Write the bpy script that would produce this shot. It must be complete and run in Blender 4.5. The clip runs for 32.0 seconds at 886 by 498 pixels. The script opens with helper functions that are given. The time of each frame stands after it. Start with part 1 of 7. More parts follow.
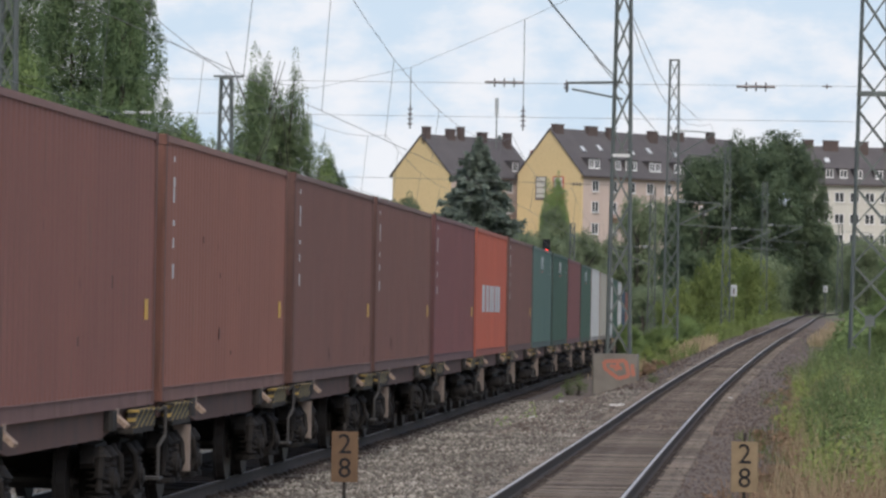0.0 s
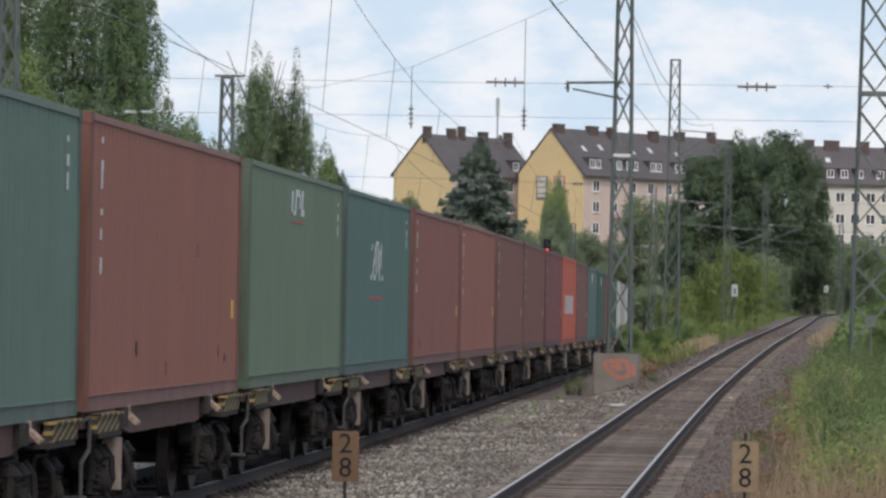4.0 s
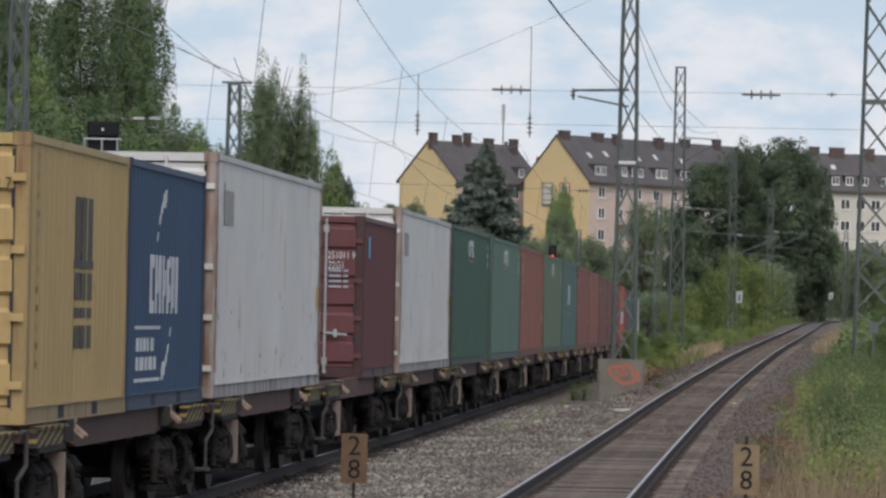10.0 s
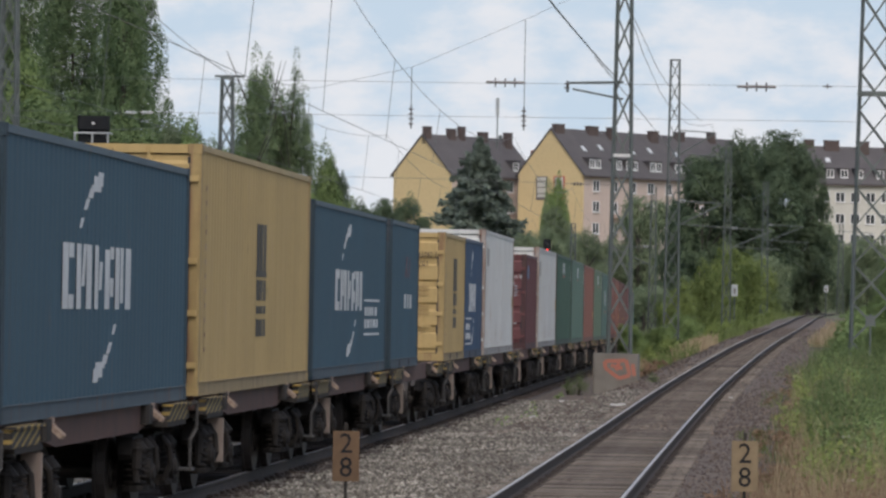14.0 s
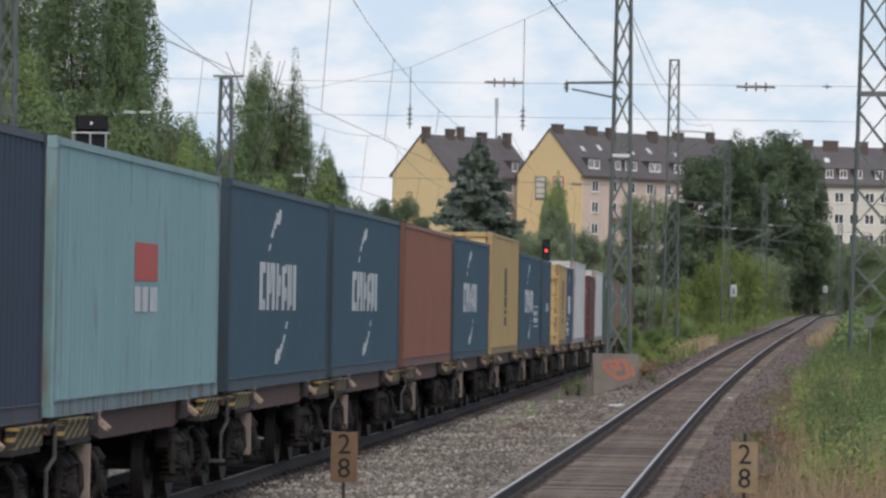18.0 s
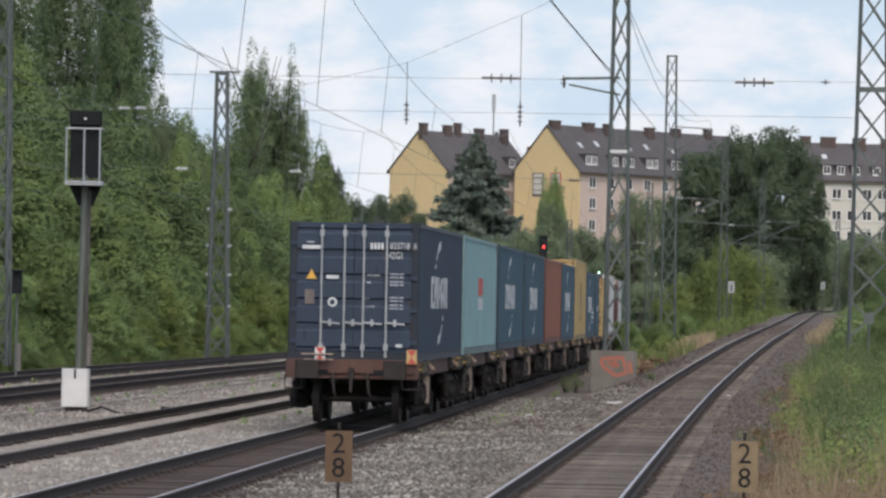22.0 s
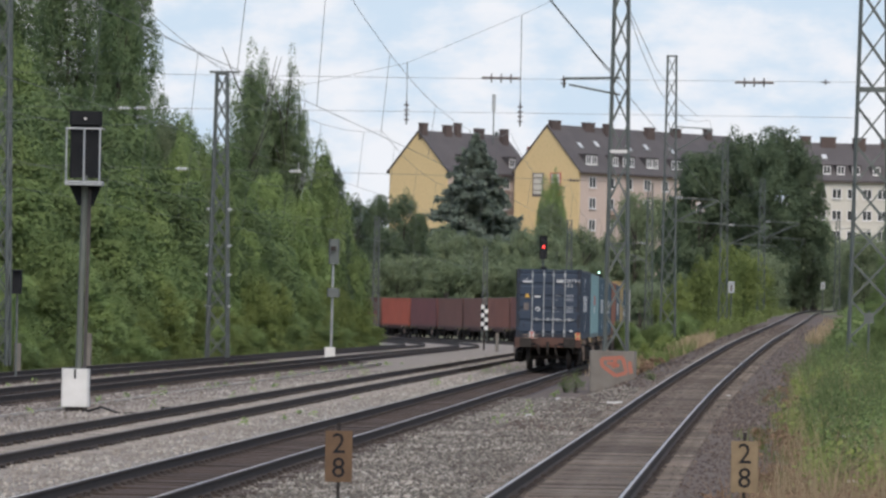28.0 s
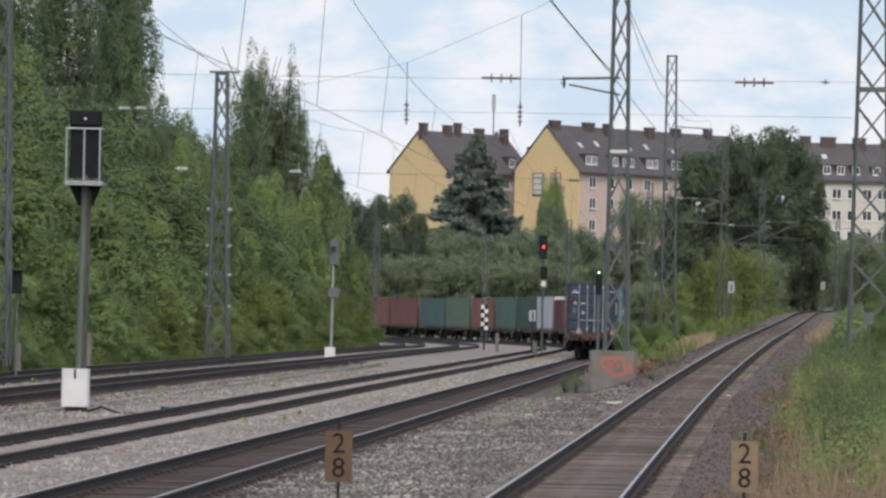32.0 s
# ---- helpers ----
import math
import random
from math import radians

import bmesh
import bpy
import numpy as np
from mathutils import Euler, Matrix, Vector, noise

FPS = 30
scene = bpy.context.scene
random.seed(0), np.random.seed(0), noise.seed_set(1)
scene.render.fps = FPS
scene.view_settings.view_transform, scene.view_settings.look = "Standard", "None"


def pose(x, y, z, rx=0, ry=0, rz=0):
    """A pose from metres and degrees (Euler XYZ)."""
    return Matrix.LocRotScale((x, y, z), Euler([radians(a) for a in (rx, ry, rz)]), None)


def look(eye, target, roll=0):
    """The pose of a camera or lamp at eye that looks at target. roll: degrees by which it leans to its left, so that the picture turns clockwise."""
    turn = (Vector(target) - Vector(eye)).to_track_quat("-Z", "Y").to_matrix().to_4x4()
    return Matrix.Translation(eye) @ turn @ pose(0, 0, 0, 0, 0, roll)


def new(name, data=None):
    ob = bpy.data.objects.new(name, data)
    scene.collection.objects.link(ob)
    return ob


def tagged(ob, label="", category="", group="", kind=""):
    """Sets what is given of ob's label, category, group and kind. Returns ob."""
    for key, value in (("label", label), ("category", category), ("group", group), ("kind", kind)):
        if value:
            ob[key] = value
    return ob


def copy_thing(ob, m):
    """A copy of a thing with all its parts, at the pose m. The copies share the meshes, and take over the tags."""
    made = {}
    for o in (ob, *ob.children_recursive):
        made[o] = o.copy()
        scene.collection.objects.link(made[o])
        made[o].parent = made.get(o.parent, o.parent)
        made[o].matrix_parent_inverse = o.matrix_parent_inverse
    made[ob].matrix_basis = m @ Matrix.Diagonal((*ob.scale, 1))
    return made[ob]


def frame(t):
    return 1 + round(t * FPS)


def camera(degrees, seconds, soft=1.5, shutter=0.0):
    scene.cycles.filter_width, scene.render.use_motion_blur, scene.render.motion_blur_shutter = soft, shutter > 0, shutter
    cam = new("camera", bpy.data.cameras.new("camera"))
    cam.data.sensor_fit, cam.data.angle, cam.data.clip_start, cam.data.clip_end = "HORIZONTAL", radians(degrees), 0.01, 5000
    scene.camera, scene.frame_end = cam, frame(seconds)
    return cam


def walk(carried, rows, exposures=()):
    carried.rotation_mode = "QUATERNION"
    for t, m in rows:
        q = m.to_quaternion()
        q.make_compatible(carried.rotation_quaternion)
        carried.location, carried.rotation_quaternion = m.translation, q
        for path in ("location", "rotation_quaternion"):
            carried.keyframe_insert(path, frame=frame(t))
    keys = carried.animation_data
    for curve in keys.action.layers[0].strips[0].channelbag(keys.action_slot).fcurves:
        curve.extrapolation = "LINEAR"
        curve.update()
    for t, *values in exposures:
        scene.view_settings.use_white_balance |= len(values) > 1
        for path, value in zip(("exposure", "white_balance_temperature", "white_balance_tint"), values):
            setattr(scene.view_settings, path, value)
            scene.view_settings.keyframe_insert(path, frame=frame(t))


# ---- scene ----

# ---- camera: seconds, metres right, forward and up, degrees right, up and of lean ----
cam = camera(11.296, 32.0, soft=2.6)
DRIFT = [
    (0, -0.017, -0.75, 2.204, -0.0389, 0.7982, 0.986), (0.5, -0.018, -0.82, 2.203, -0.0434, 0.8030, 0.993), (1, -0.021, -0.93, 2.202, -0.0503, 0.8087, 1.003),
    (1.5, -0.022, -1.00, 2.201, -0.0564, 0.8113, 1.016), (2, -0.022, -0.97, 2.201, -0.0579, 0.8099, 1.031), (2.5, -0.019, -0.84, 2.203, -0.0540, 0.8052, 1.037),
    (3, -0.016, -0.71, 2.205, -0.0480, 0.7980, 1.034), (3.5, -0.014, -0.65, 2.206, -0.0442, 0.7919, 1.031), (5.5, -0.044, -2.00, 2.185, -0.1131, 0.8351, 1.047),
    (6, -0.057, -2.58, 2.177, -0.1471, 0.8651, 1.033), (6.5, -0.075, -3.46, 2.163, -0.1935, 0.9069, 1.033), (7, -0.090, -4.15, 2.153, -0.2262, 0.9401, 1.030),
    (7.5, -0.094, -4.33, 2.150, -0.2367, 0.9596, 1.035), (8, -0.090, -4.16, 2.152, -0.2308, 0.9645, 1.072), (8.5, -0.082, -3.75, 2.159, -0.2129, 0.9554, 1.117),
    (9, -0.068, -3.10, 2.169, -0.1850, 0.9345, 1.135), (9.5, -0.052, -2.36, 2.180, -0.1520, 0.9054, 1.145), (10, -0.038, -1.71, 2.190, -0.1195, 0.8715, 1.157),
    (10.5, -0.026, -1.17, 2.198, -0.0889, 0.8359, 1.172), (11, -0.016, -0.71, 2.205, -0.0603, 0.8065, 1.176), (11.5, -0.010, -0.47, 2.209, -0.0411, 0.7901, 1.144),
    (12, -0.010, -0.45, 2.209, -0.0317, 0.7828, 1.091), (12.5, -0.012, -0.52, 2.208, -0.0295, 0.7800, 1.042), (13, -0.015, -0.66, 2.206, -0.0349, 0.7820, 1.003),
    (13.5, -0.017, -0.76, 2.204, -0.0420, 0.7883, 0.987), (14, -0.019, -0.87, 2.203, -0.0491, 0.7958, 0.993), (14.5, -0.022, -0.99, 2.201, -0.0554, 0.8004, 0.992),
    (16.5, -0.016, -0.70, 2.205, -0.0429, 0.7794, 1.038), (17, -0.015, -0.67, 2.206, -0.0367, 0.7817, 1.020), (17.5, -0.015, -0.67, 2.206, -0.0344, 0.7899, 1.005),
    (18, -0.015, -0.68, 2.206, -0.0362, 0.7981, 1.011), (18.5, -0.015, -0.68, 2.206, -0.0372, 0.7996, 1.000), (19, -0.014, -0.63, 2.206, -0.0354, 0.7924, 0.977),
    (19.5, -0.012, -0.53, 2.208, -0.0298, 0.7792, 0.974), (20, -0.009, -0.39, 2.210, -0.0219, 0.7661, 0.978), (20.5, -0.005, -0.22, 2.213, -0.0125, 0.7573, 0.989),
    (21, -0.002, -0.08, 2.215, -0.0049, 0.7535, 1.006), (21.5, -0.000, -0.02, 2.216, -0.0007, 0.7527, 1.010), (32.0, -0.000, -0.02, 2.216, -0.0007, 0.7527, 1.010),
]


def camera_pose(x, d, z, yaw, tilt, lean):
    a, b = radians(yaw), radians(tilt)
    eye = Vector((x, d, z))
    return look(eye, eye + 100 * Vector((math.sin(a) * math.cos(b), math.cos(a) * math.cos(b), math.sin(b))), lean)


walk(cam, [(t, camera_pose(*row)) for t, *row in DRIFT], [(0, 0.02), (7.5, 0.03), (8.2, 0.01), (9.0, -0.16), (14.0, -0.15), (16.5, 0.0), (32, 0.02)])

# ---- world, sun, exposure ----
world = bpy.data.worlds.new("world")
scene.world = world
world.use_nodes = True
wn = world.node_tree.nodes
sky = wn.new("ShaderNodeTexSky")
sky.sky_type, sky.sun_disc = "NISHITA", False
sky.sun_elevation, sky.sun_rotation = radians(53), radians(170)
sky.air_density, sky.dust_density, sky.ozone_density = 1.0, 4.0, 1.0
wn["Background"].inputs[1].default_value = 0.2
world.node_tree.links.new(sky.outputs[0], wn["Background"].inputs[0])
sun = new("sun", bpy.data.lights.new("sun", "SUN"))
sun.data.energy, sun.data.angle, sun.data.color = 0.8, radians(30), (1.0, 0.985, 0.96)
sun.matrix_world = look((12, -70, 95), (0, 0, 0))
scene.view_settings.use_white_balance = True
scene.view_settings.white_balance_temperature, scene.view_settings.white_balance_tint = 6360, 10

# ---- materials ----
def mat(name, base, other=None, rough=0.8, metal=0.0, scale=3.0, grain=40.0, bump=0.0, rust=None, streak=0.0, vary=0.0, mix=0.5, stretch=(1, 1, 1), runs=0.0, scuffs=None):
    """Two tones mixed by broad noise, fine grain, optional rust streaks, relief and a change from object to object."""
    m = bpy.data.materials.new(name)
    m.use_nodes = True
    n, l = m.node_tree.nodes, m.node_tree.links
    b = n["Principled BSDF"]
    b.inputs["Roughness"].default_value, b.inputs["Metallic"].default_value = rough, metal
    tc = n.new("ShaderNodeTexCoord")
    mp = n.new("ShaderNodeMapping")
    mp.inputs["Scale"].default_value = stretch
    l.new(tc.outputs["Object"], mp.inputs[0])

    def noise_tex(s, detail=4.0):
        t = n.new("ShaderNodeTexNoise")
        t.inputs["Scale"].default_value, t.inputs["Detail"].default_value = s, detail
        l.new(mp.outputs[0], t.inputs[0])
        return t.outputs[0]

    def ramp(v, lo, hi):
        r = n.new("ShaderNodeMapRange")
        r.inputs[1].default_value, r.inputs[2].default_value = lo, hi
        l.new(v, r.inputs[0])
        return r.outputs[0]

    def blend(fac, a, c):
        x = n.new("ShaderNodeMix")
        x.data_type = "RGBA"
        if isinstance(fac, float):
            x.inputs[0].default_value = fac
        else:
            l.new(fac, x.inputs[0])
        for k, v in ((6, a), (7, c)):
            if isinstance(v, tuple):
                x.inputs[k].default_value = (*v, 1)
            else:
                l.new(v, x.inputs[k])
        return x.outputs[2]

    other = other or tuple(0.75 * c for c in base)
    col = blend(ramp(noise_tex(scale), 0.5 - mix * 0.5, 0.5 + mix * 0.5), base, other)
    g = noise_tex(grain, 3.0)
    dark = tuple(0.72 * c for c in base)
    col = blend(ramp(g, 0.5, 0.95), col, dark)
    if rust:
        mp2 = n.new("ShaderNodeMapping")
        mp2.inputs["Scale"].default_value = (3.2, 3.2, 0.35)
        l.new(tc.outputs["Object"], mp2.inputs[0])
        t2 = n.new("ShaderNodeTexNoise")
        t2.inputs["Scale"].default_value, t2.inputs["Detail"].default_value = 2.2, 5.0
        l.new(mp2.outputs[0], t2.inputs[0])
        col = blend(ramp(t2.outputs[0], 0.70 - streak, 0.82 - streak * 0.5), col, rust)
    def upright(across, along, s, detail):
        mp3 = n.new("ShaderNodeMapping")
        mp3.inputs["Scale"].default_value = (across, across, along)
        l.new(tc.outputs["Object"], mp3.inputs[0])
        t3 = n.new("ShaderNodeTexNoise")
        t3.inputs["Scale"].default_value, t3.inputs["Detail"].default_value = s, detail
        l.new(mp3.outputs[0], t3.inputs[0])
        return t3.outputs[0]
    if runs:
        # faint dirt runs down the sheet, and bleached ones
        grey = sum(base) / 3
        k = n.new("ShaderNodeMath")
        k.operation = "MULTIPLY"
        k.inputs[1].default_value = runs
        l.new(ramp(upright(5.0, 0.25, 1.3, 3.0), 0.5, 0.75), k.inputs[0])
        col = blend(k.outputs[0], col, tuple(0.5 * c + 0.004 for c in base))
        k = n.new("ShaderNodeMath")
        k.operation = "MULTIPLY"
        k.inputs[1].default_value = runs
        l.new(ramp(upright(3.0, 0.2, 1.9, 3.0), 0.52, 0.8), k.inputs[0])
        col = blend(k.outputs[0], col, tuple(0.95 * c + 0.22 * grey + 0.003 for c in base))
    if scuffs:
        col = blend(ramp(upright(4.0, 0.8, 1.7, 2.0), 0.74, 0.78), col, scuffs)
    if vary:
        oi = n.new("ShaderNodeObjectInfo")
        hs = n.new("ShaderNodeHueSaturation")
        mr = n.new("ShaderNodeMapRange")
        mr.inputs[3].default_value, mr.inputs[4].default_value = 1 - vary, 1 + vary
        l.new(oi.outputs["Random"], mr.inputs[0])
        l.new(mr.outputs[0], hs.inputs["Value"])
        l.new(col, hs.inputs["Color"])
        col = hs.outputs[0]
    l.new(col, b.inputs["Base Color"])
    if bump:
        bp = n.new("ShaderNodeBump")
        bp.inputs["Strength"].default_value, bp.inputs["Distance"].default_value = bump, 0.02
        l.new(g, bp.inputs["Height"])
        l.new(bp.outputs[0], b.inputs["Normal"])
    return m


def leaf_mat(name, light, dark, vary=0.12):
    """Leaves: tone by leaf and by place, a little light passing through."""
    m = bpy.data.materials.new(name)
    m.use_nodes = True
    n, l = m.node_tree.nodes, m.node_tree.links
    b = n["Principled BSDF"]
    b.inputs["Roughness"].default_value = 0.65
    b.inputs["Specular IOR Level"].default_value = 0.25
    geo = n.new("ShaderNodeNewGeometry")
    tc = n.new("ShaderNodeTexCoord")
    t = n.new("ShaderNodeTexNoise")
    t.inputs["Scale"].default_value = 0.6
    l.new(tc.outputs["Object"], t.inputs[0])
    add = n.new("ShaderNodeMath")
    add.operation = "MULTIPLY_ADD"
    add.inputs[1].default_value = 0.16
    l.new(geo.outputs["Random Per Island"], add.inputs[0])
    sub = n.new("ShaderNodeMapRange")
    sub.inputs[1].default_value, sub.inputs[2].default_value = 0.35, 0.65
    sub.inputs[4].default_value = 0.7
    l.new(t.outputs[0], sub.inputs[0])
    l.new(sub.outputs[0], add.inputs[2])
    x = n.new("ShaderNodeMix")
    x.data_type = "RGBA"
    x.inputs[6].default_value, x.inputs[7].default_value = (*dark, 1), (*light, 1)
    l.new(add.outputs[0], x.inputs[0])
    oi = n.new("ShaderNodeObjectInfo")
    hs = n.new("ShaderNodeHueSaturation")
    mr = n.new("ShaderNodeMapRange")
    mr.inputs[3].default_value, mr.inputs[4].default_value = 1 - vary, 1 + vary
    l.new(oi.outputs["Random"], mr.inputs[0])
    l.new(mr.outputs[0], hs.inputs["Value"])
    l.new(x.outputs[2], hs.inputs["Color"])
    l.new(hs.outputs[0], b.inputs["Base Color"])
    tr = n.new("ShaderNodeBsdfTranslucent")
    l.new(hs.outputs[0], tr.inputs[0])
    ms = n.new("ShaderNodeMixShader")
    ms.inputs[0].default_value = 0.42
    l.new(b.outputs[0], ms.inputs[1])
    l.new(tr.outputs[0], ms.inputs[2])
    l.new(ms.outputs[0], n["Material Output"].inputs[0])
    return m


def stone_mat(name, light, dark):
    """Broken stone, each piece in its own tone."""
    m = bpy.data.materials.new(name)
    m.use_nodes = True
    n, l = m.node_tree.nodes, m.node_tree.links
    b = n["Principled BSDF"]
    b.inputs["Roughness"].default_value = 0.9
    geo = n.new("ShaderNodeNewGeometry")
    tc, t = n.new("ShaderNodeTexCoord"), n.new("ShaderNodeTexNoise")
    t.inputs["Scale"].default_value = 0.45
    l.new(tc.outputs["Object"], t.inputs[0])
    pw = n.new("ShaderNodeMath")
    pw.operation = "POWER"
    pw.inputs[1].default_value = 1.8
    l.new(geo.outputs["Random Per Island"], pw.inputs[0])
    mul = n.new("ShaderNodeMath")
    mul.operation = "MULTIPLY"
    r = n.new("ShaderNodeMapRange")
    r.inputs[1].default_value, r.inputs[2].default_value, r.inputs[3].default_value = 0.35, 0.6, 0.35
    l.new(t.outputs[0], r.inputs[0])
    l.new(pw.outputs[0], mul.inputs[0])
    l.new(r.outputs[0], mul.inputs[1])
    x = n.new("ShaderNodeMix")
    x.data_type = "RGBA"
    x.inputs[6].default_value, x.inputs[7].default_value = (*dark, 1), (*light, 1)
    l.new(mul.outputs[0], x.inputs[0])
    l.new(x.outputs[2], b.inputs["Base Color"])
    return m


def glow_mat(name, color, strength):
    m = bpy.data.materials.new(name)
    m.use_nodes = True
    b = m.node_tree.nodes["Principled BSDF"]
    b.inputs["Base Color"].default_value = (*color, 1)
    b.inputs["Emission Color"].default_value = (*color, 1)
    b.inputs["Emission Strength"].default_value = strength
    return m


def stripe_mat(name, a, c, pitch):
    """Worn diagonal warning stripes."""
    m = mat(name, a, tuple(0.6 * v for v in a), rough=0.7, scale=4, grain=25)
    n, l = m.node_tree.nodes, m.node_tree.links
    b = n["Principled BSDF"]
    col = b.inputs["Base Color"].links[0].from_socket
    tc = n.new("ShaderNodeTexCoord")
    mp = n.new("ShaderNodeMapping")
    mp.inputs["Rotation"].default_value = (radians(75), 0, 0)
    l.new(tc.outputs["Object"], mp.inputs[0])
    w = n.new("ShaderNodeTexWave")
    w.bands_direction = "Y"
    w.inputs["Scale"].default_value = pitch
    w.inputs["Distortion"].default_value = 0.8
    w.inputs["Detail Scale"].default_value = 2.5
    l.new(mp.outputs[0], w.inputs[0])
    r = n.new("ShaderNodeMapRange")
    r.inputs[1].default_value, r.inputs[2].default_value = 0.25, 0.45
    l.new(w.outputs[1], r.inputs[0])
    x = n.new("ShaderNodeMix")
    x.data_type = "RGBA"
    l.new(r.outputs[0], x.inputs[0])
    l.new(col, x.inputs[6])
    x.inputs[7].default_value = (*c, 1)
    l.new(x.outputs[2], b.inputs["Base Color"])
    return m


RUST = (0.16, 0.07, 0.035)
M_RAIL_SIDE = mat("rail_side", (0.032, 0.025, 0.021), (0.05, 0.036, 0.028), rough=0.85, grain=30, bump=0.3)
M_RAIL_TOP = mat("rail_head_steel", (0.5, 0.48, 0.455), (0.36, 0.34, 0.32), rough=0.45, metal=0.5, scale=1.5)
M_RAIL_DULL = mat("rail_head_dull", (0.16, 0.14, 0.13), (0.1, 0.08, 0.07), rough=0.5, metal=0.5, scale=1.5)
M_SLEEPER = mat("sleeper_wood", (0.085, 0.068, 0.056), (0.29, 0.252, 0.21), rough=0.9, scale=2.2, grain=22, bump=1.0, vary=0.42, mix=0.45, stretch=(0.4, 7, 1))
M_SLEEPER_PALE = mat("sleeper_concrete", (0.33, 0.3, 0.262), (0.24, 0.215, 0.185), rough=0.9, scale=2, grain=25, bump=0.5, vary=0.2)
M_SLEEPER_DARK = mat("sleeper_dark", (0.048, 0.035, 0.028), (0.075, 0.055, 0.044), rough=0.9, scale=2, grain=30, bump=0.5, vary=0.25)
M_BALLAST = mat("ballast", (0.122, 0.096, 0.077), (0.082, 0.062, 0.049), rough=0.95, scale=0.5, grain=16, bump=1.0)
M_BALLAST_PALE = mat("ballast_pale", (0.265, 0.237, 0.202), (0.19, 0.165, 0.14), rough=0.95, scale=0.5, grain=16, bump=1.0)
M_POST = mat("signal_post_grey", (0.11, 0.125, 0.105), (0.085, 0.095, 0.08), rough=0.7, scale=2)
M_OILY = mat("ballast_oily", (0.075, 0.058, 0.05), (0.045, 0.036, 0.032), rough=0.9, scale=0.7, grain=16, bump=1.0)
M_STONE = stone_mat("ballast_stone", (0.41, 0.385, 0.33), (0.073, 0.062, 0.049))
M_STONE_BROWN = stone_mat("ballast_stone_brown", (0.215, 0.168, 0.132), (0.062, 0.047, 0.037))
M_STONE_PALE = stone_mat("ballast_stone_pale", (0.45, 0.42, 0.362), (0.2, 0.176, 0.148))
M_STONE_GREY = stone_mat("ballast_stone_grey", (0.47, 0.43, 0.38), (0.13, 0.11, 0.09))
M_GROUND = mat("ground_earth", (0.13, 0.12, 0.075), (0.09, 0.11, 0.05), rough=0.95, scale=0.15, grain=4, bump=0.6)
M_STEEL = mat("mast_steel", (0.135, 0.155, 0.145), (0.09, 0.1, 0.095), rough=0.6, metal=0.3, scale=2)
M_STEEL_PALE = mat("galvanised_steel", (0.42, 0.44, 0.44), (0.3, 0.32, 0.33), rough=0.5, metal=0.4, scale=3)
M_WIRE = mat("wire_copper", (0.15, 0.16, 0.16), (0.11, 0.118, 0.118), rough=0.6, metal=0.4)
M_INSUL = mat("insulator_brown", (0.06, 0.045, 0.045), (0.09, 0.07, 0.065), rough=0.3)
M_INSUL_PALE = mat("insulator_pale", (0.6, 0.62, 0.62), (0.45, 0.47, 0.48), rough=0.3)
M_CONCRETE = mat("concrete", (0.2, 0.187, 0.165), (0.135, 0.122, 0.105), rough=0.9, scale=2, grain=30, bump=0.4)
M_TROUGH = mat("trough_concrete", (0.36, 0.34, 0.3), (0.24, 0.225, 0.195), rough=0.9, scale=1.2, grain=20, bump=0.4)
M_GRAFFITI = mat("graffiti_orange", (0.42, 0.13, 0.085), (0.3, 0.14, 0.1), rough=0.8, scale=6)
M_FRAME = mat("wagon_red_oxide", (0.108, 0.051, 0.037), (0.055, 0.034, 0.029), rough=0.8, scale=2, grain=20, rust=(0.06, 0.045, 0.035), streak=0.1, vary=0.15)
M_GRIME = mat("wagon_grime", (0.027, 0.025, 0.023), (0.046, 0.04, 0.036), rough=0.85, scale=4, grain=25)
M_LOAD = mat("load_board_tan", (0.24, 0.195, 0.165), (0.16, 0.125, 0.105), rough=0.8, scale=3, vary=0.15)
# nearly black bogie grime: the shade under the wagons is put into the colour
M_BOGIE_SHADED = mat("bogie_shaded_grime", (0.009, 0.0082, 0.0078), (0.026, 0.022, 0.019), rough=0.8, scale=5, grain=25)
for m in (M_GRIME, M_BOGIE_SHADED):
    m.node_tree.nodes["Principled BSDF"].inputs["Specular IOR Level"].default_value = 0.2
M_WHEEL = mat("wheel_steel", (0.05, 0.042, 0.038), (0.03, 0.026, 0.025), rough=0.6, metal=0.3)
M_PANEL = mat("wagon_panel", (0.165, 0.145, 0.135), (0.105, 0.09, 0.083), rough=0.8, scale=3, vary=0.2)
M_STEP = mat("step_grey", (0.06, 0.057, 0.054), (0.04, 0.037, 0.035), rough=0.7, scale=4)
M_FLAP = mat("wagon_flap", (0.4, 0.31, 0.24), (0.18, 0.12, 0.09), rough=0.8, scale=14, grain=30, mix=0.3)
M_HAZARD = stripe_mat("hazard_stripe", (0.36, 0.25, 0.07), (0.022, 0.019, 0.018), 3.4)
M_WHITE = mat("white_paint", (0.66, 0.66, 0.64), (0.5, 0.5, 0.48), rough=0.6, scale=2)
M_DECAL = mat("white_lettering", (0.6, 0.62, 0.62), (0.45, 0.47, 0.48), rough=0.6, scale=3)
M_DECAL_FAINT = mat("worn_lettering", (0.34, 0.37, 0.41), (0.22, 0.245, 0.28), rough=0.7, scale=14)
M_DECAL_DARK = mat("dark_lettering", (0.03, 0.026, 0.02), (0.07, 0.055, 0.035), rough=0.6, scale=3)
M_RED = mat("red_paint", (0.5, 0.06, 0.05), (0.4, 0.08, 0.06), rough=0.6, scale=3)
M_YELLOW = mat("yellow_paint", (0.7, 0.42, 0.06), (0.55, 0.34, 0.08), rough=0.6, scale=3)
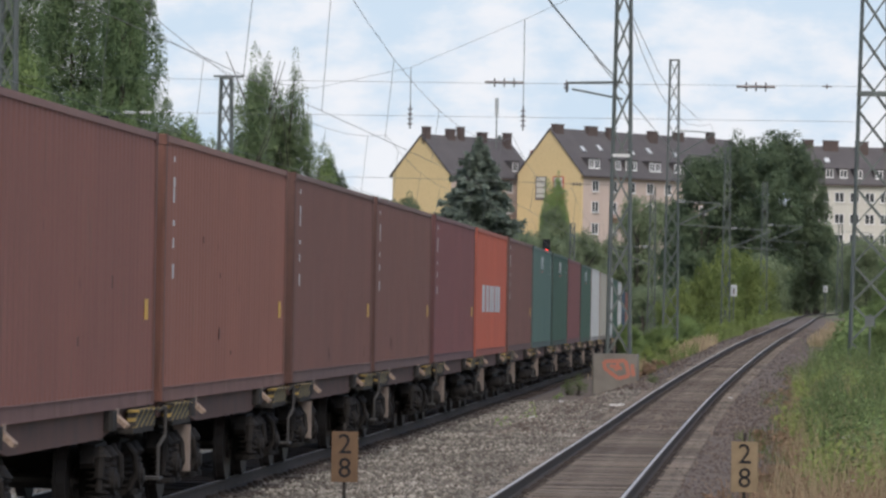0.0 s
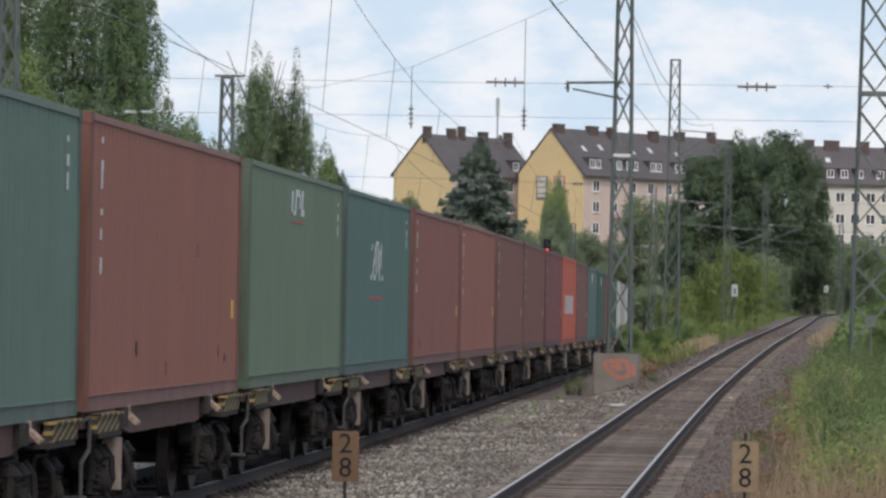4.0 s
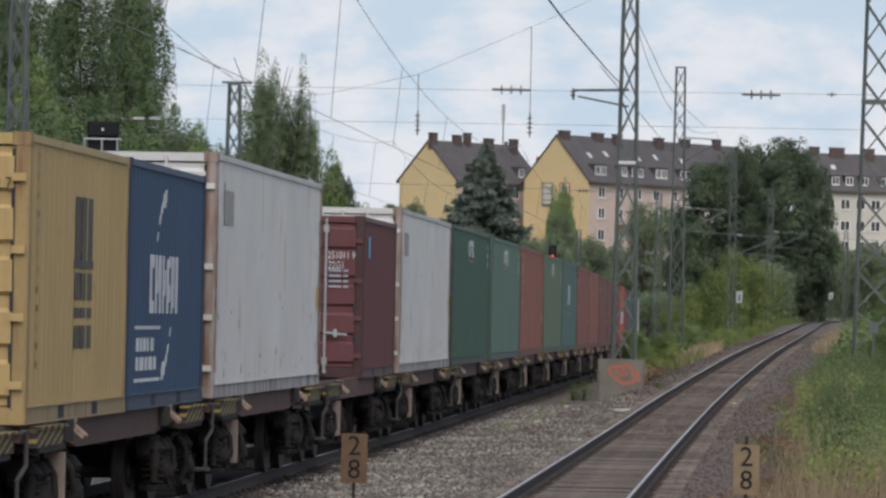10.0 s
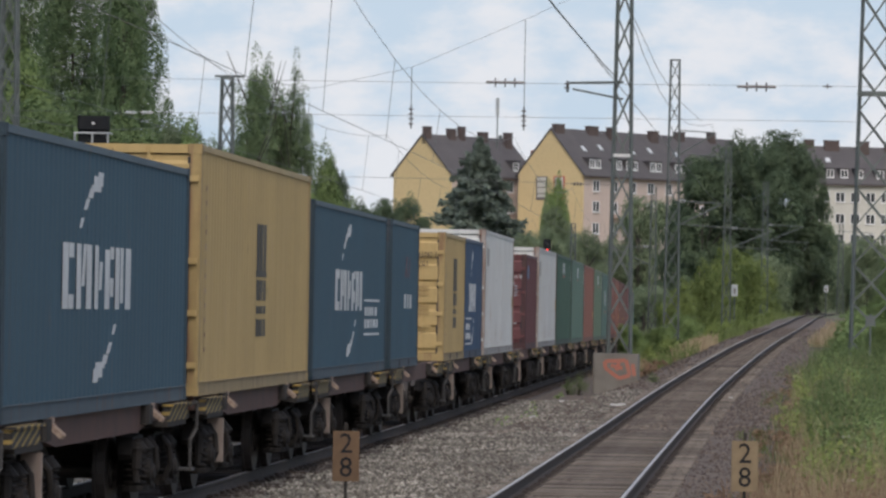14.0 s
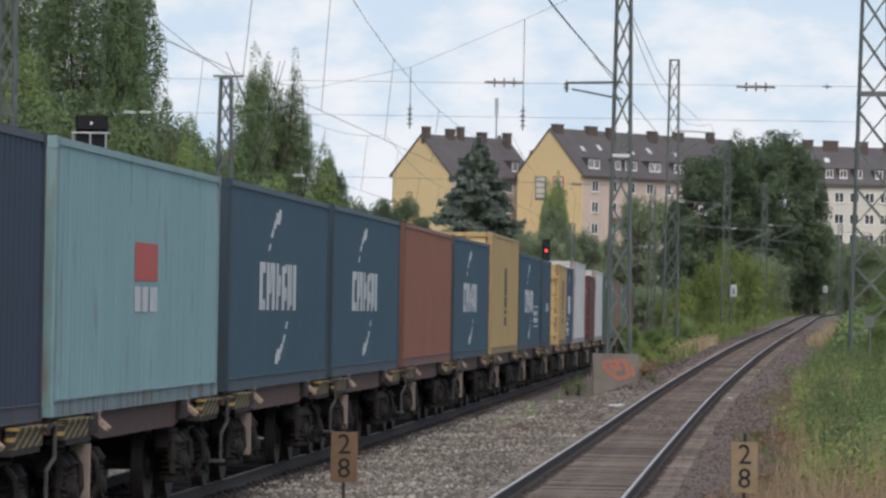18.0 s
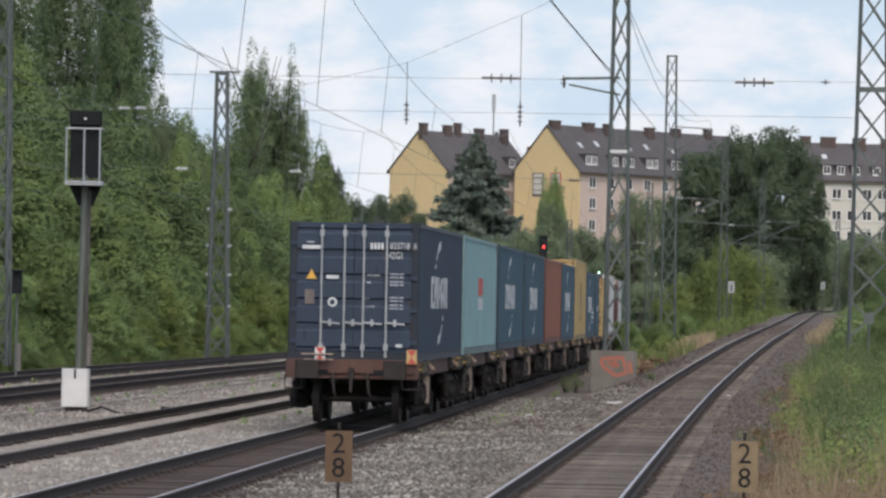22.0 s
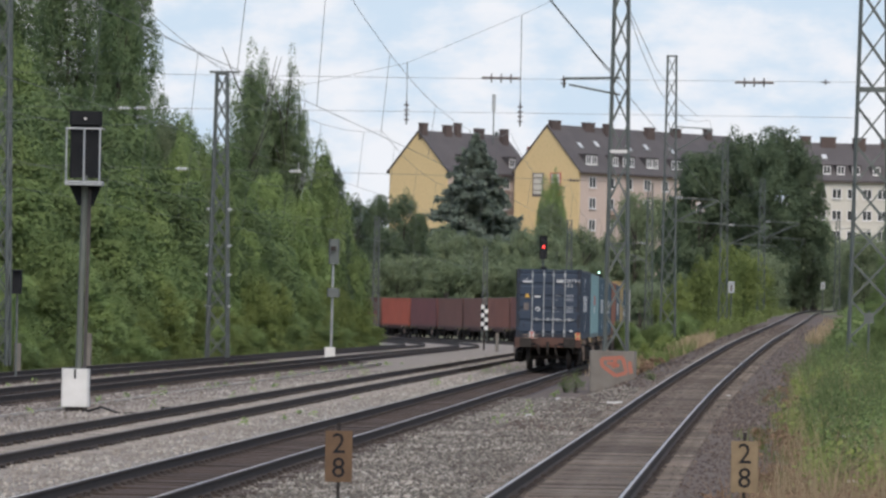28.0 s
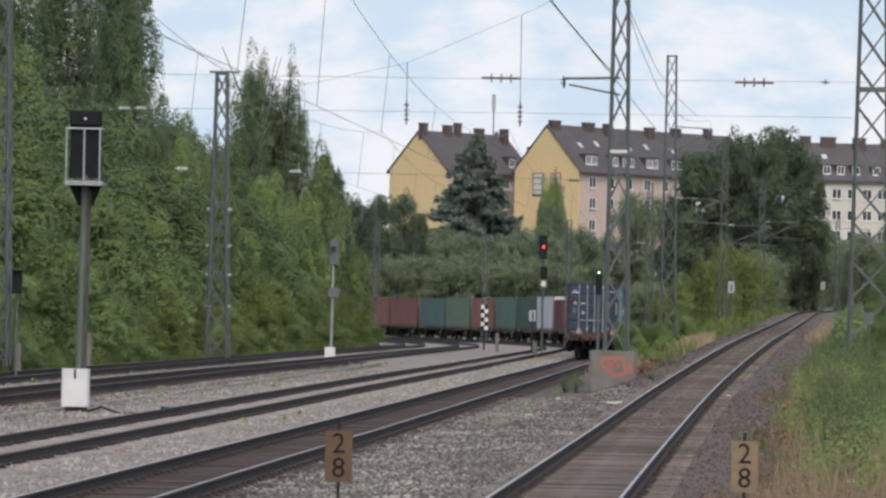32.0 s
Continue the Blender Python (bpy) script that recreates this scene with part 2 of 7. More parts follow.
M_BLACK = mat("black_paint", (0.012, 0.013, 0.015), (0.02, 0.021, 0.023), rough=0.85)
M_BLACK.node_tree.nodes["Principled BSDF"].inputs["Specular IOR Level"].default_value = 0.15
M_SIGN = mat("km_sign_board", (0.135, 0.082, 0.042), (0.09, 0.054, 0.03), rough=0.8, scale=6, grain=20, rust=(0.16, 0.085, 0.035), streak=0.08)
M_SIGN_PALE = mat("km_sign_board_pale", (0.24, 0.18, 0.105), (0.18, 0.132, 0.075), rough=0.8, scale=6, grain=20, rust=(0.25, 0.14, 0.06), streak=0.03)
M_SEAL = mat("door_gasket", (0.02, 0.022, 0.03), (0.035, 0.035, 0.04), rough=0.9)
M_BARK = mat("bark", (0.055, 0.048, 0.038), (0.09, 0.08, 0.066), rough=0.95, scale=3, bump=0.6)
M_PLASTER_Y = mat("yellow_plaster", (0.64, 0.495, 0.265), (0.58, 0.445, 0.235), rough=0.95, scale=0.15, grain=3)
M_PLASTER_P = mat("pale_plaster", (0.54, 0.435, 0.37), (0.48, 0.39, 0.335), rough=0.95, scale=0.15, grain=3)
M_PLASTER_W = mat("cream_plaster", (0.56, 0.54, 0.475), (0.5, 0.48, 0.425), rough=0.95, scale=0.15, grain=3)
M_ROOF = mat("roof_tiles_brown", (0.095, 0.087, 0.087), (0.072, 0.066, 0.068), rough=0.9, scale=0.4, grain=6, bump=0.4)
M_ROOF_RED = mat("roof_tiles_red", (0.24, 0.09, 0.06), (0.17, 0.075, 0.055), rough=0.9, scale=0.4, grain=6, bump=0.4)
M_CHIMNEY = mat("chimney_brick", (0.1, 0.073, 0.066), (0.075, 0.058, 0.052), rough=0.95, scale=1)
M_WINFRAME = mat("white_window_frame", (0.75, 0.75, 0.74), (0.68, 0.68, 0.67), rough=0.6)
M_GLASS = mat("window_glass", (0.035, 0.04, 0.045), (0.06, 0.065, 0.07), rough=0.12, scale=0.4)
L_SHRUB = leaf_mat("leaves_shrub", (0.259, 0.335, 0.124), (0.147, 0.214, 0.083), 0.22)
L_TALL = leaf_mat("leaves_tall", (0.178, 0.24, 0.1), (0.105, 0.155, 0.067), 0.2)
L_BRIGHT = leaf_mat("leaves_bright", (0.224, 0.268, 0.084), (0.145, 0.191, 0.060))
L_POPLAR = leaf_mat("leaves_poplar", (0.184, 0.248, 0.115), (0.114, 0.171, 0.081))
L_BIRCH = leaf_mat("leaves_birch", (0.216, 0.279, 0.144), (0.142, 0.199, 0.100))
L_DARK = leaf_mat("leaves_dark", (0.126, 0.168, 0.095), (0.095, 0.132, 0.075))
# needle colour lifted towards grey, with the distant haze painted in
L_CONIFER_HAZE = leaf_mat("needles_haze", (0.195, 0.235, 0.185), (0.155, 0.19, 0.155))
# far leaves: the haze of distance is put into a paler, greyer green
L_FAR_HAZE = leaf_mat("leaves_far_haze", (0.234, 0.279, 0.160), (0.170, 0.217, 0.126))
L_GRASS = leaf_mat("grass_blades", (0.196, 0.230, 0.081), (0.101, 0.136, 0.044))
L_LIME = leaf_mat("lime_grass", (0.29, 0.345, 0.1), (0.19, 0.245, 0.075))
L_HERB = leaf_mat("herb_leaves", (0.197, 0.246, 0.098), (0.102, 0.145, 0.055))
L_STRAW = leaf_mat("dry_grass", (0.510, 0.408, 0.255), (0.306, 0.230, 0.140))
L_RUDDY = leaf_mat("ruddy_weeds", (0.33, 0.22, 0.14), (0.18, 0.12, 0.075))
L_FLOWER = leaf_mat("flower_heads", (0.75, 0.72, 0.66), (0.6, 0.56, 0.5))


# ---- building blocks ----
class Geo:
    """Points and faces gathered into one mesh."""

    def __init__(self):
        self.v, self.f = [], []

    def add(self, pts, faces, m=None):
        k = len(self.v)
        self.v += [tuple(m @ Vector(p)) if m else tuple(p) for p in pts]
        self.f += [tuple(i + k for i in f) for f in faces]
        return self

    def box(self, x, y, z, sx, sy, sz, m=None, bevel=0.0):
        """A box about its centre; bevel chamfers its upright edges."""
        a, b, c = sx / 2, sy / 2, sz / 2
        if bevel:
            e = bevel
            ring = [(a - e, -b), (a, -b + e), (a, b - e), (a - e, b), (-a + e, b), (-a, b - e), (-a, -b + e), (-a + e, -b)]
        else:
            ring = [(a, -b), (a, b), (-a, b), (-a, -b)]
        n = len(ring)
        pts = [(x + p, y + q, z - c) for p, q in ring] + [(x + p, y + q, z + c) for p, q in ring]
        faces = [tuple(range(n))[::-1], tuple(range(n, 2 * n))] + [(i, (i + 1) % n, n + (i + 1) % n, n + i) for i in range(n)]
        return self.add(pts, faces, m)

    def tube(self, p, q, r, n=8, r2=None):
        p, q = Vector(p), Vector(q)
        d = (q - p).normalized()
        a = d.orthogonal().normalized()
        b = d.cross(a)
        r2 = r if r2 is None else r2
        pts = [p + (a * math.cos(i * math.tau / n) + b * math.sin(i * math.tau / n)) * r for i in range(n)]
        pts += [q + (a * math.cos(i * math.tau / n) + b * math.sin(i * math.tau / n)) * r2 for i in range(n)]
        faces = [tuple(range(n))[::-1], tuple(range(n, 2 * n))] + [(i, (i + 1) % n, n + (i + 1) % n, n + i) for i in range(n)]
        return self.add(pts, faces)

    def line(self, pts, r, n=6):
        """One bent round bar through pts."""
        pts = [Vector(p) for p in pts]
        k, rings = len(self.v), len(pts)
        a = (pts[1] - pts[0]).orthogonal().normalized()
        for i, p in enumerate(pts):
            d = (pts[min(i + 1, rings - 1)] - pts[max(i - 1, 0)]).normalized()
            a = (a - d * a.dot(d)).normalized()
            b = d.cross(a)
            self.v += [tuple(p + (a * math.cos(j * math.tau / n) + b * math.sin(j * math.tau / n)) * r) for j in range(n)]
        for i in range(rings - 1):
            self.f += [(k + i * n + j, k + i * n + (j + 1) % n, k + (i + 1) * n + (j + 1) % n, k + (i + 1) * n + j) for j in range(n)]
        self.f += [tuple(range(k, k + n))[::-1], tuple(range(k + (rings - 1) * n, k + rings * n))]
        return self

    def lathe(self, profile, x, y, n=10):
        """A turned body round an upright axis; profile: (radius, z) from the bottom up."""
        k = len(self.v)
        for r, z in profile:
            self.v += [(x + r * math.cos(j * math.tau / n), y + r * math.sin(j * math.tau / n), z) for j in range(n)]
        for i in range(len(profile) - 1):
            self.f += [(k + i * n + j, k + i * n + (j + 1) % n, k + (i + 1) * n + (j + 1) % n, k + (i + 1) * n + j) for j in range(n)]
        return self

    def beam(self, p, q, w, h):
        """A square bar from p to q, h upright."""
        p, q = Vector(p), Vector(q)
        d = (q - p).normalized()
        a = d.cross(Vector((0, 0, 1)))
        a = a.normalized() if a.length > 1e-4 else Vector((1, 0, 0))
        b = a.cross(d)
        o = [(a * i * w / 2 + b * j * h / 2) for i, j in ((1, -1), (1, 1), (-1, 1), (-1, -1))]
        return self.add([p + v for v in o] + [q + v for v in o], [(3, 2, 1, 0), (4, 5, 6, 7), (0, 1, 5, 4), (1, 2, 6, 5), (2, 3, 7, 6), (3, 0, 4, 7)])

    def prism(self, outline, x0, x1, axis="x"):
        """An outline (two coordinates) drawn out along an axis."""
        n = len(outline)

        def put(c, p, q):
            return (c, p, q) if axis == "x" else (p, c, q) if axis == "y" else (p, q, c)
        pts = [put(x0, *o) for o in outline] + [put(x1, *o) for o in outline]
        return self.add(pts, [tuple(range(n))[::-1], tuple(range(n, 2 * n))] + [(i, (i + 1) % n, n + (i + 1) % n, n + i) for i in range(n)])

    def mesh(self, name, *mats):
        me = bpy.data.meshes.new(name)
        me.from_pydata(self.v, [], self.f)
        for m in mats:
            me.materials.append(m)
        return me


def part(name, geo, material, parent, label=""):
    """Links geometry as one mesh object under a thing or a part."""
    ob = new(name, geo.mesh(name, material) if isinstance(geo, Geo) else geo)
    ob.parent = parent
    return tagged(ob, label)


def thing(name, m, label, category, group="", kind=""):
    ob = new(name)
    ob.empty_display_size = 0.2
    ob.matrix_basis = m
    return tagged(ob, label, category, group, kind)


def setting(name, geo, *mats, label=""):
    return tagged(new(name, geo.mesh(name, *mats) if isinstance(geo, Geo) else geo), label, "", "", "structure")


def array_mesh(name, verts, faces, material):
    """A mesh from numpy arrays; all faces have the same number of corners."""
    me = bpy.data.meshes.new(name)
    nf, k = faces.shape
    me.vertices.add(len(verts))
    me.vertices.foreach_set("co", verts.astype(np.float32).ravel())
    me.loops.add(nf * k)
    me.loops.foreach_set("vertex_index", faces.astype(np.int32).ravel())
    me.polygons.add(nf)
    me.polygons.foreach_set("loop_start", np.arange(0, nf * k, k, dtype=np.int32))
    me.update(calc_edges=True)
    me.materials.append(material)
    return me


def writing(text, size, material, parent, m, name="lettering", label=""):
    """Letters in the built-in font, as thin solid signs."""
    cu = bpy.data.curves.new(name, "FONT")
    cu.body, cu.size, cu.extrude, cu.align_x, cu.align_y = text, size, 0.002, "CENTER", "CENTER"
    cu.resolution_u = 2
    cu.materials.append(material)
    ob = new(name, cu)
    ob.parent = parent
    ob.matrix_basis = m
    return tagged(ob, label)


# ---- the plan: the train's line, the other lines, the ground ----
SLOPE, X0 = 0.073, -7.76


def main_curve():
    """The train's line metre by metre: nearly straight, then a left-hand curve of about 530 m."""
    s = np.arange(-320.0, 700.0)
    k = 0.000106 * np.clip((s - 52) / 40, 0, 1) + 0.001753 * np.clip((s - 302) / 28, 0, 1) - 0.00185 * np.clip((s - 470) / 40, 0, 1)
    h = math.atan(SLOPE) - np.cumsum(k)
    x, y = np.cumsum(np.sin(h)), np.cumsum(np.cos(h))
    return s, x - np.interp(0, s, x) + X0, y - np.interp(0, s, y), h


S_LINE, X_LINE, Y_LINE, H_LINE = main_curve()


def smooth(a, b, x):
    t = min(1.0, max(0.0, (x - a) / (b - a)))
    return t * t * (3 - 2 * t)


def drop(y):
    """The height of the main lines: a slight rise, then a fall beyond the mast."""
    return float(np.interp(y, [35, 60, 120, 150, 228, 300, 365, 440, 700], [-0.03, 0, 0.03, 0.01, -0.15, -0.38, -0.63, -0.87, -0.95]))


def line_at(s, lat=0.0):
    """Place and heading on the main lines, s metres along the train's line; lat to the right of it."""
    x, y, h = (float(np.interp(s, S_LINE, q)) for q in (X_LINE, Y_LINE, H_LINE))
    x, y = x + lat * math.cos(h), y - lat * math.sin(h)
    return x, y, drop(y), h


def train_x(y):
    y2 = min(y, 480.0)
    return float(np.interp(y2, Y_LINE, X_LINE)) - 0.2 * (y - y2)


RIGHT_Y = np.array([0, 50, 80, 110, 145, 190, 240, 300, 360, 400, 430, 900])
RIGHT_X = np.array([-2.427, 1.206, 3.457, 5.912, 9.004, 13.223, 18.016, 23.66, 29.285, 33.411, 36.708, 83.708])
RIGHT_Z = np.array([0.05, 0.05, 0.09, 0.3, 0.615, 1.07, 1.46, 1.88, 2.32, 2.52, 2.62, 2.7])
RIGHT_DX, RIGHT_DZ = np.gradient(RIGHT_X, RIGHT_Y), np.gradient(RIGHT_Z, RIGHT_Y)


def right_line(y):
    """The right-hand line: straight and level, then climbing and bending gently right."""
    y = min(max(y, 0.0), 899.0)
    i = int(np.searchsorted(RIGHT_Y, y, side="right")) - 1
    d = RIGHT_Y[i + 1] - RIGHT_Y[i]
    t = (y - RIGHT_Y[i]) / d

    def curve(v, g):
        return float(v[i] * (1 + 2 * t) * (1 - t) ** 2 + v[i + 1] * t * t * (3 - 2 * t) + d * (g[i] * t * (1 - t) ** 2 + g[i + 1] * t * t * (t - 1)))
    slope = RIGHT_DX[i] * (1 - t) + RIGHT_DX[i + 1] * t
    return curve(RIGHT_X, RIGHT_DX), curve(RIGHT_Z, RIGHT_DZ), math.atan(float(slope))


def ground_z(x, y):
    lat = x - train_x(y)
    xr, zr, _ = right_line(y)
    off = x - xr
    low, high = drop(y) - 0.2, zr - 0.2
    gap = xr - train_x(y)
    u = smooth(100, 125, y)
    k = (1 - u) * smooth(2.0, 3.2, lat) + u * smooth(-0.55 * gap, -1.8, off)
    z = low + (high - low) * k
    z += 0.9 * smooth(3.0, 9.0, off) * (1 - 0.5 * smooth(200, 300, y)) + 1.0 * smooth(-18, -26, lat)
    if y > 450:
        z += 5.0 * smooth(450, 620, y) * (smooth(-8, -20, off) + smooth(12, 30, off))
    return z


def build_ground():
    lats = [-3000, -1200, -500, -200, -100, -60, -40, -30, -26, -23, -20, -18, -16.5, -15.5, -12.5, -11.5, -8.5, -7.5, -5.5, -2.5, -1.4, 1.4, 2, 2.4, 2.8, 3.2, 3.7, 4.4, 5.3, 6.3, 7.2, 8, 9, 10, 11.5, 13, 16, 20, 28, 40, 60, 100, 200, 500, 1200, 3000]
    ys = [-300, -100, 0] + [20 + 6 * i for i in range(90)] + [570, 620, 700, 850, 1100, 1500, 2200, 4000]
    g, n = Geo(), len(lats)
    for y in ys:
        for a in lats:
            x = train_x(min(y, 900)) + a
            g.v.append((x, y, ground_z(x, y)))
    mats = []
    for j in range(len(ys) - 1):
        for i in range(n - 1):
            g.f.append((j * n + i, j * n + i + 1, (j + 1) * n + i + 1, (j + 1) * n + i))
            y, mid = (ys[j] + ys[j + 1]) / 2, (lats[i] + lats[i + 1]) / 2
            off = train_x(y) + mid - right_line(y)[0]
            stony = (-16.5 < mid < 2.2) or -3.0 < off < 3.1 or (2.0 < mid and off < 0 and y < 150)
            mats.append(2 if abs(mid) < 1.5 and y < 400 else 3 if (-7.5 < mid < -1.5 and y < 450) or (-16.2 < mid < -7.5 and 190 < y < 450) else 0 if stony and y < 1200 else 1)
    ob = setting("ground", g, M_BALLAST, M_GROUND, M_OILY, M_BALLAST_PALE, label="grey-brown ballast bed with grassy verges running to the horizon")
    ob.data.polygons.foreach_set("material_index", mats)
    ob.data.polygons.foreach_set("use_smooth", [True] * len(mats))


build_ground()


def sky_backdrop():
    """Pale summer sky with soft white cloud, far behind everything."""
    m = bpy.data.materials.new("sky_cloud")
    m.use_nodes = True
    n, l = m.node_tree.nodes, m.node_tree.links
    n.remove(n["Principled BSDF"])
    tc, mp = n.new("ShaderNodeTexCoord"), n.new("ShaderNodeMapping")
    mp.inputs["Scale"].default_value = (0.0042, 0.0, 0.0085)
    mp.inputs["Location"].default_value = (0.55, 0, 0.35)
    l.new(tc.outputs["Object"], mp.inputs[0])
    t = n.new("ShaderNodeTexNoise")
    t.inputs["Scale"].default_value, t.inputs["Detail"].default_value, t.inputs["Roughness"].default_value = 1.8, 7.0, 0.58
    l.new(mp.outputs[0], t.inputs[0])
    r = n.new("ShaderNodeMapRange")
    r.interpolation_type = "SMOOTHSTEP"
    r.inputs[1].default_value, r.inputs[2].default_value = 0.38, 0.6
    l.new(t.outputs[0], r.inputs[0])
    x = n.new("ShaderNodeMix")
    x.data_type = "RGBA"
    x.inputs[6].default_value, x.inputs[7].default_value = (0.63, 0.75, 0.87, 1), (0.875, 0.885, 0.918, 1)
    l.new(r.outputs[0], x.inputs[0])
    e = n.new("ShaderNodeEmission")
    l.new(x.outputs[2], e.inputs[0])
    l.new(e.outputs[0], n["Material Output"].inputs[0])
    g = Geo()
    for i in range(17):
        a = radians(-24 + 3 * i)
        for z in (-60, 300, 700, 1200):
            g.v.append((3600 * math.sin(a), 3600 * math.cos(a), z))
    for i in range(16):
        for j in range(3):
            g.f.append((i * 4 + j, i * 4 + j + 1, i * 4 + j + 5, i * 4 + j + 4))
    setting("backdrop", g, m, label="pale blue summer sky with soft white clouds")


sky_backdrop()


# ---- the tracks ----
RAIL = [(-0.0625, -0.17), (0.0625, -0.17), (0.0625, -0.155), (0.012, -0.135), (0.009, -0.045), (0.034, -0.035), (0.036, -0.01), (0.02, 0.0), (-0.02, 0.0), (-0.036, -0.01), (-0.034, -0.035), (-0.009, -0.045), (-0.012, -0.135), (-0.0625, -0.155)]


def sleeper_mesh(name, material, length=2.5):
    """A sleeper with two dark base plates and their clips."""
    g = Geo().box(0, 0, -0.245, length, 0.26, 0.15, bevel=0.02)
    wood = len(g.f)
    for x in (-0.7535, 0.7535):
        g.box(x, 0, -0.166, 0.34, 0.16, 0.02)
        for d in (-0.1, 0.1):
            g.box(x + d, 0, -0.145, 0.07, 0.12, 0.04, bevel=0.015)
    me = g.mesh(name, material, M_RAIL_SIDE)
    me.polygons.foreach_set("material_index", [0] * wood + [1] * (len(g.f) - wood))
    return me


def build_track(name, place, s0, s1, step, material, head, sleeper_material, s_near, s_far, label):
    """Two rails swept along place(s), and sleepers under them."""
    top = tagged(new(name), label, "railway track", "", "structure")
    ss = [s0 + step * i for i in range(int((s1 - s0) / step) + 1)]
    for side in (-0.7535, 0.7535):
        g, k = Geo(), len(RAIL)
        for s in ss:
            x, y, z, h = place(s)
            for u, w in RAIL:
                o = side + u
                g.v.append((x + o * math.cos(h), y - o * math.sin(h), z + w))
        idx = []
        for i in range(len(ss) - 1):
            for j in range(k):
                j2 = (j + 1) % k
                g.f.append((i * k + j, i * k + j2, (i + 1) * k + j2, (i + 1) * k + j))
                idx.append(1 if j == 7 else 0)
        ob = part("rail", g.mesh("rail", material, head), None, top)
        ob.data.polygons.foreach_set("material_index", idx)
    me = sleeper_mesh("sleeper", sleeper_material)
    s = s_near
    rng = random.Random(5)
    while s < s_far:
        x, y, z, h = place(s)
        ob = part("sleeper", me, None, top)
        ob.matrix_basis = pose(x, y, z + rng.uniform(-0.012, 0.004), 0, rng.uniform(-0.5, 0.5), -math.degrees(h) + rng.uniform(-1, 1))
        s += 0.63
    return top


def right_place(s):
    x, z, h = right_line(s)
    return x, s, z, h


build_track("track_1", right_place, 15, 460, 5, M_RAIL_SIDE, M_RAIL_TOP, M_SLEEPER, 42, 225, "single line with polished rails on weathered wooden sleepers")
build_track("track_2", lambda s: line_at(s), 15, 470, 6, M_RAIL_SIDE, M_RAIL_TOP, M_SLEEPER_DARK, 38, 190, "main line with polished rails on dark oily sleepers")
build_track("track_3", lambda s: line_at(s, -4.0), 15, 470, 6, M_RAIL_SIDE, M_RAIL_DULL, M_SLEEPER_PALE, 52, 190, "line with rusty rails on pale concrete sleepers")
build_track("track_4", lambda s: line_at(s, -10.45), 15, 470, 6, M_RAIL_SIDE, M_RAIL_DULL, M_SLEEPER_DARK, 92, 200, "rusty line beside the signal in brown ballast")
build_track("track_5", lambda s: line_at(s, -14.55), 15, 470, 6, M_RAIL_SIDE, M_RAIL_DULL, M_SLEEPER_DARK, 105, 200, "rusty line along the bushes")


# ---- the goods train: containers ----
GAP_IN, GAP_OUT, C40, C20 = 0.6, 1.0, 12.192, 6.058
FLOOR = 1.185


def paint(name, base, rust=0.02, other=None):
    return mat("paint_" + name, base, other or tuple(0.72 * c + 0.008 for c in base), rough=0.72, scale=0.5, grain=14, rust=(0.13, 0.075, 0.05) if max(base) < 0.45 else (0.36, 0.26, 0.17), streak=rust * 1.6, mix=0.7, runs=0.06 if min(base) > 0.3 else 0.3, scuffs=tuple(0.35 * c + 0.006 for c in base))


TONES = {
    "navy": ((0.023, 0.041, 0.072), 0.02), "blue": ((0.036, 0.087, 0.124), 0.015), "orange_brown": ((0.28, 0.105, 0.06), 0.03), "cyan": ((0.235, 0.395, 0.4), 0.05),
    "red": ((0.29, 0.115, 0.078), 0.03), "rust_red": ((0.255, 0.1, 0.074), 0.04), "brown": ((0.2, 0.088, 0.066), 0.05),
    "dark_red": ((0.215, 0.075, 0.07), 0.03), "orange": ((0.52, 0.115, 0.06), 0.02), "maroon": ((0.125, 0.038, 0.04), 0.03),
    "yellow": ((0.47, 0.335, 0.135), 0.03), "white": ((0.62, 0.625, 0.6), 0.06), "green": ((0.05, 0.108, 0.07), 0.03),
    "pale_green": ((0.115, 0.19, 0.145), 0.03), "moss": ((0.145, 0.205, 0.13), 0.03), "teal": ((0.095, 0.168, 0.14), 0.02), "royal": ((0.03, 0.068, 0.135), 0.02),
    "beige": ((0.46, 0.43, 0.35), 0.04),
}
PAINTS = {k: paint(k, c, r) for k, (c, r) in TONES.items()}
# posts, sills, front walls: shade of the gaps mixed into the paint, plus rust
SHADED_EDGES = {k: mat("shaded_edge_" + k, tuple((0.75 if max(c) > 0.34 else 0.5 if max(c) > 0.15 else 0.36) * v + 0.006 for v in c), tuple((0.5 if max(c) > 0.34 else 0.36) * v + 0.01 for v in c), rough=0.75, scale=2.5, grain=18, rust=(0.17, 0.085, 0.05) if max(c) > 0.34 else (0.06, 0.036, 0.028), streak=0.4 if k in ("white", "beige") else 0.1 if k in ("blue", "navy", "royal") else 0.2) for k, (c, r) in TONES.items()}
DUSTY = {k: mat("dusty_" + k, tuple(0.55 * v + 0.055 for v in c), tuple(0.4 * v + 0.036 for v in c), rough=0.85, scale=1.5, grain=18, rust=(0.12, 0.068, 0.042), streak=0.24 if k in ("white", "beige", "cyan") else 0.12) for k, (c, r) in TONES.items()}
# paler top rails: sky light on the upper edge is put into the colour
LIT_TOPS = {k: mat("top_rail_" + k, tuple(0.75 * v + 0.06 for v in c), tuple(0.6 * v + 0.05 for v in c), rough=0.7, scale=1.2, grain=16, rust=(0.12, 0.068, 0.042), streak=0.06) for k, (c, r) in TONES.items()}
SHAPES = {}


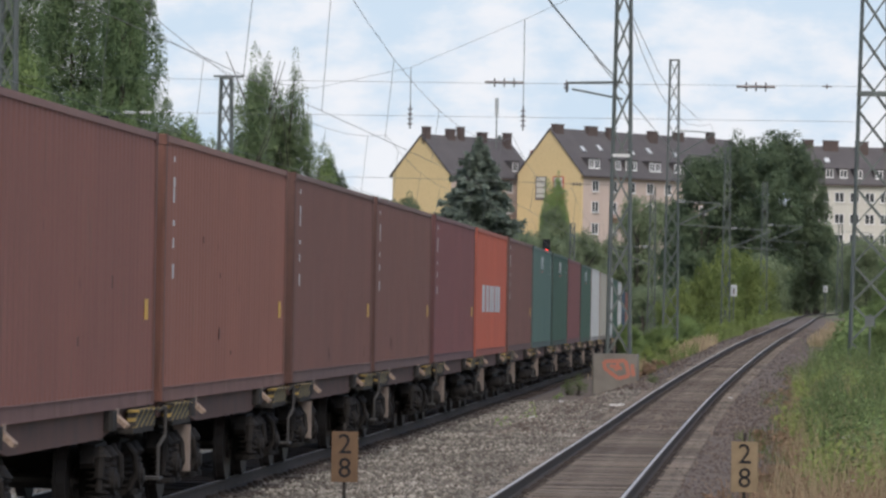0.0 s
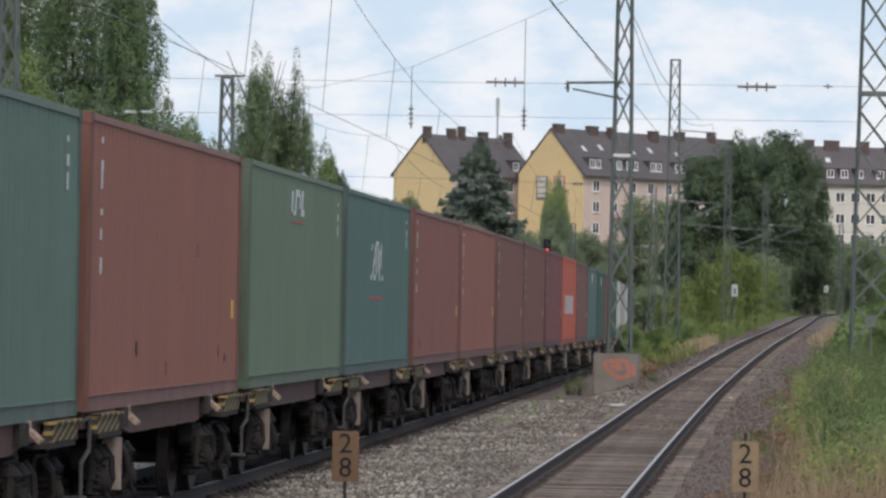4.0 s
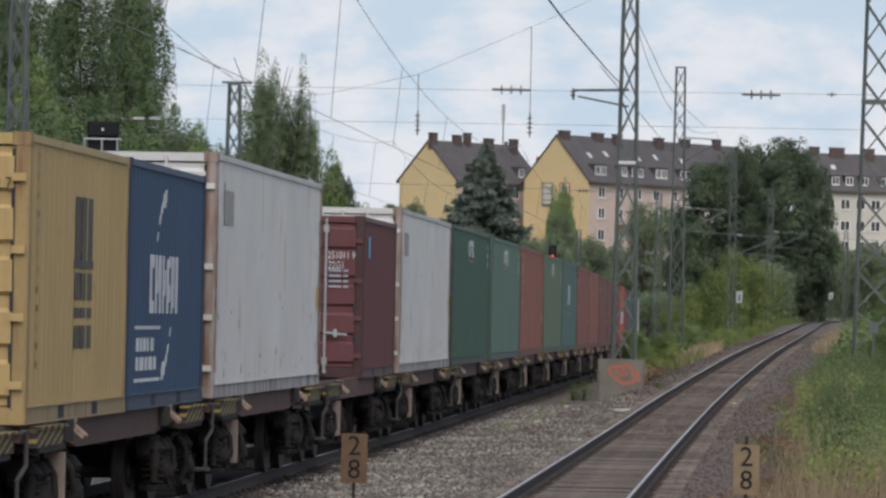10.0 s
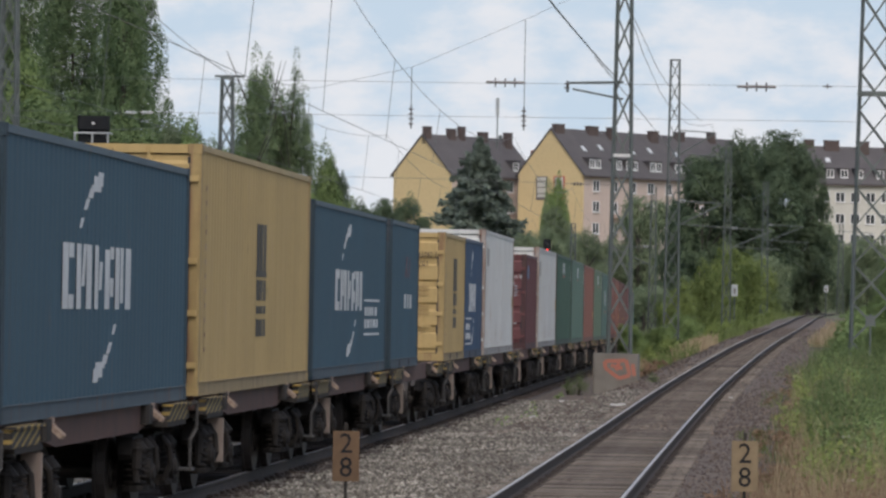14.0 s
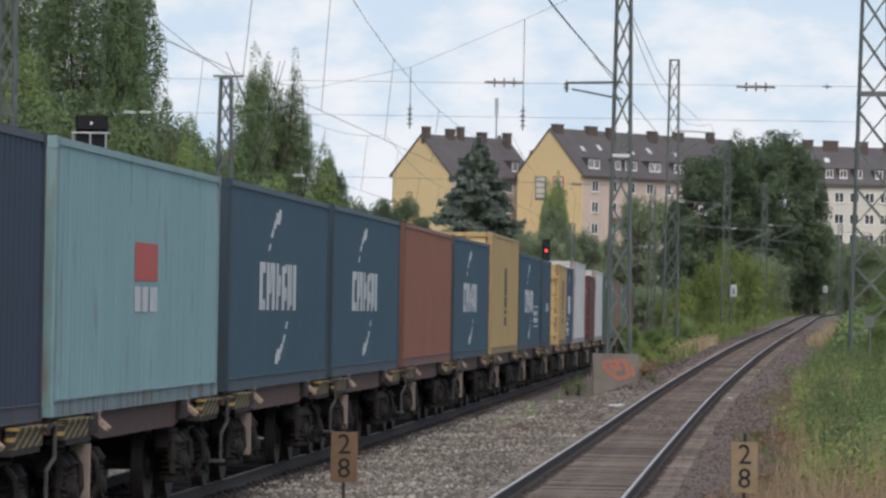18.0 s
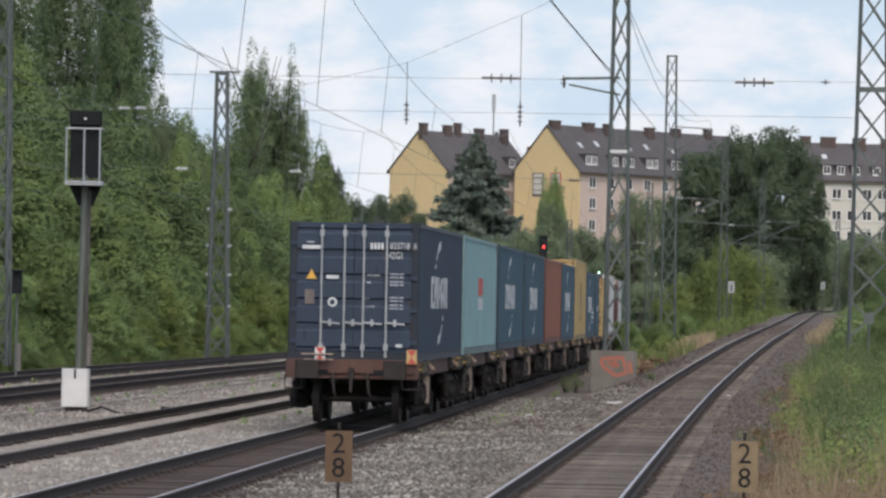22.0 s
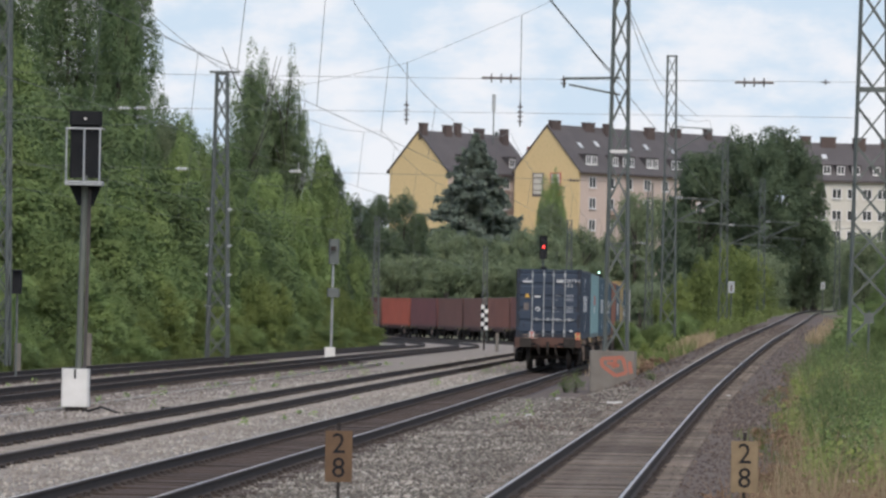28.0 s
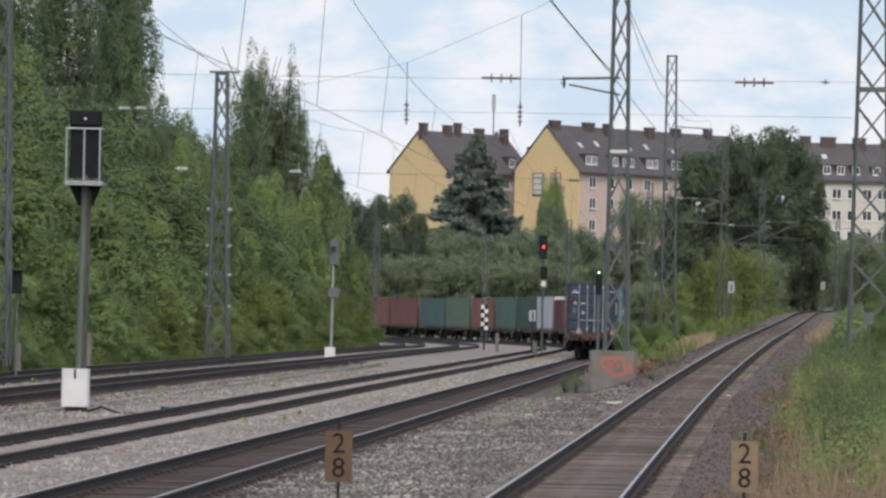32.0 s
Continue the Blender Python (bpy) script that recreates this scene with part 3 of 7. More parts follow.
def corrugated(length, pitch, depth):
    """A trapezoid wave along a wall."""
    n = max(2, round(length / pitch))
    p, out = length / n, []
    for i in range(n):
        a = -length / 2 + i * p
        out += [(a, 0), (a + 0.26 * p, 0), (a + 0.5 * p, -depth), (a + 0.76 * p, -depth)]
    return out + [(length / 2, 0)]


def container_shapes(length, height):
    """The parts of a container, origin at the middle of its floor, doors at the rear (-y)."""
    key = (length, height)
    if key in SHAPES:
        return SHAPES[key]
    out = []
    hl, w = length / 2, 1.219
    wave = corrugated(length - 0.3, 0.278, 0.012)
    for s in (1, -1):
        g, n = Geo(), len(wave)
        x = s * (w - 0.012)
        g.v = [(x + s * d, y, z) for z in (0.15, height - 0.07) for y, d in wave]
        g.f = [(i, i + 1, n + i + 1, n + i) if s > 0 else (i + 1, i, n + i, n + i + 1) for i in range(n - 1)]
        out.append(("side_wall", g))
    wave = corrugated(2.2, 0.22, 0.04)
    g, n = Geo(), len(wave)
    g.v = [(y, hl - 0.03 + d, z) for z in (0.15, height - 0.1) for y, d in wave]
    g.f = [(i + 1, i, n + i, n + i + 1) for i in range(n - 1)]
    out.append(("front_wall", g))
    g = Geo()
    nr = int(length / 0.42)
    prof = []
    for i in range(nr):
        a = -hl + 0.08 + i * (length - 0.16) / nr
        q = (length - 0.16) / nr
        prof += [(a, 0), (a + 0.3 * q, 0), (a + 0.5 * q, 0.018), (a + 0.8 * q, 0.018)]
    prof.append((hl - 0.08, 0))
    n = len(prof)
    g.v = [(x, y, height - 0.03 + d) for x in (-1.16, 1.16) for y, d in prof]
    g.f = [(i, n + i, n + i + 1, i + 1) for i in range(n - 1)]
    out.append(("roof", g))
    for s in (1, -1):
        out.append(("bottom_rail", Geo().box(s * (w - 0.04), 0, 0.075, 0.075, length - 0.32, 0.15).box(s * (w - 0.014), 0, 0.153, 0.05, length - 0.3, 0.014).box(s * (w - 0.02), 0, 0.008, 0.05, length - 0.32, 0.016)))
        out.append(("top_rail", Geo().box(s * (w - 0.03), 0, height - 0.045, 0.06, length - 0.32, 0.07)))
        for e in (1, -1):
            out.append(("corner_post", Geo().box(s * (w - 0.07), e * (hl - 0.08), height / 2, 0.14, 0.16, height - 0.24, bevel=0.02)))
            for z in (0.059, height - 0.059):
                out.append(("corner_casting", Geo().box(s * (w - 0.078), e * (hl - 0.086), z, 0.165, 0.18, 0.118, bevel=0.012)))
    for e in (1, -1):
        out.append(("end_sill", Geo().box(0, e * (hl - 0.07), 0.08, 2.2, 0.12, 0.16)))
        out.append(("end_header", Geo().box(0, e * (hl - 0.07), height - 0.06, 2.2, 0.12, 0.1)))
    out.append(("underfloor", Geo().box(0, 0, 0.1, 2.3, length - 0.4, 0.05)))
    SHAPES[key] = [(n, g.mesh(n, None)) for n, g in out]
    return SHAPES[key]


DYED = {}


def dyed(me, colour):
    """A copy of a mesh in a paint, made once."""
    key = (me.name, colour)
    if key not in DYED:
        DYED[key] = me.copy()
        DYED[key].materials.clear()
        DYED[key].materials.append((SHADED_EDGES if me.name.split(".")[0] in ("corner_post", "corner_casting", "end_sill", "front_wall") else DUSTY if me.name.startswith("bottom_rail") else LIT_TOPS if me.name.startswith("top_rail") else PAINTS)[colour])
    return DYED[key]


def doors(c, length, height, colour):
    """Two ribbed door leaves with four locking bars at the rear."""
    y = -length / 2
    rod = PAINTS[colour] if colour in ("yellow", "white") else M_STEEL_PALE
    for s in (-1, 1):
        g = Geo()
        zs, prof = [], []
        z, top = 0.17, height - 0.13
        rows = 5
        step = (top - z) / rows
        for i in range(rows):
            a = z + i * step
            prof += [(a, 0), (a + 0.12 * step, 0), (a + 0.2 * step, 0.035), (a + 0.8 * step, 0.035), (a + 0.88 * step, 0)]
        prof.append((top, 0))
        n = len(prof)
        x0, x1 = s * 0.006, s * 1.08
        g.v = [(x, y + 0.035 - d, q) for x in (x0, x1) for q, d in prof]
        g.f = [(i, n + i, n + i + 1, i + 1) if s > 0 else (i + 1, n + i + 1, n + i, i) for i in range(n - 1)]
        door = part("door", g.mesh("door", PAINTS[colour]), None, c)
        part("gasket", Geo().box(s * 1.075, y + 0.03, height / 2, 0.03, 0.05, height - 0.3), M_SEAL, door)
        for bx in (0.18, 0.61):
            bar = Geo().tube((s * bx, y - 0.03, 0.1), (s * bx, y - 0.03, height - 0.08), 0.021)
            for q, e in ((0.1, 0.07), (0.26, 0.12), (0.99, 0.07), (height * 0.58, 0.06), (height - 0.21, 0.12), (height - 0.08, 0.06)):
                bar.box(s * bx, y - 0.02, q, 0.75 * e, 0.07, e, bevel=0.015)
            part("locking_bar", bar, rod, door, "painted locking bar" if rod is not M_STEEL_PALE else "galvanised locking bar")
            handle = Geo().beam((s * bx - 0.02, y - 0.05, 0.72), (s * bx + 0.36, y - 0.05, 0.69), 0.025, 0.035)
            handle.box(s * bx + 0.17, y - 0.04, 0.71, 0.05, 0.05, 0.13)
            part("handle", handle, rod, door)
        for q in (0.35, 0.95, 1.55, height - 0.4):
            part("hinge", Geo().box(s * 1.13, y - 0.005, q, 0.12, 0.06, 0.07), PAINTS[colour], door)


def mark(c, name, y0, y1, z0, z1, m=None, x=1.2095, slant=0.0, label=""):
    """A thin painted patch on the right-hand side wall; slant shifts its top forward."""
    pts = [(x, y0, z0), (x, y1, z0), (x, y1 + slant, z1), (x, y0 + slant, z1)]
    pts += [(p - 0.003, q, r) for p, q, r in pts]
    g = Geo().add(pts, [(0, 1, 2, 3), (7, 6, 5, 4), (0, 4, 5, 1), (1, 5, 6, 2), (2, 6, 7, 3), (3, 7, 4, 0)])
    return part(name, g, m or M_DECAL, c, label)


def bars(c, y0, y1, z0, z1, widths, m=None, name="logo_bar"):
    """A row of upright bars that stands for a trade mark."""
    total = sum(widths)
    y = y0
    for i, w in enumerate(widths):
        d = w * (y1 - y0) / total
        if i % 2 == 0:
            mark(c, name, y, y + d, z0, z1, m)
        y += d


def blocks(c, y0, y1, z0, z1, cells, m=None, name="logo_bar"):
    """A trade mark as a row of blocks: each cell from, to (along), from, to (up), in shares of the row, and its slant in metres."""
    for a, b, p, q, sl in cells:
        mark(c, name, y0 + (y1 - y0) * a, y0 + (y1 - y0) * b, z0 + (z1 - z0) * p, z0 + (z1 - z0) * q, m, slant=sl)


BROAD_MARK = [(0.0, 0.075, 0, 1, 0), (0.085, 0.15, 0.78, 1, 0), (0.085, 0.15, 0, 0.22, 0), (0.19, 0.25, 0, 1, 0), (0.26, 0.3, 0.35, 1, 0.1), (0.33, 0.4, 0, 1, 0), (0.45, 0.5, 0, 1, 0), (0.51, 0.55, 0.3, 0.75, 0.05),
              (0.6, 0.67, 0, 0.95, 0), (0.68, 0.73, 0.8, 1, 0), (0.68, 0.73, 0.2, 0.5, 0), (0.76, 0.82, 0, 1, 0), (0.84, 0.88, 0.1, 1, 0), (0.92, 1.0, 0, 1, 0)]
SWOOSH = [(-1.8, -1.65, 1.77, 1.87, 0.15), (-1.54, -1.34, 1.95, 2.06, 0.18), (-1.28, -1.0, 2.07, 2.16, 0.12), (-1.06, -0.47, 2.14, 2.2, 0.0), (-0.91, -0.34, 2.2, 2.29, 0.0), (-0.65, -0.34, 2.29, 2.335, 0.04)]


def wave_logo(c, length, height, big=True):
    """A row of white blocks between two broken swooshes on blue."""
    k = length / C40
    blocks(c, -2.75 * k, 1.65 * k, 1.0, 1.62, BROAD_MARK)
    for a, b, z0, z1, sl in SWOOSH:
        mark(c, "logo_stripe", k * a, k * b, z0, z1, slant=sl * k)
        mark(c, "logo_stripe", k * (-1.1 - b - sl), k * (-1.1 - a - sl), 2.62 - z1, 2.62 - z0, slant=sl * k)


def tick_column(c, length, height, at, zs=(2.35, 2.1, 1.95, 1.72, 1.5, 1.2)):
    """The upright line of small white identity marks near one end."""
    for i, z in enumerate(zs):
        mark(c, "identity_mark", at, at + 0.11 + 0.03 * (i % 2), z * height / 2.6, z * height / 2.6 + 0.06 + 0.05 * (i % 3))


def build_container(spec):
    k, length, height, colour, deco, words, detail, shift = spec
    c = thing("container", pose(0, 0, 0), words, "container", "containers on the goods train")
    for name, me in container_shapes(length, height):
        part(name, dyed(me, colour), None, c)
    if detail:
        doors(c, length, height, colour)
    else:
        for s in (-1, 1):
            g = Geo().box(s * 0.56, -length / 2 + 0.03, height / 2, 1.08, 0.05, height - 0.3)
            for q in (0.3, 0.75):
                g.tube((s * q, -length / 2 - 0.02, 0.12), (s * q, -length / 2 - 0.02, height - 0.1), 0.02, 6)
            part("door", g, PAINTS[colour], c)
    hl = length / 2
    for y in (-1.02, 1.02) if length < 7 else ():
        mark(c, "fork_pocket", y - 0.17, y + 0.17, 0.022, 0.14, M_SEAL, 1.2185, label="dark fork-lift pocket")
    if deco == "wave":
        wave_logo(c, length, height)
    elif deco == "wave_words":
        wave_logo(c, length, height)
        y0, y1, z0 = (2.1, 4.9, 0.6) if length > 7 else (-2.4, -0.5, 0.28)
        for z in (z0 + 0.55, z0):
            mark(c, "logo_line", y0, y1, z, z + 0.036)
        bars(c, y0 + 0.1, y1 - 0.5, z0 + 0.32, z0 + 0.46, [3, 1, 2, 1, 3, 1, 2, 2, 3])
        bars(c, y0 + 0.1, y1 - 0.3, z0 + 0.12, z0 + 0.26, [2, 1, 3, 1, 2, 1, 3, 1, 2])
    elif deco == "panel":
        mark(c, "logo_panel", -0.85, 0.85, 1.3, 1.7, M_RED, label="square red emblem")
        bars(c, -0.85, 0.85, 0.98, 1.24, [3, 1, 3, 1, 4])
    elif deco == "script":
        for y, w, z0, z1, sl in ((-1.2, 0.2, 2.34, 2.62, 0.05), (-0.95, 0.3, 2.3, 2.36, 0.1), (-0.75, 0.16, 2.36, 2.66, 0.12), (-0.5, 0.34, 2.56, 2.66, 0.0), (-0.2, 0.14, 2.4, 2.6, 0.1), (0.05, 0.22, 2.3, 2.66, 0.08), (0.3, 0.18, 2.3, 2.4, 0.0)):
            mark(c, "emblem_bar", y, y + w, z0, z1, slant=sl)
        mark(c, "emblem_line", -1.1, 0.5, 2.2, 2.225, M_RED, label="thin red line")
        tick_column(c, length, height, hl - 0.8, (2.3, 2.1, 1.9))
    elif deco == "script_large":
        blocks(c, -1.7, 0.6, 1.5, 2.15, [(0.0, 0.08, 0.0, 0.15, 0), (0.02, 0.1, 0.75, 0.9, 0.1), (0.15, 0.22, 0.1, 0.55, 0.15), (0.24, 0.38, 0.0, 0.12, 0), (0.26, 0.32, 0.4, 0.9, 0.1), (0.4, 0.46, 0.1, 1.0, 0), (0.47, 0.6, 0.9, 1.0, 0), (0.55, 0.61, 0.2, 0.9, 0), (0.66, 0.72, 0.0, 0.75, 0.05), (0.73, 0.84, 0.68, 0.8, 0), (0.8, 0.86, 0.3, 0.95, 0), (0.9, 1.0, 0.0, 0.14, 0)], name="emblem_bar")
        mark(c, "emblem_line", -1.8, 0.7, 1.19, 1.23, M_RED, label="thin red line")
        tick_column(c, length, height, hl - 0.8, (2.3, 2.1, 1.9))
    elif deco == "ticks":
        tick_column(c, length, height, -hl + 0.75)
        r = random.Random(k)
        for _ in range(r.randint(3, 6)):
            y, z = r.uniform(-hl + 0.6, hl - 0.8), r.choice((r.uniform(0.2, 0.5), r.uniform(0.5, 1.9)))
            mark(c, "rust_spot", y, y + r.uniform(0.04, 0.12), z, z + r.uniform(0.05, 0.2), M_RUST_SPOT, 1.2085, label="dark rust scar")
        mark(c, "safety_mark", hl - 0.75, hl - 0.5, 0.9, 1.12, M_YELLOW, label="yellow warning label")
    elif deco == "tall_letters":
        # dark upright trade mark, drawn as bars
        for z0, z1 in ((1.5, 2.1), (1.12, 1.38), (0.95, 1.05), (0.66, 0.88)):
            bars(c, -0.3, 0.75, z0, z1, [4, 1, 4, 1, 4], M_DECAL_DARK)
        mark(c, "logo_bar", -0.38, 0.83, 1.42, 1.5, M_DECAL_DARK)
        for i in range(12):
            mark(c, "identity_mark", -hl + 0.58, -hl + 0.66, 0.5 + i * 0.17, 0.56 + i * 0.17, M_RUSTY)
    elif deco == "broad_letters":
        bars(c, -3.6, 3.4, 1.0, 1.62, [4, 2, 1, 1, 3, 2, 4, 1, 3, 2, 4, 1, 4])
    elif deco == "small_logo":
        bars(c, -0.1, 1.5, 1.05, 1.3, [3, 2, 2, 2, 3])
        for y, sl in ((0.0, 0.45), (0.45, -0.4), (0.8, 0.2)):
            mark(c, "emblem_bar", y, y + 0.1, 1.6, 1.98, M_FADED_RED, slant=sl, label="small faded red stroke")
    elif deco == "reefer":
        mark(c, "vent_panel", -hl + 0.85, -hl + 1.75, height - 0.83, height - 0.42, M_VENT, label="small grey vent plate")
        tick_column(c, length, height, hl - 0.9, (2.3, 2.1, 1.95))
        mark(c, "safety_mark", hl - 0.5, hl - 0.3, 1.1, 1.4, M_YELLOW, label="yellow warning label")
        r = random.Random(k)
        for _ in range(22):
            low = r.random() < 0.6
            y, z = r.uniform(-hl + 0.4, hl - 0.5), r.uniform(0.17, 0.5) if low else r.uniform(0.5, height - 0.4)
            mark(c, "rust_scar", y, y + r.uniform(0.02, 0.07), z, z + r.uniform(0.03, 0.14), M_SCAR if r.random() < 0.75 else M_RUST_SPOT, 1.2085, slant=r.uniform(-0.05, 0.05), label="rust scar in the white paint")
        for s in (1,):
            for e in (-1, 1):
                mark(c, "rust_stain", e * (hl - 0.1) - 0.09, e * (hl - 0.1) + 0.09, 0.3, height - 0.5, M_RUSTY, 1.2215, label="rust on the corner post")
    return c


M_VENT = mat("vent_grey", (0.33, 0.33, 0.31), (0.24, 0.235, 0.22), rough=0.8, scale=10)
M_SCAR = mat("pale_rust", (0.34, 0.23, 0.15), (0.48, 0.4, 0.32), rough=0.85, scale=9, mix=0.3)
M_RUST_SPOT = mat("rust_spot", (0.09, 0.04, 0.028), (0.05, 0.03, 0.024), rough=0.9, scale=12)
M_FADED_MARK = mat("faded_mark", (0.28, 0.19, 0.08), (0.36, 0.25, 0.1), rough=0.7, scale=8)
M_FADED_RED = mat("faded_red", (0.2, 0.07, 0.07), (0.12, 0.06, 0.07), rough=0.7, scale=8)
M_BOARD = mat("board_yellowish", (0.52, 0.38, 0.17), (0.4, 0.28, 0.12), rough=0.7, scale=8)
M_RUSTY = mat("rusty_edge", (0.34, 0.26, 0.2), (0.14, 0.066, 0.04), rough=0.85, scale=3.0, grain=30, mix=0.2)
STD, HC = 2.591, 2.896
RED_WORDS = "faded red-brown corrugated forty-foot container on the train"
# platform, length, height, colour, decoration, words, detailed doors, place along the platform
TRAIN = [
    (1, C40, STD, "navy", "wave", "navy blue forty-foot container at the tail of the train", True, 0),
    (2, C40, STD, "cyan", "panel", "pale turquoise container with square red emblem and rust", False, 0),
    (3, C40, STD, "blue", "wave", "blue container with white bar logo and swooshes", False, 0),
    (4, C40, STD, "blue", "wave", "blue container with white bar logo and swooshes", False, 0),
    (5, C40, STD, "orange_brown", "", "plain brick-red corrugated container", False, 0),
    (6, C40, STD, "blue", "wave", "blue container with white bar logo and swooshes", False, 0),
    (7, C40, HC, "yellow", "tall_letters", "tall mustard-yellow container with dark upright lettering bars", True, 0),
    (8, C40, STD, "blue", "wave_words", "blue container with white logo and framed lines", False, 0),
    (9, C20, STD, "blue", "small_logo", "short navy container on a half-empty wagon", False, -3.067),
    (10, C20, STD, "yellow", "tall_letters", "short mustard-yellow container with ribbed doors", True, -3.067),
    (10, C20, STD, "royal", "wave_words", "short blue container with white bar logo", False, 3.067),
    (11, C40, HC, "white", "reefer", "tall white container with rusty corner posts", True, 0),
    (12, C20, STD, "maroon", "", "short maroon container with ribbed doors", True, 3.067),
    (13, C40, HC, "white", "reefer", "tall dirty-white container streaked with rust", True, 0),
    (14, C40, HC, "green", "script", "dark green container with small white emblem", False, 0),
    (15, C40, HC, "pale_green", "script", "pale green container with small white emblem", False, 0),
    (16, C40, HC, "red", "ticks", RED_WORDS, False, 0),
    (17, C40, HC, "moss", "script", "moss green container with small white emblem", False, 0),
    (18, C40, HC, "teal", "script_large", "teal green container with white emblem and red line", False, 0),
    (19, C40, HC, "rust_red", "ticks", RED_WORDS, False, 0),
    (20, C40, HC, "red", "ticks", RED_WORDS, False, 0),
    (21, C40, HC, "brown", "ticks", "dark brown-red corrugated container", False, 0),
    (22, C40, HC, "brown", "ticks", "dark brown-red corrugated container", False, 0),
    (23, C40, HC, "dark_red", "ticks", "purplish red corrugated container", False, 0),
    (24, C40, HC, "orange", "broad_letters", "bright orange container with pale lettering bars", False, 0),
    (25, C40, HC, "brown", "ticks", "dark brown-red corrugated container", False, 0),
    (26, C40, HC, "teal", "script", "teal green container with small white emblem", False, 0),
    (27, C40, HC, "green", "script", "dark green container with small white emblem", False, 0),
    (28, C40, HC, "dark_red", "", "purplish red corrugated container", False, 0),
    (29, C40, HC, "green", "script", "dark green container with small white emblem", False, 0),
    (30, C40, HC, "white", "", "white corrugated container near the front wagons", False, 0),
    (31, C40, HC, "beige", "", "beige corrugated container near the front wagons", False, 0),
    (32, C40, HC, "white", "", "white corrugated container near the front wagons", False, 0),
    (33, C40, HC, "green", "", "dark green corrugated container near the front wagons", False, 0),
    (34, C40, HC, "white", "", "white corrugated container near the front wagons", False, 0),
    (35, C40, STD, "blue", "", "blue corrugated container near the front wagons", False, 0),
    (36, C40, STD, "red", "", "brick-red corrugated container near the front wagons", False, 0),
]


def platform_at(k):
    """Metres from the tail to the middle of platform k."""
    i = k - 1
    return (i // 2) * (2 * C40 + GAP_IN + GAP_OUT) + (i % 2) * (C40 + GAP_IN) + C40 / 2


CONTAINERS = [(build_container(spec), platform_at(spec[0]) + spec[7]) for spec in TRAIN]


# ---- the wagons ----
def wheelset_mesh():
    g = Geo().tube((-1.0, 0, 0), (1.0, 0, 0), 0.075, 10)
    for s in (-1, 1):
        g.tube((s * 0.69, 0, 0), (s * 0.72, 0, 0), 0.49, 24)
        g.tube((s * 0.72, 0, 0), (s * 0.82, 0, 0), 0.46, 24, 0.455)
        g.tube((s * 0.82, 0, 0), (s * 0.85, 0, 0), 0.18, 12)
        g.box(s * 0.815, 0.3, 0, 0.02, 0.1, 0.05)
    return g.mesh("wheelset", M_WHEEL)


WHEELSET = wheelset_mesh()


def build_bogie(wagon, y, full):
    b = part("bogie", Geo().box(0, y, 0.62, 1.7, 0.35, 0.22, bevel=0.04), M_GRIME, wagon)
    for s in (-1, 1):
        x = s * 1.02
        outline = [(y - 1.32, 0.66), (y - 1.2, 0.84), (y - 0.5, 0.86), (y - 0.3, 0.76), (y + 0.3, 0.76), (y + 0.5, 0.86), (y + 1.2, 0.84), (y + 1.32, 0.66), (y + 1.26, 0.6), (y + 0.62, 0.6), (y + 0.4, 0.3), (y - 0.4, 0.3), (y - 0.62, 0.6), (y - 1.26, 0.6)]
        part("side_frame", Geo().prism(outline, x - 0.07, x + 0.07), M_BOGIE_SHADED, b)
        for a in (-0.9, 0.9):
            box = Geo().box(x, y + a, 0.46, 0.24, 0.3, 0.26, bevel=0.05)
            box.tube((x, y + a, 0.47), (x + s * 0.24, y + a, 0.47), 0.18, 16, 0.14)
            box.box(x + s * 0.03, y + a, 0.3, 0.16, 0.66, 0.07, bevel=0.02)
            box.tube((x + s * 0.24, y + a, 0.47), (x + s * 0.27, y + a, 0.47), 0.1, 12, 0.07)
            for d in (-0.24, 0.24):
                box.tube((x + s * 0.09, y + a + d, 0.28), (x + s * 0.09, y + a + d, 0.34), 0.15, 12)
                box.tube((x + s * 0.09, y + a + d, 0.72), (x + s * 0.09, y + a + d, 0.82), 0.14, 12, 0.06)
            part("axle_box", box, M_BOGIE_SHADED, b)
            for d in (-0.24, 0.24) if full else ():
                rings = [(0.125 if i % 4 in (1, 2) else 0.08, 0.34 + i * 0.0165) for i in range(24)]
                part("coil_spring", Geo().lathe(rings, x + s * 0.09, y + a + d), M_BOGIE_SHADED, b)
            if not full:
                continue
            part("damper", Geo().tube((x + s * 0.12, y + a * 1.42, 0.36), (x + s * 0.12, y + a * 1.3, 0.82), 0.04, 8).tube((x + s * 0.12, y + a * 1.39, 0.5), (x + s * 0.12, y + a * 1.32, 0.76), 0.058, 8), M_BOGIE_SHADED, b)
            part("spring_link", Geo().line([(x + s * 0.13, y + a * 0.5, 0.82), (x + s * 0.22, y + a * 0.56, 0.7), (x + s * 0.24, y + a * 0.6, 0.5), (x + s * 0.16, y + a * 0.58, 0.32)], 0.035, 8), M_BOGIE_SHADED, b)
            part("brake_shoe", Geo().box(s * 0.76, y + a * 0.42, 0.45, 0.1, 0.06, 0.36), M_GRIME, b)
    for a in (-0.9, 0.9):
        part("wheelset", WHEELSET, None, b).location = (0, y + a, 0.46)


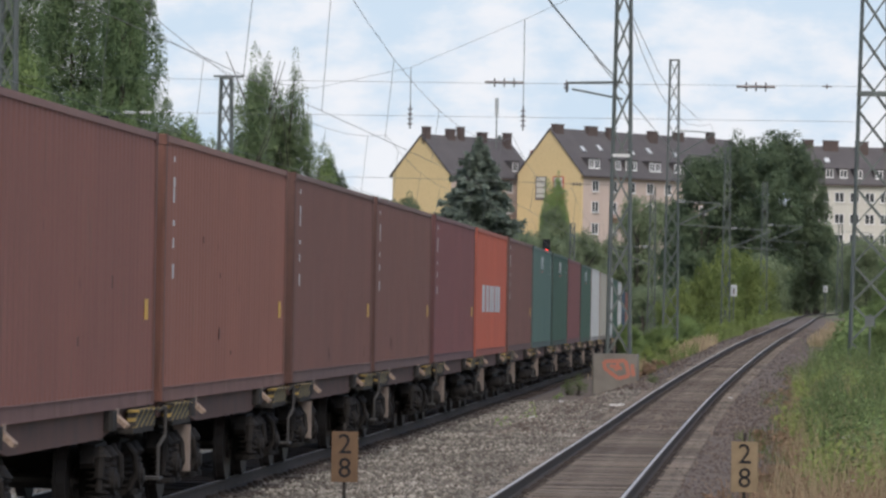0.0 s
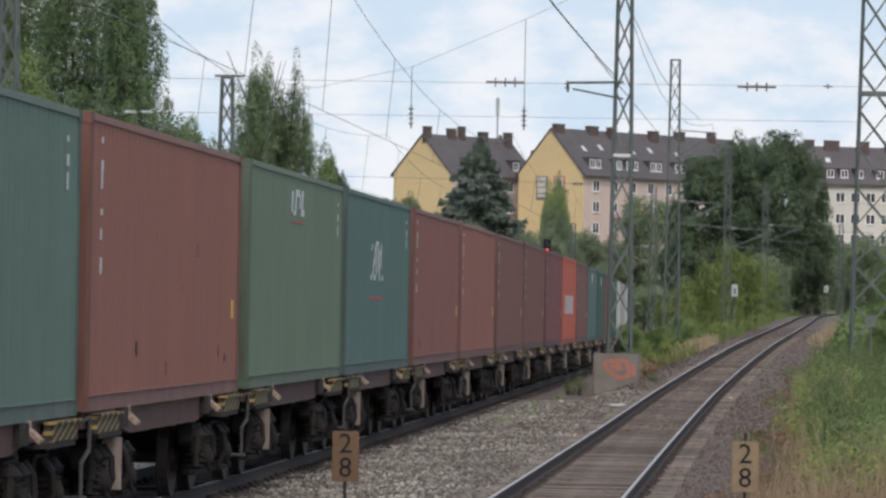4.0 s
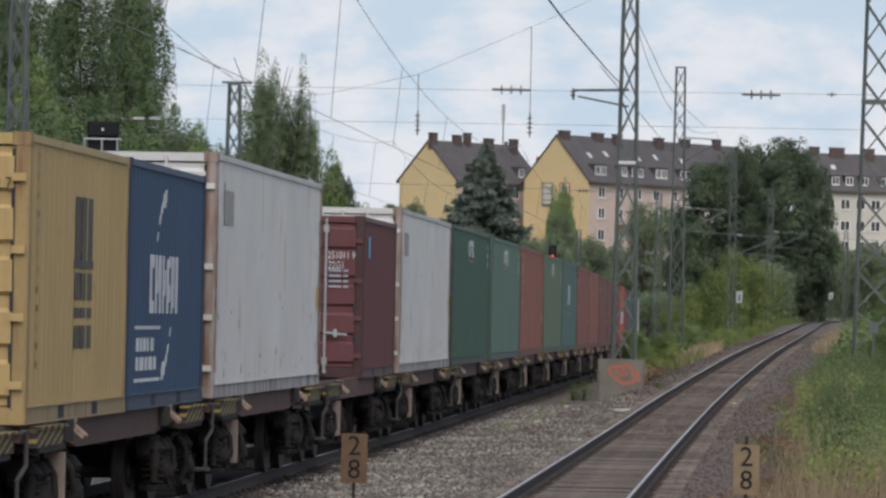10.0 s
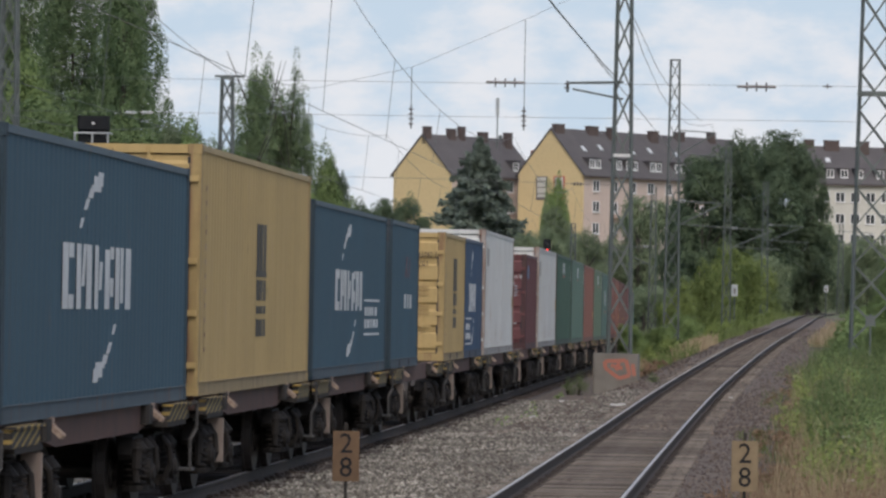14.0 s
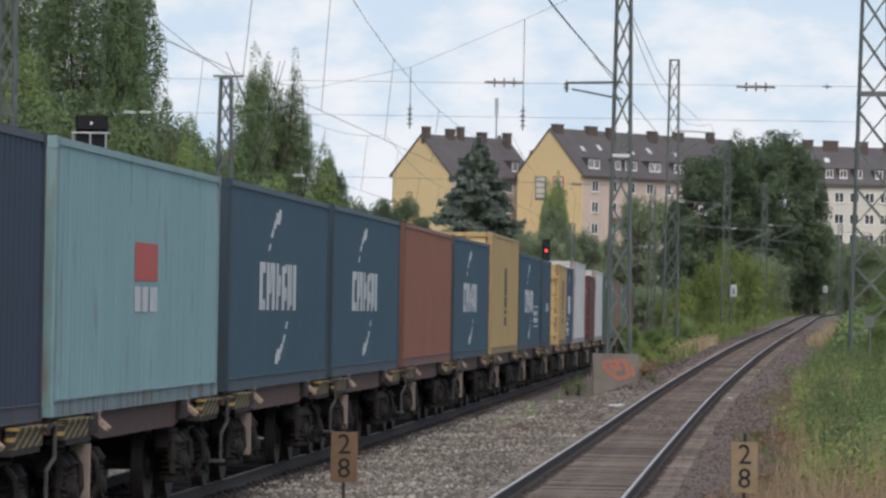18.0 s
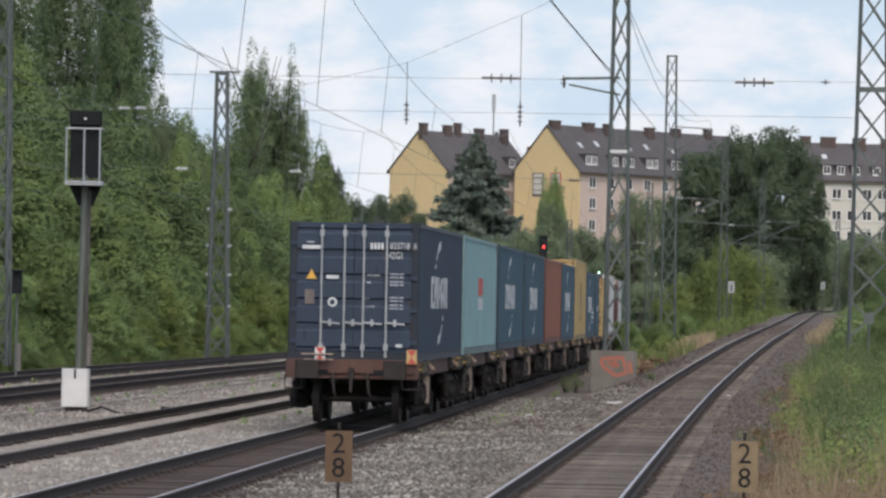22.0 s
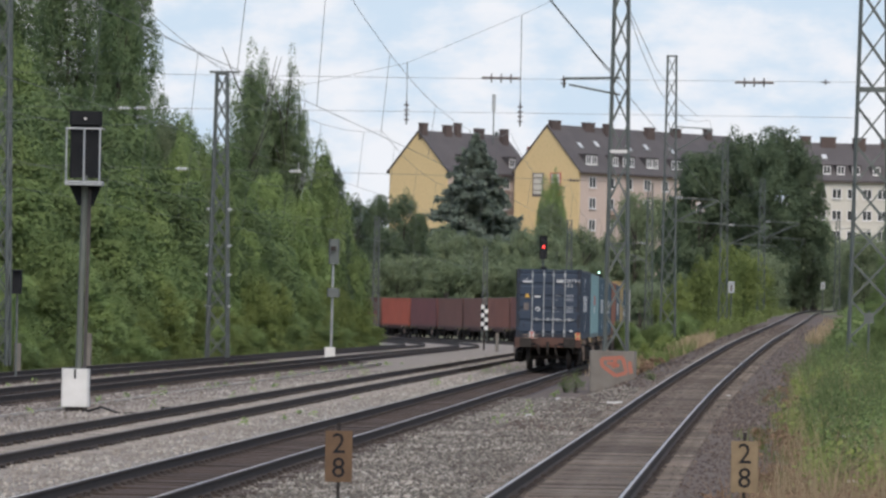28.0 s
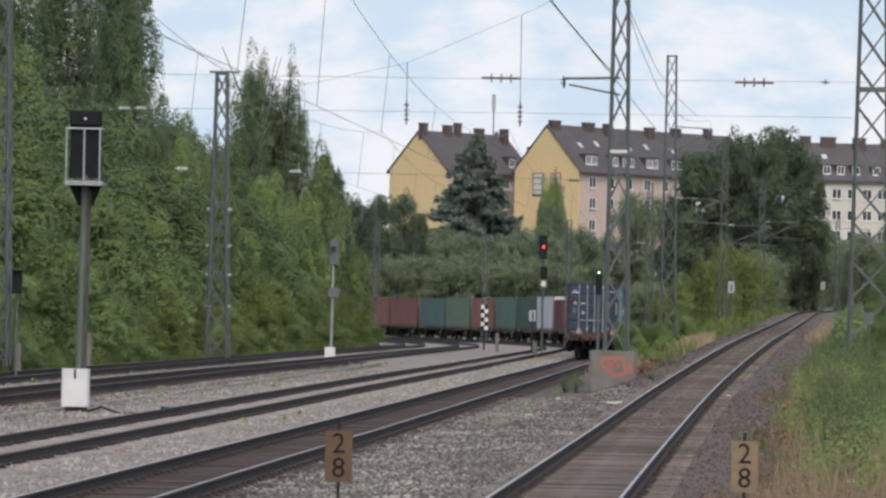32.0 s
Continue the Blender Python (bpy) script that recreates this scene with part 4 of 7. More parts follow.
def build_wagon(full=True):
    """One low platform of a pair, origin on the rails at its middle."""
    w = thing("container_wagon", pose(0, 0, 0), "low grimy red-brown container wagon with striped end plates", "railway wagon", "wagons of the goods train")
    hl = C40 / 2
    for s in (-1, 1):
        sill = [(-hl + 0.1, 1.02), (-hl + 2.6, 0.98), (-hl + 3.4, 0.9), (hl - 3.4, 0.9), (hl - 2.6, 0.98), (hl - 0.1, 1.02), (hl - 0.1, 1.195), (-hl + 0.1, 1.195)]
        part("side_sill", Geo().prism(sill, s * 1.06, s * 1.16), M_FRAME, w)
    part("centre_sill", Geo().box(0, 0, 0.98, 0.5, C40 - 0.3, 0.3), M_GRIME, w)
    for y in (-hl + 0.12, -3.5, -1.2, 1.2, 3.5, hl - 0.12):
        part("cross_beam", Geo().box(0, y, 1.05, 2.2, 0.18, 0.24), M_GRIME, w)
    for s in (-1, 1):
        for e in (-1, 1):
            plate = Geo().box(s * 1.23, e * (hl - 1.05), 1.055, 0.1, 1.5, 0.17, bevel=0.02)
            plate.box(s * 1.26, e * (hl - 1.05), 1.15, 0.12, 1.54, 0.025)
            part("end_plate", plate, M_HAZARD, w, "worn yellow and black striped plate")
            part("plate_bracket", Geo().box(s * 1.18, e * (hl - 1.2), 0.95, 0.2, 1.5, 0.06), M_GRIME, w)
            flap = Geo().box(0, 0, 0, 0.24, 0.05, 0.05, m=pose(s * 1.25, e * (hl - 2.75) - 0.05, 1.09, 0, s * 42, 0), bevel=0.01)
            flap.box(0, 0, 0, 0.24, 0.05, 0.05, m=pose(s * 1.25, e * (hl - 2.75) + 0.05, 1.09, 0, s * 42, 0), bevel=0.01)
            flap.box(0, 0, 0, 0.2, 0.14, 0.02, m=pose(s * 1.235, e * (hl - 2.75), 1.08, 0, s * 42, 0))
            flap.box(s * 1.17, e * (hl - 2.75), 1.17, 0.14, 0.2, 0.05, bevel=0.01)
            part("flap_bracket", Geo().box(s * 1.19, e * (hl - 2.75) - 0.28, 1.08, 0.12, 0.34, 0.2, bevel=0.03), M_GRIME, w)
            part("locking_flap", flap, M_FLAP, w, "pale brown folding twist-lock flap")
        part("load_board", Geo().box(s * 1.22, -hl + 1.7, 0.64, 0.2, 0.05, 0.52, bevel=0.01), M_LOAD, w, "plain tan data board")
        for e in (1,):
            step = Geo().line([(s * 1.3, e * (hl - 0.28), 1.12), (s * 1.36, e * (hl - 0.28), 1.16), (s * 1.36, e * (hl - 0.12), 1.16), (s * 1.36, e * (hl - 0.12), 0.86), (s * 1.3, e * (hl - 0.2), 0.74), (s * 1.3, e * (hl - 0.2), 0.42)], 0.022)
            step.box(s * 1.24, e * (hl - 0.2), 0.41, 0.2, 0.28, 0.03)
            part("shunter_step", step, M_STEP, w, "bent steel step and handrail")
    part("brake_cylinder", Geo().tube((0.45, -0.6, 0.7), (0.45, 0.3, 0.7), 0.17, 12), M_GRIME, w)
    part("air_tank", Geo().tube((-0.5, -0.8, 0.68), (-0.5, 0.8, 0.68), 0.2, 12), M_GRIME, w)
    part("brake_rod", Geo().beam((0.15, -4, 0.55), (0.15, 4, 0.55), 0.04, 0.04), M_GRIME, w)
    for y in (-hl + 2.05, hl - 2.05):
        build_bogie(w, y, full)
    return w


def end_gear(w, e):
    """Buffers and coupling at the outer end of a pair."""
    hl = C40 / 2
    for s in (-1, 1):
        g = Geo().tube((s * 0.875, e * hl, 1.04), (s * 0.875, e * (hl + 0.35), 1.04), 0.11, 12)
        g.box(s * 0.82, e * (hl + 0.37), 1.02, 0.44, 0.04, 0.34, bevel=0.03)
        part("buffer", g, M_GRIME, w)
    hook = Geo().box(0, e * (hl + 0.12), 1.0, 0.1, 0.3, 0.1).box(0, e * (hl + 0.26), 0.95, 0.08, 0.06, 0.22)
    hook.line([(0, e * (hl + 0.27), 0.92), (0.0, e * (hl + 0.3), 0.6)], 0.03)
    part("coupling", hook, M_GRIME, w)


def wagon_pair(full):
    """The two kinds of platform: buffers at the front, buffers at the rear."""
    w = build_wagon(full)
    rear, front = copy_thing(w, pose(0, 0, 0)), copy_thing(w, pose(0, 0, 0))
    end_gear(rear, -1)
    end_gear(front, 1)
    bpy.data.batch_remove([*w.children_recursive, w])
    return rear, front


def tail_gear(w):
    """The end beam, the two warning boards and the hoses of the last wagon."""
    tagged(w, "last container wagon with rusty end beam and warning boards")
    hl = C40 / 2
    part("end_beam", Geo().box(0, -hl - 0.02, 1.03, 2.5, 0.16, 0.36, bevel=0.03), M_FRAME, w)
    part("end_plate", Geo().box(-0.02, -hl - 0.12, 1.08, 0.85, 0.05, 0.26), M_FRAME, w, "rust-red end plate")
    part("end_plate", Geo().box(0.95, -hl - 0.112, 1.08, 0.45, 0.03, 0.26), M_FRAME, w, "rust-red end plate")
    for x, z, m in ((-0.6, 1.3, M_WHITE), (1.12, 1.27, M_BOARD)):
        board = part("warning_board", Geo().box(x, -hl - 0.17, z, 0.19, 0.015, 0.27), m, w, "red and pale tail board")
        for up in (1, -1):
            part("red_triangle", Geo().prism([(x - 0.085, z + up * 0.125), (x + 0.085, z + up * 0.125), (x, z)], -hl - 0.182, -hl - 0.178, "y"), M_RED, board)
    part("bar", Geo().line([(-0.95, -hl - 0.2, 1.3), (-0.35, -hl - 0.2, 1.3)], 0.014).line([(-0.9, -hl - 0.2, 1.2), (-0.35, -hl - 0.2, 1.2)], 0.012), M_FLAP, w)
    for x in (-0.5, 0.42):
        part("slot", Geo().box(x, -hl - 0.106, 0.96, 0.34, 0.014, 0.1), M_BLACK, w, "dark opening in the end beam")
    part("tail_lamp_bracket", Geo().box(-0.72, -hl - 0.12, 0.99, 0.14, 0.05, 0.14, bevel=0.02), M_RED, w, "faded red lamp bracket")
    for x in (-0.35, 0.3):
        part("brake_hose", Geo().line([(x, -hl - 0.1, 0.95), (x, -hl - 0.22, 0.85), (x + 0.03, -hl - 0.24, 0.6), (x + 0.06, -hl - 0.18, 0.52)], 0.025), M_GRIME, w)
    for x in (-1.1, 1.1):
        part("step", Geo().line([(x - 0.16, -hl - 0.1, 0.9), (x - 0.16, -hl - 0.1, 0.66), (x + 0.16, -hl - 0.1, 0.66), (x + 0.16, -hl - 0.1, 0.9)], 0.018), M_GRIME, w)


near_pair, far_pair = wagon_pair(True), wagon_pair(False)
wagon_tail = copy_thing(near_pair[0], pose(0, 0, 0))
tail_gear(wagon_tail)
WAGONS = [(wagon_tail, platform_at(1))]
for k in range(2, 37):
    pair = near_pair if k < 23 else far_pair
    WAGONS.append((copy_thing(pair[(k + 1) % 2], pose(0, 0, 0)), platform_at(k)))
for ob in (*near_pair, *far_pair):
    bpy.data.batch_remove([*ob.children_recursive, ob])


def door_signs(c):
    """Painted numbers and labels on the tail container's doors."""
    y = -C40 / 2 - 0.012
    up = pose(0, y, 0, 90, 0, 0)

    def plate(name, x0, x1, z0, z1, m, label=""):
        part(name, Geo().box((x0 + x1) / 2, y + 0.004, (z0 + z1) / 2, x1 - x0, 0.006, z1 - z0), m, c, label)
    narrow = Matrix.Diagonal((0.68, 1, 1, 1))
    writing("833718", 0.185, M_DECAL, c, pose(0.855, y - 0.03, 2.15, 90, 0, 0) @ narrow, "number")
    plate("check_box", 1.09, 1.18, 2.08, 2.22, M_PANEL)
    writing("4", 0.17, M_DECAL, c, pose(1.135, y - 0.03, 2.15, 90, 0, 0) @ narrow, "number")
    writing("42G1", 0.185, M_DECAL, c, pose(0.785, y - 0.03, 1.97, 90, 0, 0) @ narrow, "number")
    for k in range(4):
        plate("owner_mark", 0.3 + 0.066 * k, 0.345 + 0.066 * k, 2.09, 2.21, M_DECAL)
    for text, x, z in (("MAX GROSS", 0.37, 1.6), ("TARE", 0.27, 1.46), ("NET", 0.25, 1.15), ("CU CAP", 0.33, 1.01)):
        writing(text, 0.062, M_DECAL, c, pose(x, y - 0.03, z, 90, 0, 0) @ narrow, "lettering")
    for z in (1.61, 1.55, 1.47, 1.41, 1.17, 1.11, 1.03, 0.97):
        plate("data_line", 0.67, 0.84, z, z + 0.034, M_DECAL_FAINT)
        plate("data_line", 0.86, 0.93, z, z + 0.034, M_DECAL_FAINT)
    plate("logo_bar", -0.98, -0.62, 2.08, 2.15, M_DECAL)
    plate("logo_stripe", -0.9, -0.76, 2.2, 2.22, M_DECAL)
    part("warning_label", Geo().prism([(-0.9, 1.52), (-0.7, 1.52), (-0.8, 1.7)], y - 0.002, y + 0.004, "y"), M_YELLOW, c, "yellow warning triangle")
    plate("label_plate", -0.52, -0.29, 1.525, 1.595, M_DECAL)
    plate("label_plate", -0.92, -0.74, 1.05, 1.32, M_PANEL)
    g = Geo().tube((-0.4, y + 0.004, 1.09), (-0.4, y - 0.004, 1.09), 0.09, 20)
    part("round_label", g, M_DECAL, c)
    part("round_label", Geo().tube((-0.4, y - 0.003, 1.09), (-0.4, y - 0.007, 1.09), 0.05, 16), PAINTS["navy"], c)
    plate("label_plate", 0.8, 0.92, 0.26, 0.32, M_DECAL)


door_signs(CONTAINERS[0][0])


def short_door_signs(c, rows, m, words):
    """Numbers, small words and unreadable figures on the doors of a short container."""
    y = -C20 / 2 - 0.03
    narrow = Matrix.Diagonal((0.68, 1, 1, 1))
    for text, x, z in rows:
        writing(text, 0.175, m, c, pose(x, y, z, 90, 0, 0) @ narrow, "number")
    for k in range(4):
        part("owner_mark", Geo().box(0.3 + 0.07 * k, y + 0.014, 1.95, 0.045, 0.006, 0.12), m, c)
    for i, text in enumerate(words):
        z = 1.71 - 0.085 * i
        writing(text, 0.075, m, c, pose(0.4, y, z, 90, 0, 0) @ narrow, "lettering")
        part("data_line", Geo().box(0.76, y + 0.014, z, 0.2, 0.006, 0.036), M_DECAL_FAINT, c)
        part("data_line", Geo().box(0.93, y + 0.014, z, 0.08, 0.006, 0.036), M_DECAL_FAINT, c)


short_door_signs(CONTAINERS[12][0], [("251011 9", 0.86, 1.95), ("22G1", 0.78, 1.79)], M_DECAL, ("MAX WT", "TARE WT", "PAYLOAD", "CU CAP"))
short_door_signs(CONTAINERS[9][0], [("843782 7", 0.84, 2.12), ("22G1", 0.76, 1.95)], M_DECAL_DARK, ())
for z in (1.5, 1.42, 1.34, 1.1, 1.02, 0.94):
    part("data_line", Geo().box(0.74, -C20 / 2 - 0.016, z, 0.34, 0.006, 0.04), M_FADED_MARK, CONTAINERS[9][0])
part("blue_label", Geo().box(1.222, -C20 / 2 + 0.9, 2.1, 0.004, 0.3, 0.34), mat("label_blue", (0.1, 0.35, 0.6), rough=0.6), CONTAINERS[12][0], "small pale blue label")

# metres from the camera's abreast to the tail of the train, by seconds
TAIL = [(0, -198.8), (1, -187.3), (2, -175.6), (3, -163.9), (4, -152.2), (6, -128.3), (7.5, -110.0), (9, -91.3), (11, -66.1), (13, -40.4), (15, -13.8), (17, 13.8), (19, 41.8), (20.5, 62.9), (21.7, 79.8), (23, 98.2), (24, 112.0), (25, 125.7), (26.5, 146.9), (28, 168.3), (30, 198.5), (32, 229.2)]


def tail_at(t):
    """The tail's place at t, by a smooth curve through TAIL."""
    n = len(TAIL)
    i = max(j for j in range(n - 1) if TAIL[j][0] <= t)

    def rate(j):
        a, b = max(0, j - 1), min(n - 1, j + 1)
        return (TAIL[b][1] - TAIL[a][1]) / (TAIL[b][0] - TAIL[a][0])
    (t0, s0), (t1, s1) = TAIL[i], TAIL[i + 1]
    d = t1 - t0
    u = (t - t0) / d
    return s0 * (1 + 2 * u) * (1 - u) ** 2 + s1 * u * u * (3 - 2 * u) + d * (rate(i) * u * (1 - u) ** 2 - rate(i + 1) * u * u * (1 - u))


def motions():
    """The whole train draws away along its line."""
    times = [0.5 * i for i in range(65)]
    tails = [tail_at(t) for t in times]
    for ob, place, z in [(c, p, FLOOR) for c, p in CONTAINERS] + [(w, p, 0.0) for w, p in WAGONS]:
        rows = []
        for t, s in zip(times, tails):
            x, y, h0, h = line_at(s + place)
            rows.append((t, pose(x, y, h0 + z, 0, 0, -math.degrees(h))))
        walk(ob, rows)
    # the wheels that can be seen under the last wagons turn with the way they have gone
    turns = [i / 30 for i in range(961)]
    way = [tail_at(t) / 0.46 for t in turns]
    for w, _ in WAGONS[:2]:
        for wheel in [o for o in w.children_recursive if o.name.startswith("wheelset")]:
            p = wheel.location.copy()
            walk(wheel, [(t, Matrix.LocRotScale(p, Euler((-a, 0, 0)), None)) for t, a in zip(turns, way)])


# ---- houses ----
def house_window(house, face, u, z, w=1.5, h=1.5, bars=1):
    """A window in a wall; face maps (along, out, up) into the house."""
    frame_g = Geo()
    for a, b, c, d in ((-w / 2, w / 2, h / 2 - 0.05, h / 2 + 0.05), (-w / 2, w / 2, -h / 2 - 0.05, -h / 2 + 0.05), (-w / 2 - 0.05, -w / 2 + 0.06, -h / 2, h / 2), (w / 2 - 0.06, w / 2 + 0.05, -h / 2, h / 2)):
        frame_g.box((a + b) / 2, -0.03, (c + d) / 2, b - a, 0.1, d - c)
    for i in range(bars):
        frame_g.box(-w / 2 + (i + 1) * w / (bars + 1), -0.03, 0, 0.1, 0.08, h)
    place = face @ pose(u, 0, z)
    win = part("window", frame_g, M_WINFRAME, house)
    win.matrix_basis = place
    part("pane", Geo().box(0, 0.01, 0, w - 0.05, 0.03, h - 0.05), M_GLASS, win)
    part("sill", Geo().box(0, -0.1, -h / 2 - 0.1, w + 0.2, 0.22, 0.08), M_WINFRAME, win)


def build_house(name, m, length, width, eave, rise, gable_mat, side_mat, roof_mat, words, rows, first, step, count):
    """Gabled block: x along the ridge, y across; the wall at y=0 and the gable at x=0 face the railway."""
    h = thing(name, m, words, "house", "houses beyond the trees")
    w2 = width / 2
    gable = [(0, 0), (width, 0), (width, eave), (w2, eave + rise), (0, eave)]
    part("gable_wall", Geo().prism(gable, 0, 0.4), gable_mat, h)
    part("gable_wall", Geo().prism(gable, length - 0.4, length), gable_mat, h)
    part("side_wall", Geo().box(length / 2, 0.2, eave / 2, length - 0.8, 0.4, eave), side_mat, h)
    part("side_wall", Geo().box(length / 2, width - 0.2, eave / 2, length - 0.8, 0.4, eave), side_mat, h)
    for s in (0, 1):
        y0, y1 = (-0.5, w2) if s == 0 else (width + 0.5, w2)
        z0 = eave - 0.5 * rise / w2
        part("roof", Geo().add([(-0.15, y0, z0), (length + 0.15, y0, z0), (length + 0.15, y1, eave + rise), (-0.15, y1, eave + rise), (-0.15, y0, z0 + 0.3), (length + 0.15, y0, z0 + 0.3), (length + 0.15, y1, eave + rise + 0.3), (-0.15, y1, eave + rise + 0.3)], [(0, 3, 2, 1), (4, 5, 6, 7), (0, 1, 5, 4), (2, 3, 7, 6), (1, 2, 6, 5), (3, 0, 4, 7)]), roof_mat, h)
    part("gutter", Geo().beam((0, -0.55, eave - 0.45), (length, -0.55, eave - 0.45), 0.14, 0.14), M_CHIMNEY, h)
    face = pose(0, 0, 0)
    for z in rows:
        for i in range(count):
            house_window(h, face, first + i * step, z)
    return h


def roof_things(h, width, eave, rise, chimneys, dormers, skylights):
    w2 = width / 2
    for x, y, tall, size in chimneys:
        base = eave + rise * (1 - abs(y - w2) / w2)
        ch = part("chimney", Geo().box(x, y, base + tall / 2 - 0.4, size, 0.75, tall + 0.8), M_CHIMNEY, h)
        part("chimney_cap", Geo().box(x, y, base + tall + 0.05, size + 0.16, 0.9, 0.12), M_ROOF, ch)
    for x, w in dormers:
        y0 = 0.6
        z0 = eave + y0 * rise / w2
        d = part("dormer", Geo().box(x, y0 + 1.0, z0 + 0.75, w, 2.0, 1.7), M_ROOF, h)
        part("dormer_roof", Geo().box(x, y0 + 0.95, z0 + 1.68, w + 0.3, 2.3, 0.14), M_ROOF, d)
        for k in range(max(1, round(w / 1.5))):
            u = x - w / 2 + (k + 0.5) * w / max(1, round(w / 1.5))
            house_window(d, pose(0, y0 - 0.01, z0 + 0.85), u, 0, 1.1, 1.15)
    for x, q in skylights:
        y = q * w2
        ang = math.degrees(math.atan2(rise, w2))
        s = part("skylight", Geo().box(0, 0, 0.32, 0.85, 1.1, 0.1), M_STEEL_PALE, h)
        s.matrix_basis = pose(x, y, eave + q * rise, ang, 0, 0)
        part("pane", Geo().box(0, 0, 0.385, 0.7, 0.95, 0.02), M_INSUL_PALE, s)


def build_houses():
    # the nearer corner of each block; the ridge runs away to the right
    a = build_house("house", pose(0.3, 640, 2.0, 0, 0, 50), 19.5, 10.7, 20.0, 5.4, M_PLASTER_Y, M_PLASTER_P, M_ROOF, "yellow gabled apartment house with brown tiled roof", (9.0, 12.2, 15.4, 18.4), 2.4, 3.7, 5)
    roof_things(a, 10.7, 20.0, 5.4, [(0.6, 5.0, 1.6, 1.2), (6.0, 5.0, 1.5, 1.5), (8.3, 5.0, 1.9, 1.0), (13.2, 5.0, 1.3, 1.6), (18.0, 4.2, 2.2, 1.3)], [(6.0, 3.6), (15.5, 1.5)], [(11.5, 0.45)])
    b = build_house("house", pose(19.2, 640, 2.0, 0, 0, 50), 44.0, 11.8, 20.3, 6.3, M_PLASTER_Y, M_PLASTER_P, M_ROOF, "yellow gabled apartment house with rows of white windows", (9.3, 12.5, 15.6, 18.6), 3.2, 4.3, 10)
    roof_things(b, 11.8, 20.3, 6.3, [(1.2, 5.5, 1.2, 2.0), (9.0, 5.5, 1.2, 2.2), (13.0, 5.0, 1.7, 1.6), (23.0, 5.0, 1.6, 1.8), (30.0, 5.5, 1.2, 2.0), (38.0, 5.5, 1.4, 1.4)], [(3.6, 2.6), (9.2, 1.4), (12.3, 2.8), (18.0, 2.8), (24.0, 2.8), (30.0, 1.5)], [(4.0, 0.55), (8.2, 0.6), (15.5, 0.55), (20.0, 0.6), (26.0, 0.55)])
    for u in (4.2, 7.4):
        m = pose(0, 0, 0, 0, 0, -90)
        win = part("painted_window", Geo().box(0, -0.03, 0, 2.0, 0.06, 3.4), M_RED if u < 5 else M_PANEL, b, "large framed false window on the gable")
        win.matrix_basis = pose(-0.02, u, 18.2, 0, 0, -90)
        part("pane", Geo().box(0, -0.065, 0.1, 1.6, 0.02, 2.9), M_PLASTER_W, win)
        for z in (-0.8, 0.1, 1.0):
            part("glazing_bar", Geo().box(0, -0.08, z, 1.6, 0.02, 0.12), M_PANEL, win)
    balcony = part("balcony", Geo().box(8.6, -0.75, 14.2, 3.4, 1.5, 0.2).box(8.6, -1.46, 14.75, 3.4, 0.06, 1.0), M_PLASTER_P, b)
    part("hanging_cloth", Geo().box(8.9, -1.54, 15.0, 1.2, 0.05, 0.9), M_WHITE, balcony, "white cloth over the railing")
    c = build_house("house", pose(57.5, 705, 2.0, 0, 0, 12), 34.0, 12.0, 21.6, 5.6, M_PLASTER_W, M_PLASTER_W, M_ROOF, "cream apartment block with a grey-brown roof", (9.5, 12.7, 15.9, 19.3), 2.0, 2.5, 12)
    roof_things(c, 12.0, 21.6, 5.6, [(1.0, 6.0, 1.2, 1.6), (4.6, 5.5, 1.6, 2.4), (9.6, 5.0, 2.0, 2.0), (14.0, 5.5, 1.5, 1.2), (18.0, 5.5, 1.5, 1.4)], [(3.0, 1.5), (5.3, 1.5), (7.8, 1.6), (11.2, 1.8), (14.5, 1.6)], [(3.4, 0.6)])
    d = build_house("house", pose(66, 730, 2.0, 0, 0, 8), 30.0, 12.0, 20.5, 6.0, M_PLASTER_W, M_PLASTER_W, M_ROOF_RED, "cream apartment block with a red tiled roof", (9.5, 12.7, 15.9, 19.3), 2.0, 2.6, 10)
    roof_things(d, 12.0, 20.5, 6.0, [(2.0, 5.5, 1.5, 1.4), (9.0, 5.5, 1.5, 1.4)], [], [])
    e = build_house("house", pose(14, 690, 2.0, 0, 0, 10), 20.0, 12.0, 19.0, 6.2, M_PLASTER_P, M_PLASTER_P, M_ROOF_RED, "apartment house with a red tiled roof behind the gables", (15.4, 18.4), 2.0, 2.8, 5)
    roof_things(e, 12.0, 19.0, 6.2, [(5.0, 5.5, 1.3, 1.2)], [], [])
    mast = thing("antenna", pose(6.95, 645, 26.82), "pale mobile phone antenna on the roof ridge", "antenna")
    part("pole", Geo().tube((0, 0, -1), (0, 0, 6.14), 0.09), M_STEEL, mast)
    part("antenna_panel", Geo().box(0, 0, 5.04, 0.5, 0.3, 2.5, bevel=0.05), M_STEEL_PALE, mast)
    part("dish", Geo().tube((0.4, 0, 0.6), (0.55, -0.2, 0.65), 0.3, 14), M_STEEL, mast)


build_houses()


